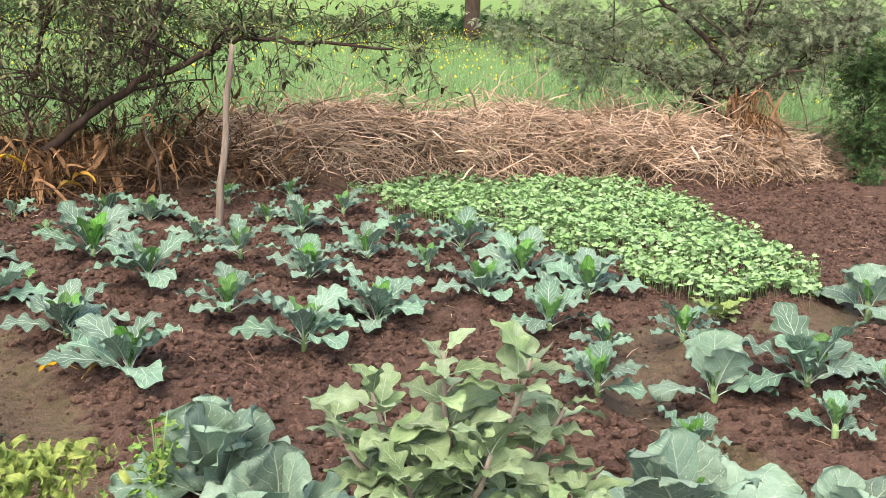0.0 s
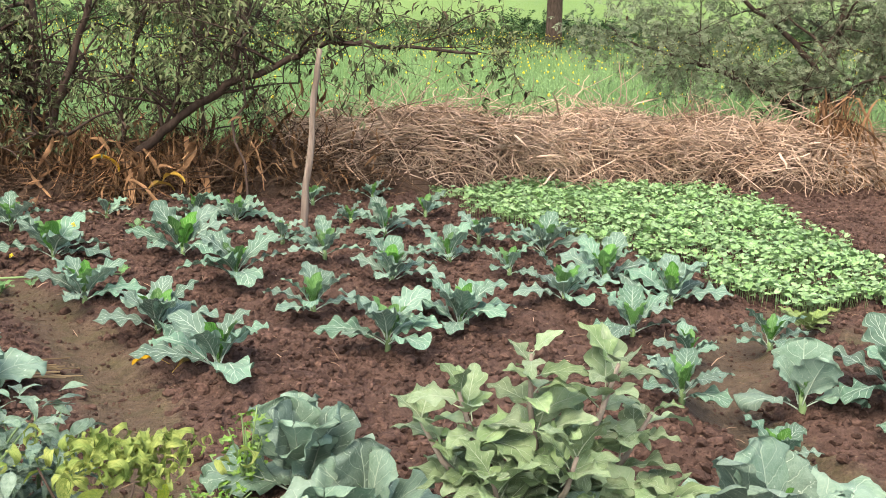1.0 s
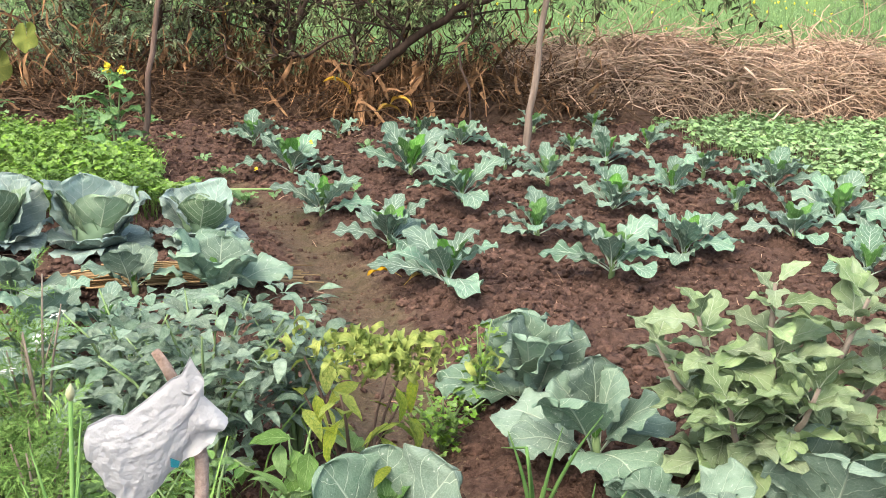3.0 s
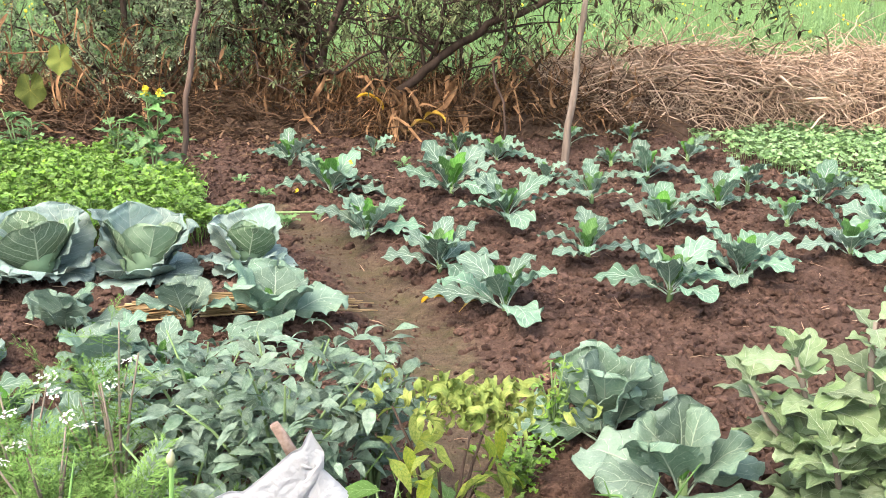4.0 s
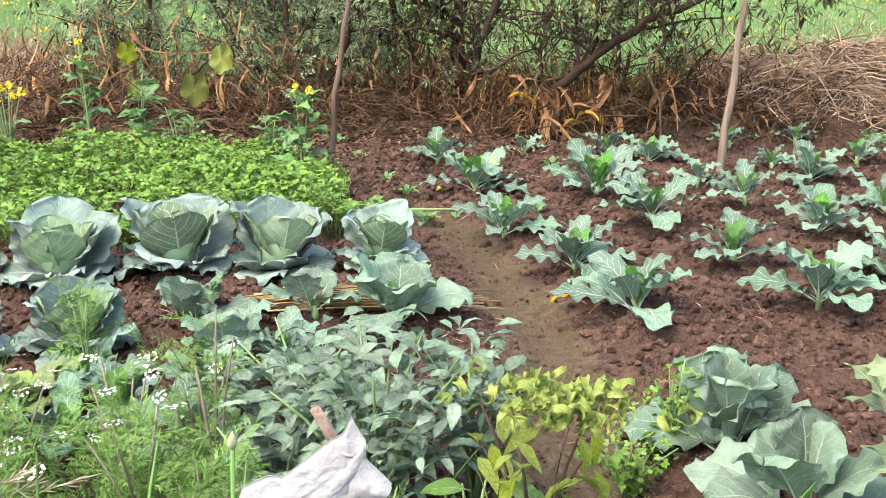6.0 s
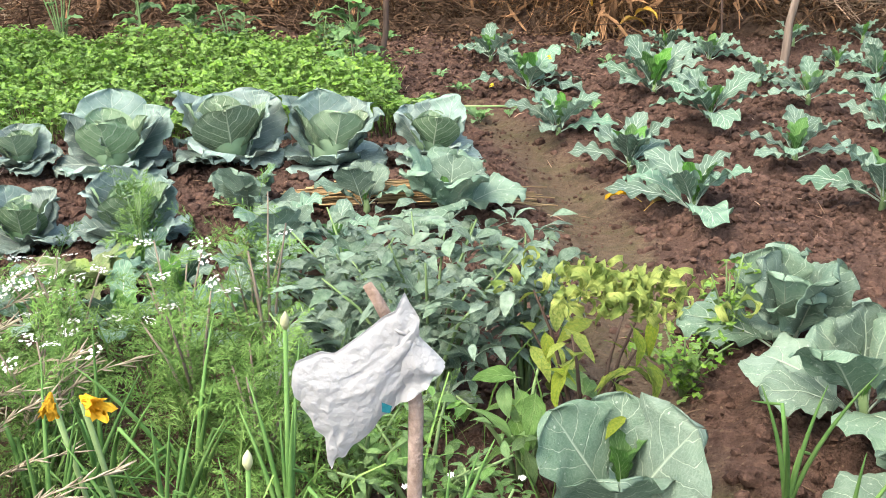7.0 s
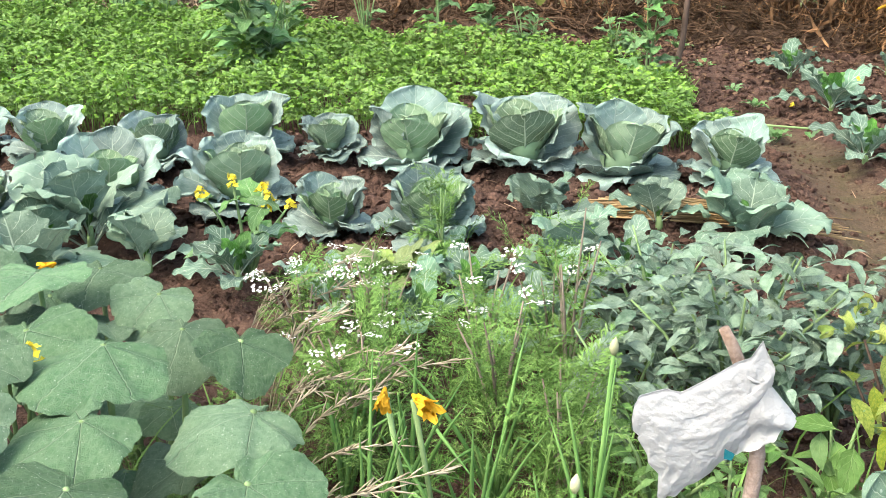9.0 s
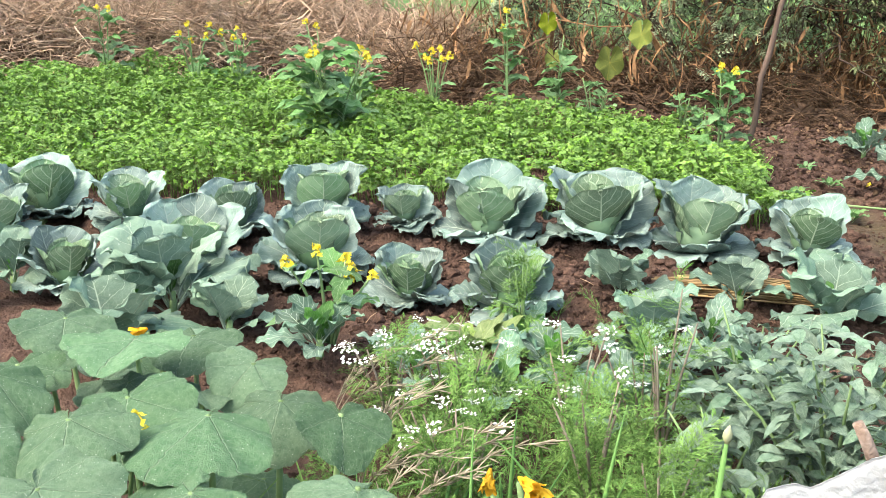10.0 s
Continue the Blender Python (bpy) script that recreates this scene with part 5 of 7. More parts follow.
tree("hedge_shrub", "thin leggy hedge shrub with scattered leaves", 84,
     [([(-7.5, 7.8, 0.0), (-7.4, 7.7, 0.6), (-7.5, 7.7, 1.2), (-7.7, 7.8, 1.9)], 0.03, 0.015, 0.6),
      ([(-7.4, 7.8, 0.0), (-7.0, 7.7, 0.5), (-6.8, 7.6, 1.2), (-6.8, 7.6, 1.8)], 0.03, 0.015, 0.6)], HEDGELEAF, 1500, 0.13, 0.1, 2, 0.02, 250, category="shrub")
tree("grey_tree", "spreading feathery grey-green tree behind the straw heap", 85,
     [([(3.2, 11.6, 0.0), (3.05, 11.6, 0.5), (3.0, 11.6, 1.0), (3.1, 11.7, 1.6), (3.2, 11.8, 2.2)], 0.06, 0.03, 1.0),
      ([(3.1, 11.6, 0.35), (2.6, 11.5, 0.75), (2.1, 11.5, 1.0), (1.5, 11.4, 1.2), (0.9, 11.4, 1.35)], 0.04, 0.014, 0.75),
      ([(3.05, 11.6, 0.7), (3.5, 11.5, 1.05), (4.0, 11.6, 1.3), (4.6, 11.7, 1.6)], 0.04, 0.015, 0.8),
      ([(3.0, 11.6, 1.0), (2.6, 11.8, 1.5), (2.0, 12.0, 1.9), (1.3, 12.1, 2.2)], 0.035, 0.015, 0.9)], GREYLEAF, 8500, 0.115, 0.08, 2, 0.02, 60, bare=0.85)
tree("dark_shrub", "dense dark green shrub beside the bare soil", 86,
     [([(4.2, 11.05, 0.0), (4.15, 11.0, 0.4), (4.15, 11.0, 0.8), (4.2, 11.1, 1.1)], 0.03, 0.015, 0.4),
      ([(4.3, 11.1, 0.0), (4.4, 11.1, 0.4), (4.6, 11.2, 0.9), (4.8, 11.3, 1.3)], 0.03, 0.015, 0.5)], DARKLEAF, 4200, 0.10, 0.07, 2, 0.02, 0, category="shrub")


def pole(name, pts, r0, r1, label, mat):
    rng = np.random.RandomState(len(label))
    k = np.linspace(0, 1, len(pts))
    f = np.linspace(0, 1, 14)
    p = np.stack([np.interp(f, k, np.array(pts)[:, c]) for c in range(3)], -1)
    p[1:-1, :2] += rng.normal(0, 0.007, (12, 2))
    v, t, u = tube(p, np.linspace(r0, r1, 14) * rng.uniform(0.86, 1.14, 14), 10)
    return tagged(new(name, mesh_of(name, v, t, [mat], u)), label, "pole")


pole("wooden_pole", [(-1.65, 7.38, -0.1), (-1.61, 7.42, 0.5), (-1.575, 7.48, 1.0), (-1.555, 7.5, 1.27)], 0.029, 0.019, "slim weathered wooden pole leaning in the bed", POLE)
pole("wooden_stake", [(-3.86, 5.90, -0.1), (-3.81, 5.93, 0.5), (-3.75, 6.0, 1.1), (-3.73, 6.04, 1.7)], 0.019, 0.014, "slim brown wooden stake beside the cauliflower bed", STAKE)


# ---------------------------------------------------------------- field and distance
def build_field():
    rng = np.random.RandomState(9)
    n = 16000
    r = 11.0 + 36 * rng.rand(n) ** 1.25
    a = rng.uniform(radians(-27), radians(75), n)
    x, y = -np.sin(a) * r, np.cos(a) * r
    back = MOUND_LEFT[:-1] + VERGE + MOUND[1:]
    keep = (inside(x, y, back + [(8, 900), (-900, 900), (-900, -60)]) | (x > 8)) & (to_line(x, y, back) > 0.75)
    x, y, r = x[keep], y[keep], r[keep]
    n = len(x)
    geos = []
    for _ in range(6):
        parts = []
        for j in range(20):
            if j < 5:
                b = blade(rng, rng.uniform(0.6, 1.0), rng.uniform(0.008, 0.014), 0.05, (rng.uniform(75, 100), rng.uniform(60, 95)), 0.2, 0.2, 2, 0.1, 3, 0.7, 0.7, 0.3, 0.006, 4, 2)
            else:
                b = blade(rng, rng.uniform(0.05, 0.14), rng.uniform(0.014, 0.03), 0.05, (rng.uniform(0, 70), rng.uniform(-60, 20)), 0.2, 0.2, 2, 0.1, 3, 0.7, 0.7, 0.3, 0.006, 4, 2)
                b = (b[0] + (0, 0, rng.uniform(0.2, 0.85)), b[1], b[2])
            a = rng.uniform(0, 6.28)
            v = b[0]
            v = np.stack([v[:, 0] * math.cos(a) - v[:, 1] * math.sin(a), v[:, 0] * math.sin(a) + v[:, 1] * math.cos(a), v[:, 2]], -1) + (*rng.uniform(-0.15, 0.15, 2), 0)
            parts.append((v, b[1], b[2]))
        geos.append(join(parts))
    m = turns(n, np.stack([x, y, ground_height(x, y) - 0.02], -1), rng.uniform(0, 6.28, n), rng.normal(0, 0.08, n), rng.normal(0, 0.08, n), rng.uniform(0.5, 0.85, n))
    v, t, u = scatter(geos, m, rng.randint(0, 6, n))
    tagged(new("mustard_field", mesh_of("mustard_field", v, t, [FIELD], u)), "pale green mustard field beyond the hedge", "field", kind="stuff")
    keep = (rng.rand(n) < 0.05 + 0.35 * vnoise(x * 0.25, y * 0.25, 5) ** 2 + np.clip((r - 24) / 22, 0, 0.6)) & (r > 13)
    x, y = x[keep], y[keep]
    n = len(x)
    lump = tube([(0, 0, -1), (0, 0, 0), (0, 0, 1)], [0.3, 1, 0.3], 4)
    m = turns(n, np.stack([x, y, ground_height(x, y) + rng.uniform(0.5, 0.82, n)], -1), rng.uniform(0, 6, n), None, None, rng.uniform(0.010, 0.026, n))
    v, t, u = scatter([lump], m, np.zeros(n, int))
    tagged(new("mustard_blossom", mesh_of("mustard_blossom", v, t, [YELLOW], u)), "scattered yellow mustard blossom over the field", "flowers", kind="stuff")


build_field()


def far_hedge():
    rng = np.random.RandomState(10)
    n = 8000
    a = rng.uniform(radians(-30), radians(78), n)
    r = 47 + rng.normal(0, 1.2, n)
    x, y = -np.sin(a) * r, np.cos(a) * r
    h = (0.75 + 0.9 * vnoise(a * 14, 0 * a, 8)) * rng.rand(n) ** 0.8
    m = turns(n, np.stack([x, y, ground_height(x, y) + h], -1), rng.uniform(0, 6.28, n), rng.normal(0, 0.6, n), rng.normal(0, 0.6, n), rng.uniform(0.3, 0.8, n))
    v, t, u = scatter([sprig(rng, 5)], m, np.zeros(n, int))
    tagged(new("far_hedge", mesh_of("far_hedge", v, t, [DARKLEAF], u)), "dark green hedge across the far side of the field", "hedge", kind="stuff")
    ob = thing("far_tree", 0, 0, 0, "distant tree with a thick dark trunk beyond the field", "tree")
    d = 44.0
    bx, by = 0.45, d
    z0 = gz(bx, by)
    v, t, u = tube([(bx, by, z0 - 0.2), (bx - 0.02, by, z0 + 1), (bx - 0.05, by, z0 + 3), (bx, by, z0 + 5)], [0.42, 0.34, 0.31, 0.28], 12)
    piece("trunk", mesh_of("trunk", v, t, [BARK], u), ob)
    n = 2500
    p = rng.normal(0, 1, (n, 3)) * (2.2, 2.2, 1.0) + (bx, by, z0 + 6.3)
    m = turns(n, p, rng.uniform(0, 6.28, n), rng.normal(0, 0.6, n), rng.normal(0, 0.6, n), rng.uniform(0.3, 0.8, n))
    v, t, u = scatter([sprig(rng, 5)], m, np.zeros(n, int))
    piece("crown", mesh_of("crown", v, t, [DARKLEAF], u), ob, None, "", "stuff")


far_hedge()


def climbing_stem():
    """A thick pale dead vine that hangs in the leaning tree."""
    pts = [(-2.37, 8.25, 1.6), (-2.34, 8.25, 1.2), (-2.31, 8.25, 0.8), (-2.42, 8.25, 0.66), (-2.40, 8.25, 0.5), (-2.32, 8.25, 0.34), (-2.30, 8.25, 0.1), (-2.31, 8.25, 0.0)]
    v, t, u = tube(pts, [0.007, 0.009, 0.010, 0.011, 0.010, 0.010, 0.009, 0.008], 8)
    tagged(new("dead_vine", mesh_of("dead_vine", v, t, [STAKE], u)), "pale twisted dead vine hanging from the leaning tree", "vine")


climbing_stem()


# ---------------------------------------------------------------- foreground plants
def eggplant(x, y, seed):
    rnd = random.Random(seed)
    ob = thing("eggplant_plant", x, y, gz(x, y), "tall branching eggplant with broad pale green lobed leaves", "eggplant")
    tips = [(-0.20, -0.02, 0.58), (-0.02, 0.06, 0.66), (0.20, 0.02, 0.66), (0.30, 0.10, 0.50), (-0.30, 0.05, 0.46), (0.10, -0.16, 0.48), (-0.10, -0.18, 0.42), (0.36, -0.08, 0.36)]
    for k, tip in enumerate(tips):
        mid = (tip[0] * 0.45 + rnd.uniform(-0.03, 0.03), tip[1] * 0.45 + rnd.uniform(-0.03, 0.03), tip[2] * 0.5)
        branch = stem_of("branch", ob, [(0.01 * k - 0.03, 0.004 * k, -0.03), (tip[0] * 0.15, tip[1] * 0.15, tip[2] * 0.22), mid, (tip[0] * 0.8, tip[1] * 0.8, tip[2] * 0.78), tip], [0.014, 0.012, 0.010, 0.008, 0.005], WOODY)
        for j in range(24):
            f = 0.24 + 0.76 * j / 23
            p = Vector(mid).lerp(Vector(tip), (f - 0.45) / 0.55) if f > 0.45 else Vector(mid) * (f / 0.45)
            a = math.degrees(math.atan2(tip[1], tip[0])) + j * 137.5 + rnd.uniform(-25, 25)
            size = rnd.uniform(0.16, 0.27) * (1.25 - 0.62 * f)
            tilt = rnd.uniform(-45, 20) + 60 * (f - 0.5)
            me = LIB["egg"][rnd.randrange(len(LIB["egg"]))]
            piece("leaf", me, branch, Matrix.Translation(p) @ pose(0, 0, 0, 0, 0, a) @ pose(0, 0, 0, rnd.uniform(-20, 20), -tilt, 0) @ Matrix.Diagonal((size, size, size, 1)))
    return ob


eggplant(0.03, 2.74, 500)


def chilli(x, y, wide, tall, kind, seed, label, leaves=90, size=0.09, stems=7, droop=0.0, low=0.25, wood=None):
    rnd = random.Random(seed)
    ob = thing("chilli_plant", x, y, gz(x, y), label, "chilli plant", "chilli plants")
    for k in range(stems):
        a = k * 6.283 / stems + rnd.uniform(-0.4, 0.4)
        r = wide / 2 * rnd.uniform(0.3, 0.95)
        h = tall * rnd.uniform(0.75, 1.0) * (1 - 0.25 * r / (wide / 2))
        tip = Vector((r * math.cos(a), r * math.sin(a), h))
        mid = Vector((tip.x * 0.35, tip.y * 0.35, h * 0.5))
        branch = stem_of("branch", ob, [(0, 0, -0.03), tuple(mid * 0.5), tuple(mid), tuple((mid + tip) / 2 + Vector((0, 0, h * 0.06))), tuple(tip)], [0.008, 0.007, 0.006, 0.004, 0.0025], wood or STEM, 5)
        for j in range(leaves // stems):
            f = rnd.uniform(low, 1.0) ** 0.6
            p = mid.lerp(tip, (f - 0.4) / 0.6) if f > 0.4 else mid * (f / 0.4)
            p = p + Vector((rnd.gauss(0, wide * 0.07), rnd.gauss(0, wide * 0.07), rnd.gauss(0, tall * 0.06)))
            s = size * rnd.uniform(0.6, 1.25)
            me = LIB[kind][rnd.randrange(len(LIB[kind]))]
            piece("leaf", me, branch, Matrix.Translation(p) @ pose(0, 0, 0, 0, 0, rnd.uniform(0, 360)) @ pose(0, 0, 0, rnd.uniform(-35, 35), rnd.uniform(-25, 30) + droop, 0) @ Matrix.Diagonal((s, s, s, 1)))
    return ob


chilli(-1.42, 2.42, 0.72, 0.66, "dark", 510, "dusky dark green chilli bush with dense pointed leaves", 500, 0.088, 14, low=0.06)
chilli(-1.80, 2.66, 0.66, 0.50, "dark", 518, "dusky chilli bush among the young collards", 350, 0.088, 11, low=0.06)
chilli(-1.26, 2.66, 0.50, 0.54, "dark", 511, "dusky dark green chilli bush beside the furrow", 230, 0.088, 8, low=0.08)
chilli(-1.60, 2.22, 0.42, 0.40, "dark", 519, "low dusky chilli bush behind the bagged stick", 120, 0.11, 7, 12, low=0.1)
yc = chilli(-0.94, 2.32, 0.46, 0.60, "yellow", 512, "sickly yellow chilli plant with curled leaves", 40, 0.105, 7, 34, low=0.45, wood=BARK)
gc = chilli(-0.95, 1.80, 0.46, 0.30, "green", 513, "small green chilli plant with white flowers", 250, 0.05, 10)
chilli(-1.14, 1.92, 0.42, 0.34, "green", 514, "small green chilli plant by the bagged stick", 120, 0.055, 9)
chilli(-1.32, 1.95, 0.40, 0.34, "green", 515, "small green chilli plant among the onions", 100, 0.055, 8)
chilli(-1.06, 2.22, 0.34, 0.34, "green", 516, "broad-leaved green chilli plant under the yellow one", 26, 0.15, 5, 25)
chilli(-0.70, 1.70, 0.36, 0.26, "green", 517, "low green chilli plant with small leaves", 190, 0.048, 9)


def flowers_on(ob, n, wide, tall, seed):
    """Small white flowers among the leaves."""
    rnd = random.Random(seed)
    for _ in range(n):
        petals(ob, rnd.gauss(0, wide * 0.2), rnd.gauss(0, wide * 0.2), tall * rnd.uniform(0.7, 1.0), 0.008, WHITE, 5, 40, "flower", "small white flower")


def curls():
    """Curled yellow shoots over the sick chilli."""
    rng = np.random.RandomState(44)
    geos = [blade(rng, 1, 0.26, 0.1, (70, -230), 0.5, 0.4, 3, 0.05, 3, 0.8, 0.8, 1.2, 0.012, 12, 5) for _ in range(4)]
    n = 150
    p = rng.normal(0, 1, (n, 3)) * (0.085, 0.05, 0.016) + (0.07, -0.05, 0.545)
    m = turns(n, p, rng.uniform(0, 6.28, n), rng.uniform(-1.2, 0.6, n), rng.uniform(-1, 1, n), rng.uniform(0.05, 0.10, n))
    v, t, u = scatter(geos, m, rng.randint(0, 4, n))
    piece("curled_growth", mesh_of("curled_growth", v, t, [CHILLI_YELLOW], u), yc, None, "tightly curled yellow shoots", "stuff")


curls()


def onion(x, y, seed, n=7, tall=0.45, bud=False):
    rnd = random.Random(seed)
    ob = thing("onion_plant", x, y, gz(x, y), "green onion plant with long hollow bending leaves", "onion", "onions among the weeds")
    for k in range(n):
        a, lean = rnd.uniform(0, 6.283), rnd.uniform(0.05, 0.45)
        h = tall * rnd.uniform(0.7, 1.1)
        kink = rnd.random() < 0.35
        pts = []
        for i in range(9):
            u = i / 8
            out = lean * h * u ** 1.6 + (0.35 * h * max(0, u - 0.6) if kink else 0)
            z = h * (u - (0.9 * max(0, u - 0.62) ** 1.0 * 1.5 if kink else 0.12 * u * u))
            pts.append((out * math.cos(a), out * math.sin(a), z - 0.01))
        stem_of("leaf", ob, pts, [0.0045, 0.0056, 0.006, 0.0058, 0.0054, 0.0047, 0.0037, 0.0024, 0.0009], ONION, 7)
    if bud:
        h = tall * 1.15
        stalk = stem_of("flower_stalk", ob, [(0, 0, 0), (0.01, 0, h * 0.5), (0.02, 0.01, h)], [0.005, 0.005, 0.004], ONION, 6)
        v, t, u = tube([(0.02, 0.01, h - 0.004), (0.02, 0.01, h + 0.01), (0.021, 0.01, h + 0.02), (0.023, 0.01, h + 0.034)], [0.003, 0.009, 0.008, 0.001], 8)
        piece("bud", mesh_of("bud", v, t, [SEEDBUD], u), stalk, None, "pale papery bud")
    return ob


SEEDBUD = plain_material("papery_bud", (0.315, 0.329, 0.175), (0.434, 0.434, 0.280), 30, 0.6, 0.2)
for k, (px, py, n, h) in enumerate([(-1.50, 1.55, 9, 0.50), (-1.34, 1.34, 8, 0.46), (-1.70, 1.42, 9, 0.48), (-1.18, 1.42, 7, 0.42), (-1.90, 1.55, 8, 0.45), (-1.55, 1.22, 8, 0.46),
                                    (-0.50, 2.42, 6, 0.42), (-1.02, 1.58, 6, 0.50), (-1.30, 1.68, 8, 0.48), (-1.62, 1.75, 8, 0.46), (-1.85, 1.30, 8, 0.45), (-1.45, 1.10, 8, 0.42), (-1.15, 1.20, 7, 0.38), (-1.42, 1.46, 8, 0.54), (-1.26, 1.52, 8, 0.50), (-1.60, 1.36, 8, 0.54), (-1.08, 1.34, 6, 0.44), (-1.75, 1.62, 7, 0.52), (-0.98, 1.72, 5, 0.44), (-1.38, 1.24, 8, 0.48), (-0.36, 2.30, 4, 0.34)]):
    onion(px, py, 530 + k, n, h, k in (3, 8))


def frond_geo(rng, fine=5):
    """A feathery leaf: a stalk with forked thread-like leaflets."""
    parts = [tube([(0, 0, 0), (0.5, 0.02, 0.1), (1, 0, 0.02)], [0.009, 0.007, 0.003], 3)]
    for k in range(fine):
        x = 0.2 + 0.8 * k / fine
        z = 0.1 * math.sin(3.14 * x)
        for s in (-1, 1):
            a = s * rng.uniform(0.6, 1.1)
            L = 0.36 * (1.15 - 0.65 * x)
            up = rng.uniform(-0.2, 0.35)
            for f, b in ((0.45, -0.6), (0.45, 0.6), (0.75, -0.45), (0.75, 0.1), (0.75, 0.6)):
                base = np.array([x + f * L * math.cos(a), f * L * math.sin(a), z + up * f * L])
                tip = base + np.array([math.cos(a + b), math.sin(a + b), rng.uniform(-0.3, 0.3)]) * L * 0.42
                side = np.array([-math.sin(a + b), math.cos(a + b), 0]) * 0.011
                parts.append((np.array([base * 0.35 + np.array([x, 0, z]) * 0.65, base + side, tip, base - side]), np.array([(0, 1, 3), (1, 2, 3)]), np.full((4, 2), 0.5)))
    return join(parts)


FRONDS = [frond_geo(np.random.RandomState(600 + k), 7) for k in range(4)]


def umbel_geo(rng):
    """A flat cluster of tiny white flowers."""
    parts = []
    for k in range(22):
        a, r = rng.uniform(0, 6.28), 0.6 * math.sqrt(rng.rand())
        v, t, u = disc_leaf(rng, 0.085, 0.25, 5, 0.1, 0.1, 1, 8, 0.1)
        parts.append((v + (r * math.cos(a), r * math.sin(a), 0.12 * rng.rand()), t, u))
    return join(parts)


UMBELS = [umbel_geo(np.random.RandomState(620 + k)) for k in range(3)]
UMBEL_MESH = [mesh_of("umbel", v, t, [WHITE], u) for v, t, u in UMBELS]


def feathery(x, y, tall, wide, seed, fronds=70, umbels=0, label="feathery green coriander plant gone to flower", stem=WOODY, geos=None, mat=None):
    rng = np.random.RandomState(seed)
    ob = thing("coriander_plant", x, y, gz(x, y), label, "coriander", "coriander plants among the weeds")
    pos, tops = [], []
    for k in range(5):
        a, r = k * 1.257 + rng.uniform(-0.4, 0.4), wide / 2 * rng.uniform(0.2, 0.8)
        tip = np.array([r * math.cos(a), r * math.sin(a), tall * rng.uniform(0.75, 1.05)])
        pts = [(0, 0, -0.02), tuple(tip * (0.2, 0.2, 0.35)), tuple(tip * (0.55, 0.55, 0.7)), tuple(tip)]
        stem_of("stem", ob, pts, [0.005, 0.0045, 0.0035, 0.002], stem, 5)
        for _ in range(fronds // 5):
            f = rng.uniform(0.15, 1.0)
            pos.append(tip * (f ** 1.5, f ** 1.5, f) + rng.normal(0, 0.02, 3))
        tops.append(tip)
    pos = np.array(pos)
    n = len(pos)
    m = turns(n, pos, rng.uniform(0, 6.28, n), rng.uniform(-1.0, 0.3, n), rng.normal(0, 0.4, n), rng.uniform(0.06, 0.15, n))
    if geos:
        m[:, :3, :3] *= 0.2
    v, t, u = scatter(geos or FRONDS, m, rng.randint(0, 4, n))
    piece("foliage", mesh_of("foliage", v, t, [mat or FEATHER], u), ob)
    for k in range(umbels):
        tip = tops[k % 5] + rng.normal(0, 1, 3) * (0.06, 0.06, 0.02)
        s = rng.uniform(0.03, 0.05)
        piece("umbel", UMBEL_MESH[k % 3], ob, Matrix.Translation(tip) @ pose(0, 0, 0, *rng.uniform(-25, 25, 2), 0) @ Matrix.Diagonal((s, s, s, 1)), "small white flower cluster")
    return ob


for k, (px, py, h, w, f, um) in enumerate([(-2.00, 2.12, 0.46, 0.36, 70, 4), (-2.30, 2.02, 0.38, 0.36, 60, 10), (-2.45, 2.08, 0.36, 0.30, 45, 10), (-1.78, 1.95, 0.40, 0.40, 90, 4), (-2.15, 1.78, 0.38, 0.38, 80, 10),
                                           (-1.80, 2.24, 0.58, 0.22, 55, 0), (-1.95, 2.36, 0.40, 0.26, 40, 2), (-2.42, 1.85, 0.36, 0.34, 60, 10), (-1.95, 1.68, 0.40, 0.36, 100, 4), (-1.55, 1.90, 0.40, 0.36, 110, 0)]):
    feathery(px, py, h, w, 640 + k, f, um)
PARSLEY = [three_lobed(np.random.RandomState(630 + k)) for k in range(4)]
feathery(-0.84, 3.15, 0.32, 0.24, 660, 100, 0, "small bushy coriander plant at the furrow edge", STEM, PARSLEY, CORIANDER)
feathery(-0.90, 2.95, 0.20, 0.34, 661, 170, 0, "low coriander plant at the furrow edge", STEM, PARSLEY, CORIANDER)
feathery(-0.95, 3.25, 0.10, 0.22, 663, 60, 0, "tiny coriander seedlings in the furrow", STEM, PARSLEY, CORIANDER)
feathery(-4.35, 6.15, 0.20, 0.4, 664, 200, 0, "low leafy coriander plant at the edge of the bed", STEM, PARSLEY, CORIANDER)
feathery(-3.70, 5.75, 0.18, 0.4, 665, 200, 0, "low leafy coriander plant beside the stake", STEM, PARSLEY, CORIANDER)
feathery(-4.75, 6.55, 0.22, 0.4, 666, 160, 0, "low leafy coriander plant near the hedge", STEM, PARSLEY, CORIANDER)
feathery(-2.75, 2.72, 0.34, 0.16, 662, 40, 0, "thin feathery coriander shoot", STEM)


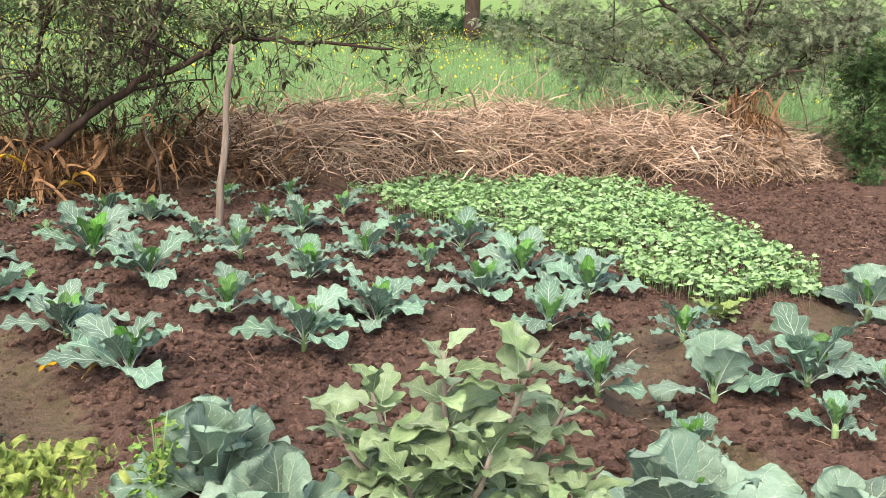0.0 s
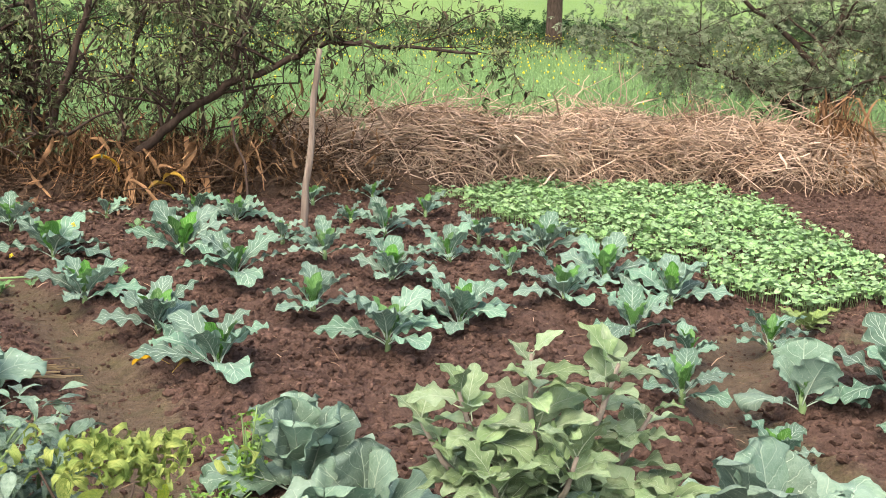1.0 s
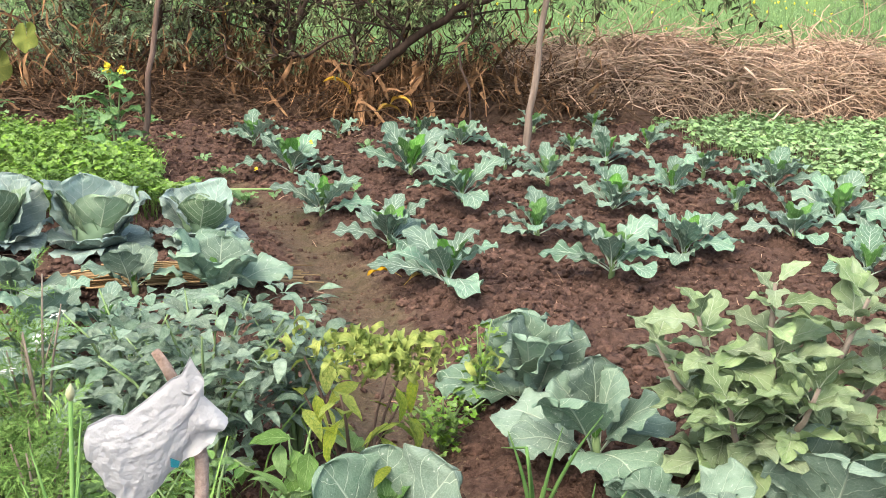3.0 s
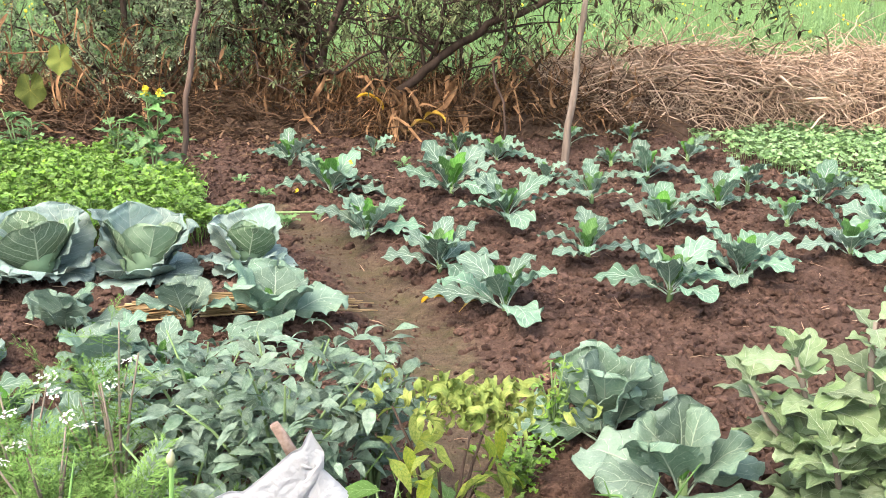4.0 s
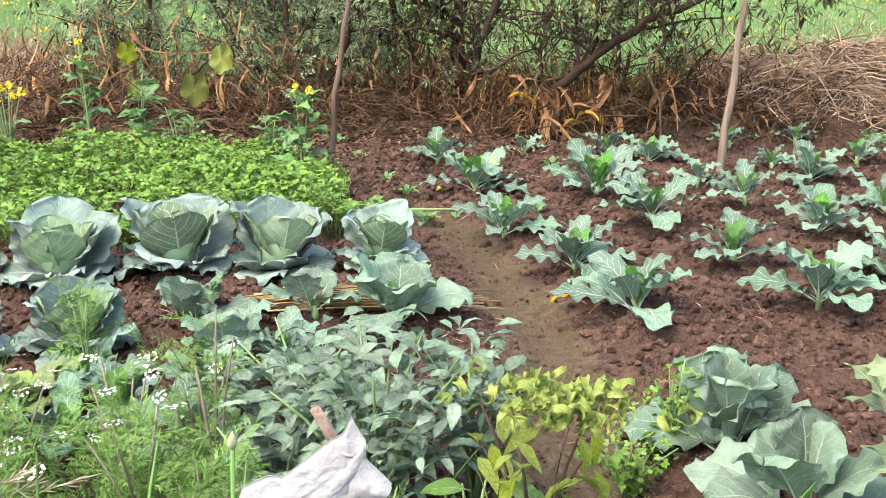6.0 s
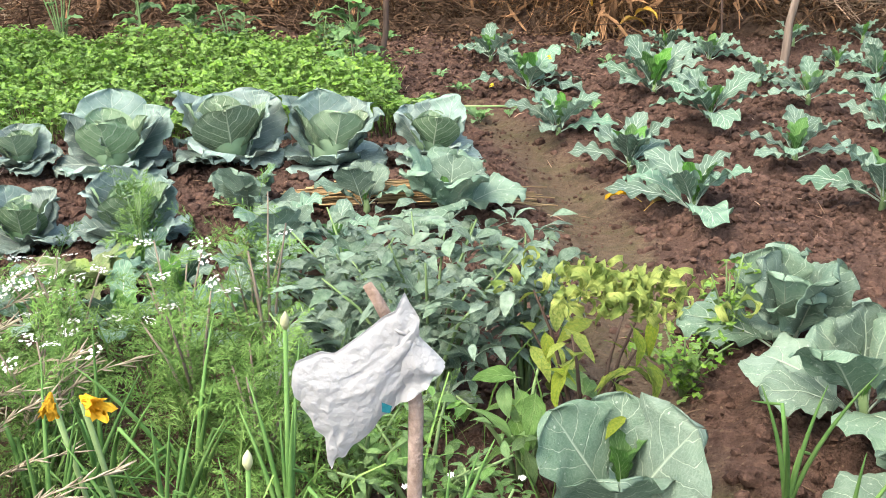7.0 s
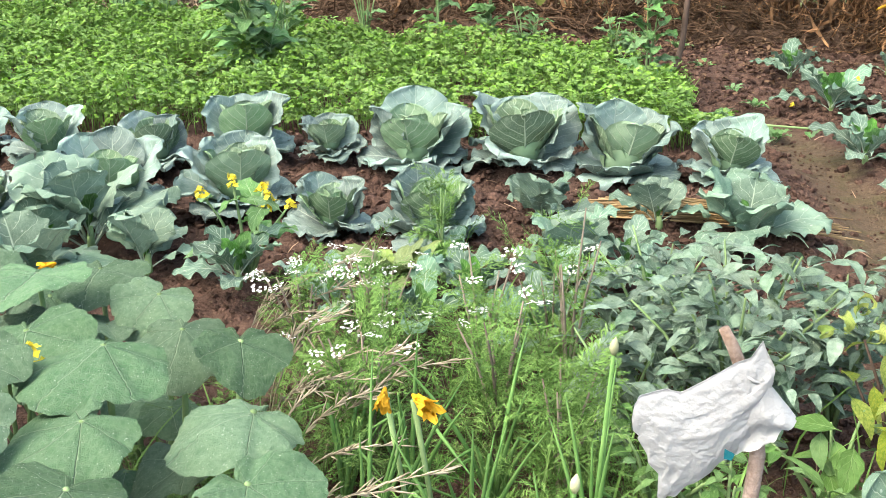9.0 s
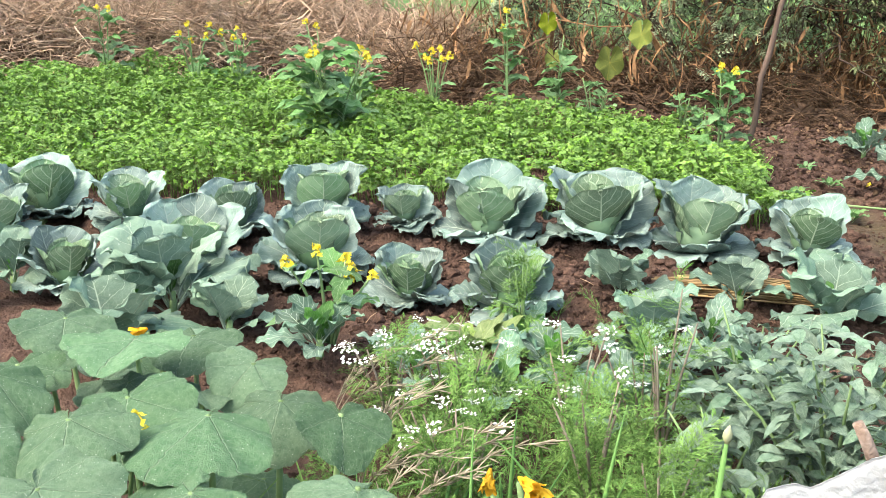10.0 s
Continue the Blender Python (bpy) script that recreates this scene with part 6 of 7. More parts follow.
def squash_plant():
    """Big leaves on stalks over the corner of the garden."""
    rnd = random.Random(700)
    ob = thing("squash_plant", -2.3, 1.05, 0, "sprawling squash plant with large white-flecked leaves", "squash")
    spots = [(-2.06, 1.10, 0.52, 0.26), (-1.74, 1.22, 0.50, 0.26), (-1.56, 1.08, 0.49, 0.23), (-1.86, 0.95, 0.53, 0.26), (-2.38, 1.08, 0.50, 0.25), (-2.16, 1.33, 0.49, 0.23), (-2.67, 1.24, 0.47, 0.25), (-1.98, 1.36, 0.46, 0.22),
             (-2.45, 1.44, 0.42, 0.21), (-2.75, 1.44, 0.40, 0.24), (-2.20, 0.88, 0.55, 0.25), (-2.52, 0.85, 0.52, 0.25), (-2.82, 1.00, 0.46, 0.25), (-2.00, 0.74, 0.55, 0.25), (-1.70, 0.84, 0.48, 0.20), (-2.32, 0.64, 0.55, 0.26),
             (-3.06, 1.22, 0.42, 0.25), (-3.02, 0.86, 0.45, 0.25), (-2.66, 0.62, 0.52, 0.25)]
    for _ in range(26):
        spots.append((rnd.uniform(-3.1, -1.85), rnd.uniform(0.6, 1.45), rnd.uniform(0.22, 0.40), rnd.uniform(0.13, 0.2)))
    for x, y, z, r in spots:
        k = rnd.uniform(0.8, 1.1)
        z, r = z + rnd.uniform(-0.03, 0.03), r / 1.95
        lx, ly = x + 2.3, y - 1.05
        stalk = stem_of("leaf_stalk", ob, [(lx * 0.8 + 0.1, ly * 0.8 + 0.06, -0.05), (lx * 0.92 + 0.02, ly * 0.92, z * 0.5), (lx, ly, z)], [0.010, 0.008, 0.006], STEM, 6)
        away = math.degrees(math.atan2(0.03 - y, -0.36 - x))
        me = LIB["squash"][rnd.randrange(8)]
        piece("leaf_blade", me, stalk, pose(lx, ly, z, 0, 0, away + rnd.uniform(-60, 60)) @ pose(0, 0, 0, rnd.uniform(-16, 16), rnd.uniform(-8, 24), 0) @ Matrix.Diagonal((r * 1.3 * k, r * 1.3 * k, r * 1.3, 1)))
    return ob


squash_plant()


def petals(parent, x, y, z, r, mat, n=5, tilt=35, name="flower", label=""):
    rng = np.random.RandomState(int(abs(x * 1000 + y * 100)) + 1)
    parts = []
    for k in range(n):
        v, t, u = blade(rng, r * rng.uniform(0.8, 1.2), r * 1.05, 0.02, (70 - tilt, -10 - 2 * tilt), 0.3, 0.45, 2.5, 0.12, 4, 0.8, 0.6, rng.normal(0, 0.4), 0.01, 12, 7)
        a = k * 6.283 / n
        parts.append((np.stack([v[:, 0] * math.cos(a) - v[:, 1] * math.sin(a), v[:, 0] * math.sin(a) + v[:, 1] * math.cos(a), v[:, 2]], -1) + (x, y, z), t, u))
    v, t, u = join(parts)
    return piece(name, mesh_of(name, v, t, [mat], u), parent, None, label)


def squash_flower(x, y, z, r):
    ob = thing("squash_flower", x, y, gz(x, y), "drooping orange-yellow squash flower on its stalk", "flower", "squash flowers")
    stem_of("stalk", ob, [(0.05, 0.05, -0.05), (0.02, 0.02, z * 0.6), (0, 0, z)], [0.006, 0.005, 0.006], STEM, 6)
    rng = np.random.RandomState(int(r * 1000) + 3)
    k, n = 9, 30
    u, a = np.meshgrid(np.linspace(0, 1, k), np.linspace(0, 2 * np.pi, n), indexing="ij")
    lobe = np.abs(np.cos(2.5 * a + 0.4)) ** 0.7
    wide = 0.16 + 0.5 * u ** 0.8 + 0.25 * u ** 3 * lobe + 0.10 * u * np.sin(7 * a + 5 * u) + 0.06 * u * np.sin(13 * a)
    long = 1.9 * u * (0.62 + 0.38 * lobe * u + 0.3 * (1 - u))
    p = np.stack([wide * np.cos(a) * 0.9, wide * np.sin(a) * 0.6, -long], -1).reshape(-1, 3) * r
    p = p + rng.normal(0, 0.07 * r, p.shape) * (p[:, 2:] < -0.5 * r)
    lean = turns(1, np.zeros((1, 3)), np.array([rng.uniform(-2.2, -0.6)]), np.array([-0.9]), np.array([rng.normal(0, 0.5)]))[0]
    v, t, u = p @ lean[:3, :3].T + (0, 0, z + 0.01), grid_tris(k, n), np.full((k * n, 2), 0.5)
    piece("flower", mesh_of("flower", v, t, [ORANGE], u), ob)


squash_flower(-1.545, 1.44, 0.50, 0.036)
squash_flower(-1.60, 1.42, 0.49, 0.026)
squash_flower(-1.95, 0.76, 0.46, 0.06)
squash_flower(-3.05, 1.45, 0.36, 0.03)


def blossom_geo(rng):
    """A loose head of small yellow four-petalled flowers."""
    parts = []
    for k in range(20):
        a, r = rng.uniform(0, 6.28), 0.30 * math.sqrt(rng.rand())
        v, t, u = disc_leaf(rng, 0.15, 0.3, 4, 0.25, 0.1, 1, 9, 0.1)
        v = (turns(1, np.zeros((1, 3)), np.array([a]), np.array([rng.uniform(0.2, 1.5)]), np.array([rng.normal(0, 0.5)]))[0, :3, :3] @ v.T).T
        h = rng.uniform(-0.45, 0.25)
        r = r * (1.2 if h < 0 else 0.7)
        parts.append((v + (r * math.cos(a), r * math.sin(a), h), t, u))
    return join(parts)


BLOSSOM = [mesh_of("blossom", v, t, [YELLOW], u) for v, t, u in [blossom_geo(np.random.RandomState(720 + k)) for k in range(3)]]


def mustard(x, y, tall, seed, leaves=9, heads=3, size=0.16, wide=0.18, label="flowering mustard plant with yellow blossom heads"):
    rnd = random.Random(seed)
    ob = thing("mustard_plant", x, y, gz(x, y), label, "mustard plant", "mustard plants")
    for k in range(max(heads, 2)):
        a, r = rnd.uniform(0, 6.283), wide * rnd.uniform(0.2, 0.9)
        h = tall * rnd.uniform(0.75, 1.05)
        tip = (r * math.cos(a), r * math.sin(a), h)
        stalk = stem_of("stem", ob, [(0, 0, -0.03), (tip[0] * 0.25, tip[1] * 0.25, h * 0.35), (tip[0] * 0.6, tip[1] * 0.6, h * 0.7), tip], [0.008, 0.007, 0.005, 0.003], STEM, 6)
        if k < heads:
            s = rnd.uniform(0.055, 0.085)
            piece("blossom", BLOSSOM[k % 3], stalk, pose(*tip, rnd.uniform(-20, 20), rnd.uniform(-20, 20), rnd.uniform(0, 360)) @ Matrix.Diagonal((s, s, s, 1)), "yellow blossom head")
        for j in range(max(1, leaves // max(heads, 2))):
            f = rnd.uniform(0.12, 0.95)
            s = size * rnd.uniform(0.9, 1.5) * (1.15 - 0.4 * f)
            me = LIB["must"][rnd.randrange(5)]
            piece("leaf", me, stalk, pose(tip[0] * f, tip[1] * f, h * f, 0, 0, rnd.uniform(0, 360)) @ pose(0, 0, 0, rnd.uniform(-20, 20), rnd.uniform(-15, 20), 0) @ Matrix.Diagonal((s, s, s, 1)))
    return ob


for k, (px, py, h, n, hd, s, w) in enumerate([(-9.64, 4.35, 0.75, 24, 2, 0.22, 0.22), (-8.65, 4.70, 0.62, 24, 5, 0.2, 0.3), (-8.30, 4.95, 0.60, 18, 4, 0.2, 0.25), (-6.05, 4.30, 0.85, 48, 6, 0.26, 0.40),
                                             (-6.30, 4.65, 0.75, 24, 3, 0.22, 0.3), (-6.46, 5.60, 0.60, 6, 8, 0.14, 0.2), (-5.90, 5.85, 0.85, 36, 2, 0.17, 0.24), (-5.60, 6.05, 0.7, 26, 0, 0.16, 0.2),
                                             (-3.93, 5.72, 0.78, 34, 2, 0.18, 0.07), (-7.2, 5.2, 0.5, 12, 2, 0.2, 0.3), (-5.35, 6.3, 0.35, 16, 0, 0.14, 0.15), (-4.75, 6.5, 0.32, 18, 0, 0.13, 0.15), (-5.1, 5.9, 0.4, 18, 0, 0.13, 0.14), (-4.45, 6.35, 0.28, 16, 0, 0.13, 0.15)]):
    mustard(px, py, h, 740 + k, n, hd, s, w, "flowering mustard plant with yellow blossom heads" if hd else "leafy green mustard plant without blossom")
mustard(-3.20, 2.20, 0.36, 760, 10, 5, 0.16, 0.2, "small cress-like mustard with yellow flowers and pods")
mustard(-2.20, 0.95, 0.62, 761, 4, 3, 0.08, 0.08, "small mustard shoot with yellow flowers between squash leaves")


def rosette(x, y, wide, kind, seed, n, label, category, name):
    rnd = random.Random(seed)
    ob = thing(name, x, y, gz(x, y), label, category)
    for k in range(n):
        leaf_on(ob, kind, rnd, 0.01 + 0.003 * k, k * 137.5 + rnd.uniform(-15, 15), rnd.uniform(-8, 25), wide / 2 * rnd.uniform(0.8, 1.15), 0.01, rnd.uniform(-15, 15))
    return ob


rosette(-2.74, 2.46, 0.44, "rad", 770, 14, "yellow-green turnip rosette with toothed leaves", "turnip", "turnip_plant")
rosette(1.40, 5.45, 0.34, "rad", 771, 11, "pale green young eggplant beside the seedling bed", "young eggplant", "young_eggplant")
rosette(-3.25, 5.40, 0.30, "must", 772, 9, "low green creeping weed beside the furrow", "weed", "creeping_weed")
rosette(-2.95, 5.55, 0.26, "must", 773, 8, "low green creeping weed at the furrow end", "weed", "creeping_weed")


def creeping_vine():
    ob = thing("creeping_vine", -3.0, 5.4, gz(-3.0, 5.4), "pale green vine lying across the furrow", "vine")
    pts = [(-0.75, -0.05, 0.12), (-0.4, -0.12, 0.10), (0, -0.12, 0.09), (0.35, -0.05, 0.11), (0.6, 0.12, 0.10), (0.7, 0.3, 0.06)]
    stem_of("vine_stem", ob, pts, [0.006, 0.007, 0.007, 0.006, 0.005, 0.004], STEM, 6)
    rnd = random.Random(5)
    for k in range(12):
        p = pts[k % 6]
        leaf_on(ob, "must", rnd, 0.05, rnd.uniform(0, 360), rnd.uniform(0, 25), rnd.uniform(0.07, 0.12)).location += Vector((p[0], p[1], 0))
    s = 0.035
    piece("blossom", BLOSSOM[0], ob, pose(0.05, 0.32, 0.13) @ Matrix.Diagonal((s, s, s, 1)), "yellow flower")
    piece("blossom", BLOSSOM[1], ob, pose(0.22, 0.75, 0.24) @ Matrix.Diagonal((s, s, s, 1)), "yellow flower")


creeping_vine()
for k, (px, py) in enumerate([(-3.62, 6.25), (-3.30, 5.95), (-4.15, 6.75), (-3.05, 6.75), (-2.75, 7.05), (-4.55, 7.05), (-3.75, 7.15)]):
    rosette(px, py, 0.16 + 0.03 * (k % 3), "must", 780 + k, 8, "low green weed in the litter near the hedge", "weed", "creeping_weed")


def gourd_vine():
    """Yellowing gourd leaves that hang in the hedge."""
    rnd = random.Random(8)
    ob = thing("gourd_vine", -5.2, 6.75, gz(-5.2, 6.75), "gourd vine with yellowing leaves hanging in the hedge", "gourd vine")
    stem_of("vine_stem", ob, [(0.1, 0.35, -0.05), (0.05, 0.1, 0.45), (-0.05, -0.08, 0.72), (-0.5, -0.10, 0.68), (-1.1, -0.1, 0.72)], [0.008, 0.007, 0.006, 0.005, 0.004], DRY, 6)
    for x, z, r in ((-0.05, 0.66, 0.11), (-0.34, 0.42, 0.13), (-1.0, 0.68, 0.09), (-0.93, 0.40, 0.08)):
        me = LIB["gourd"][rnd.randrange(3)]
        piece("leaf_blade", me, ob, pose(x, -0.14, z, 0, 0, -70 + rnd.uniform(-25, 25)) @ pose(0, 0, 0, rnd.uniform(-15, 15), 68, 0) @ Matrix.Diagonal((r, r * 0.85, r, 1)))


gourd_vine()


def squash_yellow_leaf(x, y, z, size, turn, tilt):
    rng = np.random.RandomState(int(size * 1000))
    v, t, u = blade(rng, size, size * 0.28, 0.1, (60, -60), 0.5, 0.2, 2, 0.05, 3, 0.8, 0.7, 0.3)
    ob = new("yellow_leaf", mesh_of("yellow_leaf", v, t, [YLEAF], u))
    ob.matrix_basis = pose(x, y, z, 0, tilt, turn)
    tagged(ob, "long bright yellow withering leaf in the litter", "leaf", "yellow leaves under the tree")


YLEAF = leaf_material("withered_yellow_leaf", (0.238, 0.133, 0.028), (0.364, 0.238, 0.049), (0.336, 0.238, 0.070), 6, 0.9, 0.06, 0.6, 0.2)
squash_yellow_leaf(-3.30, 8.12, 0.20, 0.32, 200, -20)
squash_yellow_leaf(-2.95, 8.10, 0.18, 0.26, -20, 10)
squash_yellow_leaf(-3.05, 8.00, 0.10, 0.28, 30, 10)


def straw_bundle():
    rng = np.random.RandomState(90)
    ob = thing("straw_bundle", 0, 0, 0, "small bundle of golden straw lying across the furrow", "straw")
    n = 80
    for k in range(n):
        a = rng.normal(0.60, 0.05)
        L = rng.uniform(0.55, 0.85)
        k0 = rng.uniform(0, 0.28)
        x, y = -2.78 + k0 + rng.normal(0, 0.02), 3.53 + 0.69 * k0 + rng.normal(0, 0.022)
        pts = [(x + L * s * math.cos(a), y + L * s * math.sin(a)) for s in (0, 0.5, 1)]
        z = 0.02 + 0.07 * rng.rand()
        stem_of("straw", ob, [(p[0], p[1], gz(*p) + z + 0.01 * i) for i, p in enumerate(pts)], [0.0038, 0.0036, 0.0026], STRAW_GOLD, 4)


straw_bundle()


def seeding_grass(x, y, seed, lean, n=5):
    rnd = random.Random(seed)
    rng = np.random.RandomState(seed)
    ob = thing("seeding_grass", x, y, gz(x, y), "brownish grass stalks with long ripe seed pods", "grass", "seeding grasses")
    for k in range(n):
        a = lean + rnd.uniform(-0.6, 0.6)
        h, out = rnd.uniform(0.42, 0.6), rnd.uniform(0.15, 0.42)
        pts = [np.array([out * math.cos(a) * u ** 1.7, out * math.sin(a) * u ** 1.7, h * (u - 0.25 * u ** 3)]) for u in np.linspace(0, 1, 7)]
        stem_of("stalk", ob, pts, np.linspace(0.0022, 0.001, 7), SEED, 4)
        geos = []
        for j in range(26):
            f = rnd.uniform(0.5, 1.0) * 6
            i = min(5, int(f))
            p = pts[i] + (pts[i + 1] - pts[i]) * (f - i)
            d = pts[i + 1] - pts[i]
            d = d / np.linalg.norm(d) + rng.normal(0, 0.25, 3)
            geos.append(tube([p, p + d * 0.018, p + d * 0.04], [0.001, 0.0021, 0.0005], 4))
        v, t, u = join(geos)
        piece("seed_head", mesh_of("seed_head", v, t, [SEED], u), ob)


for k, (px, py, a) in enumerate([(-1.95, 1.35, 0.2), (-1.75, 1.15, 0.4), (-2.05, 1.6, 0.5), (-1.60, 1.32, 0.0), (-2.6, 1.75, 0.6), (-2.2, 1.55, 0.3)]):
    seeding_grass(px, py, 800 + k, a)


def grass_tufts():
    """Low weeds that fill the foreground between the plants."""
    rng = np.random.RandomState(95)
    n = 420
    x, y = rng.uniform(-2.3, -0.75, n), rng.uniform(0.9, 2.4, n)
    keep = (to_line(x, y, FURROW) > 0.28) & (x < -0.95 + 0.3 * vnoise(x * 3, y * 3, 77))
    x, y = x[keep], y[keep]
    n = len(x)
    g = [blade(rng, 1, 0.022, 0.0, (rng.uniform(75, 95), rng.uniform(-20, 60)), 0.3, 0.1, 2, 0.02, 3, 0.6, 0.7, 0.3, 0.008, 6, 3) for _ in range(5)]
    m = turns(n, np.stack([x, y, ground_height(x, y)], -1), rng.uniform(0, 6.28, n), rng.normal(0, 0.15, n), None, rng.uniform(0.15, 0.4, n))
    v, t, u = scatter(g, m, rng.randint(0, 5, n))
    tagged(new("weed_grass", mesh_of("weed_grass", v, t, [FEATHER], u)), "green grass and weeds between the onions", "grass", kind="stuff")
    n = 1300
    x, y = rng.uniform(-2.4, -1.25, n), rng.uniform(1.0, 2.3, n)
    keep = to_line(x, y, FURROW) > 0.3
    x, y = x[keep], y[keep]
    n = len(x)
    m = turns(n, np.stack([x, y, ground_height(x, y) + rng.uniform(0.03, 0.2, n)], -1), rng.uniform(0, 6.28, n), rng.uniform(-0.8, 0.3, n), rng.normal(0, 0.4, n), rng.uniform(0.05, 0.12, n))
    v, t, u = scatter(FRONDS, m, rng.randint(0, 4, n))
    tagged(new("weed_fronds", mesh_of("weed_fronds", v, t, [FEATHER], u)), "low feathery green weeds covering the corner", "weeds", kind="stuff")


grass_tufts()


# ---------------------------------------------------------------- bag on a stick
def bag_material():
    m, nt, bsdf = nodes_of("white_plastic")
    co = nt.nodes.new("ShaderNodeTexCoord").outputs["Object"]
    n1, n2 = noise_tex(nt, 16, 5, co), noise_tex(nt, 60, 4, co)
    ridge = val(nt, "ABSOLUTE", val(nt, "SUBTRACT", noise_tex(nt, 22, 4, co), 0.5))
    ridge2 = val(nt, "ABSOLUTE", val(nt, "SUBTRACT", noise_tex(nt, 48, 3, co), 0.5))
    color = mix(nt, ramp(nt, n1, 0.3, 0.7), (0.432, 0.432, 0.443), (0.504, 0.504, 0.511))
    color = mix(nt, ramp(nt, n2, 0.62, 0.74, 0, 0.3), color, (0.331, 0.324, 0.310))
    link(nt, color, bsdf.inputs["Base Color"])
    bsdf.inputs["Roughness"].default_value = 0.5
    bump(nt, val(nt, "ADD", val(nt, "MULTIPLY", ridge, 2.2), val(nt, "ADD", val(nt, "MULTIPLY", ridge2, 1.2), val(nt, "MULTIPLY", n2, 0.3))), bsdf, 0.9, 0.005)
    see_through(nt, bsdf, color, 0.5)
    return m


def bag_on_stick():
    ob = thing("bagged_stick", -0.99, 1.52, gz(-0.99, 1.52), "crumpled white plastic bag tied over a wooden stick", "plastic bag", turn=30.3)
    stem_of("stick", ob, [(0.062, 0.0, -0.12), (0.066, 0.0, 0.2), (0.071, 0.0, 0.42), (0.078, 0.0, 0.60), (0.066, 0.0, 0.69), (0.040, 0.0, 0.745), (0.025, 0.0, 0.778), (0.011, 0.0, 0.803)], [0.0125, 0.013, 0.0122, 0.0118, 0.0105, 0.0098, 0.0092, 0.0078], STICK, 10)
    # sheet from the tied neck to the free edge: columns from the loose side to the stick, rows top to bottom
    left = np.array([(-0.112, 0.640), (-0.094, 0.608), (-0.068, 0.552), (-0.062, 0.498)])
    topl = np.array([(-0.112, 0.640), (-0.110, 0.668), (-0.095, 0.690), (-0.065, 0.698), (-0.037, 0.703), (-0.015, 0.722), (0.012, 0.740), (0.036, 0.760), (0.050, 0.770), (0.064, 0.797)])
    low = np.array([(-0.062, 0.498), (-0.03, 0.528), (0.004, 0.561), (0.035, 0.598), (0.074, 0.640)])
    right = np.array([(0.064, 0.795), (0.088, 0.752), (0.084, 0.722), (0.077, 0.680), (0.074, 0.640)])

    def curve(p, k):
        s = np.linspace(0, 1, len(p))
        return np.stack([np.interp(k, s, p[:, 0]), np.interp(k, s, p[:, 1])], -1)

    n, k = 56, 42
    a, b = np.linspace(0, 1, n), np.linspace(0, 1, k)
    A, B = np.meshgrid(a, b, indexing="ij")
    P = (1 - B)[..., None] * curve(topl, a)[:, None] + B[..., None] * curve(low, a)[:, None] + (1 - A)[..., None] * curve(left, b)[None] + A[..., None] * curve(right, b)[None]
    loose = np.stack([vnoise(A * 9, B * 9, 31) - 0.5, vnoise(A * 9, B * 9, 32) - 0.5], -1) * 0.012 * (1 - 0.5 * A)[..., None]
    c00, c10, c01, c11 = topl[0], topl[-1], low[0], low[-1]
    P = P - ((1 - A) * (1 - B))[..., None] * c00 - (A * (1 - B))[..., None] * c10 - ((1 - A) * B)[..., None] * c01 - (A * B)[..., None] * c11
    P = P + loose
    belly = (np.sin(np.pi * A) * np.sin(np.pi * B)) ** 0.6
    crease = np.abs(vnoise(A * 5 + 2.5 * B, B * 4 - A, 8) - 0.5) + 0.6 * np.abs(vnoise(A * 11 - 3 * B, B * 9, 9) - 0.5) + 0.35 * np.abs(vnoise(A * 24, B * 20 + 4 * A, 10) - 0.5)
    fold = 0.007 * crease + 0.003 * np.sin(16 * B + 6 * A) * A ** 2 + 0.0022 * (vnoise(A * 40, B * 34, 5) - 0.5)
    front = np.stack([P[..., 0], -0.016 - 0.020 * belly + fold * (0.5 + belly), P[..., 1]], -1)
    backs = np.stack([P[..., 0], -0.0145 + 0.026 * belly + fold * 0.6, P[..., 1]], -1)
    g = grid_tris(n, k)
    v = np.concatenate([front.reshape(-1, 3), backs.reshape(-1, 3)])
    t = np.concatenate([g, g[:, ::-1] + n * k])
    ring = [i * k for i in range(n)] + [(n - 1) * k + j for j in range(k)] + [i * k + k - 1 for i in range(n - 1, -1, -1)] + [j for j in range(k - 1, -1, -1)]
    rim = []
    for p, q in zip(ring, ring[1:] + ring[:1]):
        if p != q:
            rim += [(p, q, q + n * k), (p, q + n * k, p + n * k)]
    t = np.concatenate([t, np.array(rim)])
    plastic = bag_material()
    piece("bag", mesh_of("bag", v, t, [plastic], np.zeros((len(v), 2))), ob)
    # gathered flap on the other side of the stick
    tri = np.array([(0.070, 0.742), (0.124, 0.678), (0.092, 0.640), (0.046, 0.612)])
    A, B = np.meshgrid(np.linspace(0, 1, 12), np.linspace(0, 1, 10), indexing="ij")
    up = curve(tri[[0, 1]], np.linspace(0, 1, 12))
    dn = curve(tri[[3, 2]], np.linspace(0, 1, 12))
    P = (1 - B)[..., None] * up[:, None] + B[..., None] * dn[:, None]
    y = -0.024 + 0.007 * np.sin(9 * B + 3 * A) * (0.3 + A) + 0.010 * (vnoise(A * 5, B * 5, 6) - 0.5)
    f = np.stack([P[..., 0], y, P[..., 1]], -1).reshape(-1, 3)
    bk = f + (0, 0.012, 0)
    g = grid_tris(12, 10)
    piece("flap", mesh_of("flap", np.concatenate([f, bk]), np.concatenate([g, g[:, ::-1] + 120]), [plastic], np.zeros((240, 2))), ob)
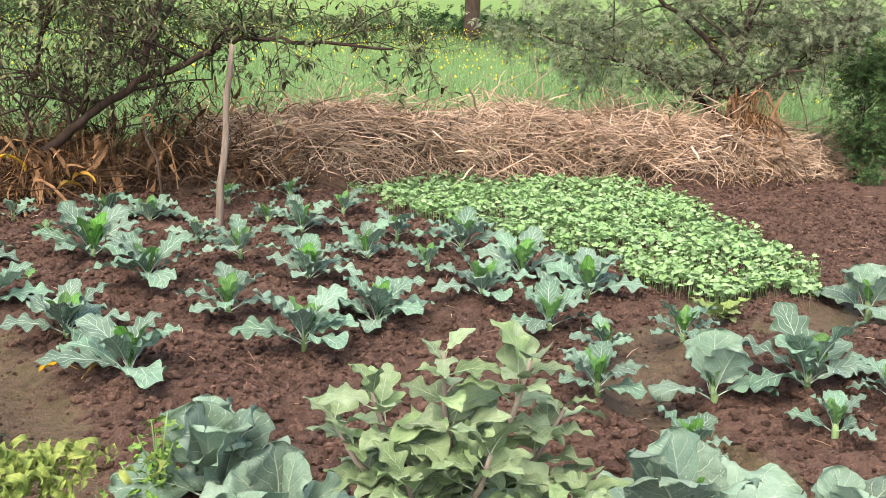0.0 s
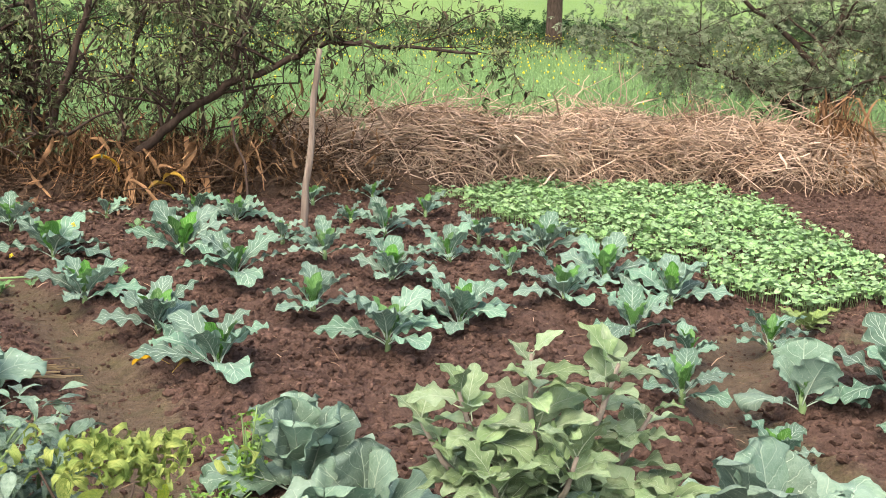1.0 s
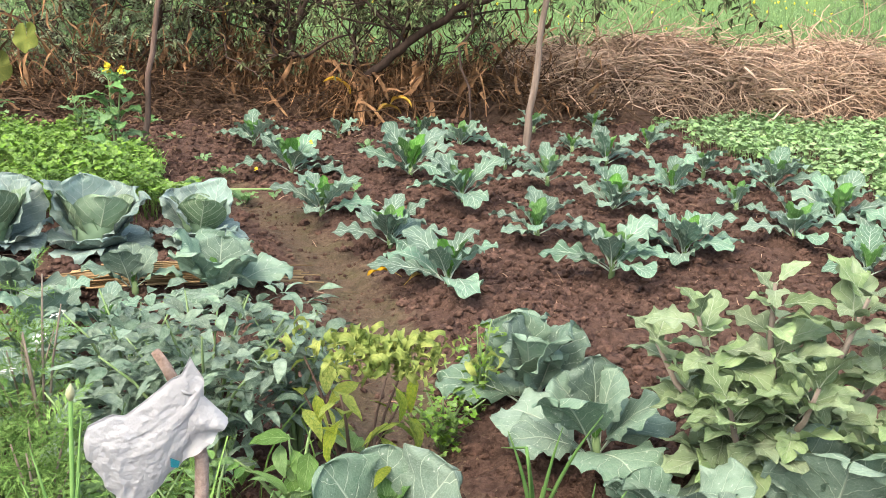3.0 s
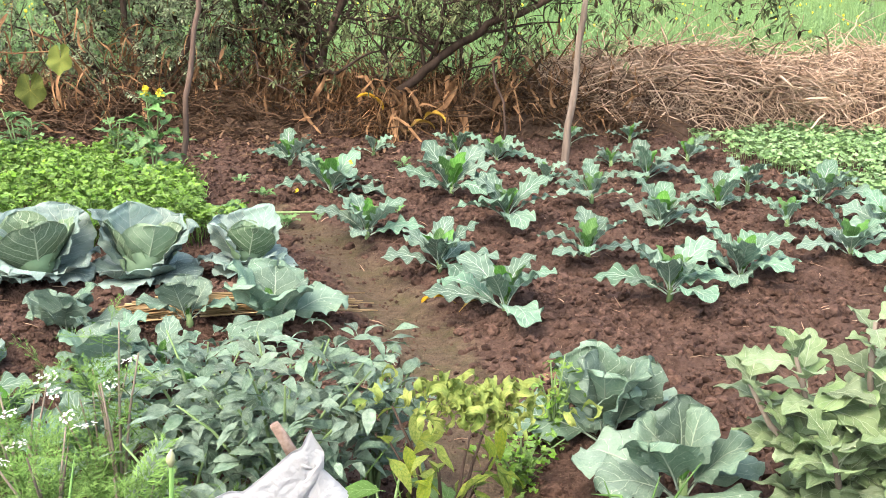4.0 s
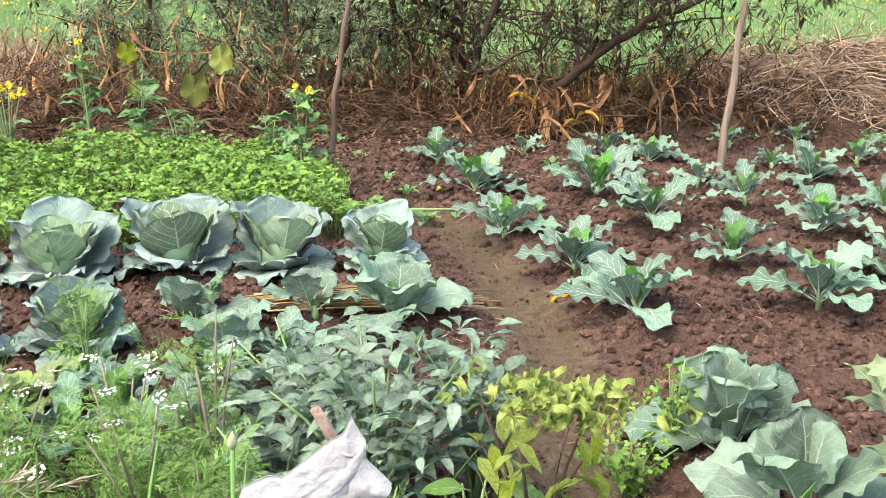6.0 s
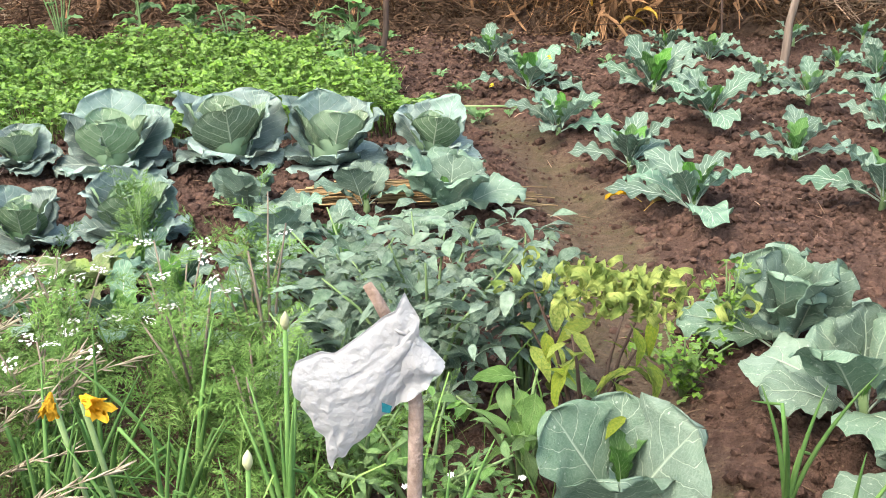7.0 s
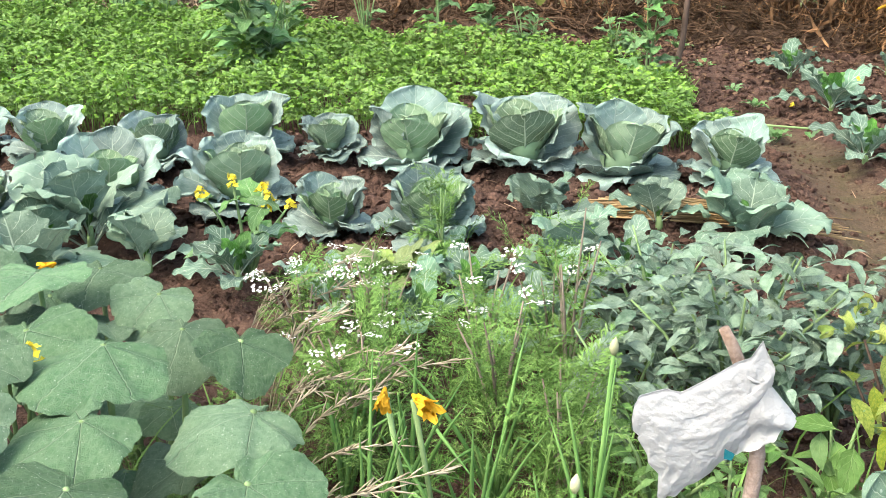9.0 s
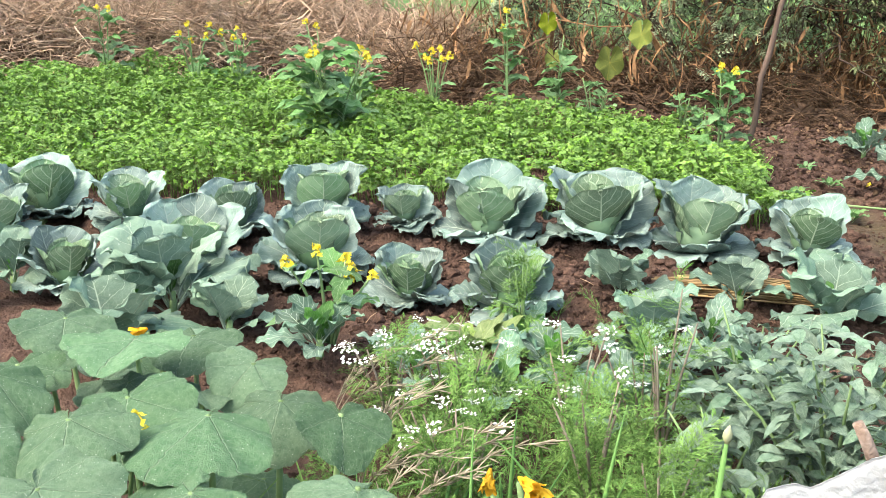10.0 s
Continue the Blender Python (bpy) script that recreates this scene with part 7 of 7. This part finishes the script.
    mark = np.array([(0.028, -0.042, 0.630), (0.043, -0.040, 0.622), (0.040, -0.040, 0.610), (0.028, -0.042, 0.613)])
    teal = plain_material("teal_print", (0.01, 0.10, 0.13), (0.02, 0.15, 0.18), 30, 0.4)
    piece("printed_patch", mesh_of("printed_patch", mark, np.array([(0, 1, 2), (0, 2, 3)]), [teal]), ob, None, "small teal printed patch")
    v, t, u = tube([(0.020 * math.cos(q) + 0.058, 0.022 * math.sin(q), 0.735 + 0.006 * math.sin(2 * q)) for q in np.linspace(0, 6.283, 13)], np.full(13, 0.003), 5)
    piece("tie", mesh_of("tie", v, t, [plastic], u), ob)


bag_on_stick()

flowers_on(gc, 6, 0.4, 0.32, 5)


def flat_stone(x, y, wide, seed):
    """A flat broken lump of baked earth."""
    rng = np.random.RandomState(seed)
    v, t, u = lump_geo(rng, 2)
    v = v * (wide / 2, wide / 3, wide / 9)
    ob = new("stone", mesh_of("stone", v, t, [BAKED], smooth=False))
    ob.matrix_basis = pose(x, y, gz(x, y) + 0.012, rng.uniform(-8, 8), rng.uniform(-8, 8), rng.uniform(0, 180))
    tagged(ob, "flat reddish-brown stone lying on the soil", "stone", "stones on the beds")


BAKED = plain_material("baked_earth", (0.112, 0.063, 0.043), (0.210, 0.126, 0.087), 30, 0.9, 0.6, 0.01)
for k, (px, py, w) in enumerate([(-0.93, 3.68, 0.16), (-0.98, 3.66, 0.10), (-2.62, 4.02, 0.14), (-2.50, 4.10, 0.09), (-1.50, 4.42, 0.07)]):
    flat_stone(px, py, w, 900 + k)


def withered_leaf(x, y, turn, seed):
    rng = np.random.RandomState(seed)
    v, t, u = blade(rng, 0.17, 0.05, 0.2, (35, -40), 0.5, 0.3, 3, 0.1, 3, 1.1, 0.7, 0.5)
    ob = new("withered_leaf", mesh_of("withered_leaf", v, t, [YLEAF], u))
    ob.matrix_basis = pose(x, y, gz(x, y) + 0.012, 0, 0, turn)
    tagged(ob, "small withered yellow leaf fallen beside a cauliflower", "leaf", "fallen yellow leaves")


withered_leaf(-1.53, 4.36, 200, 5)
withered_leaf(-1.50, 4.30, 60, 6)
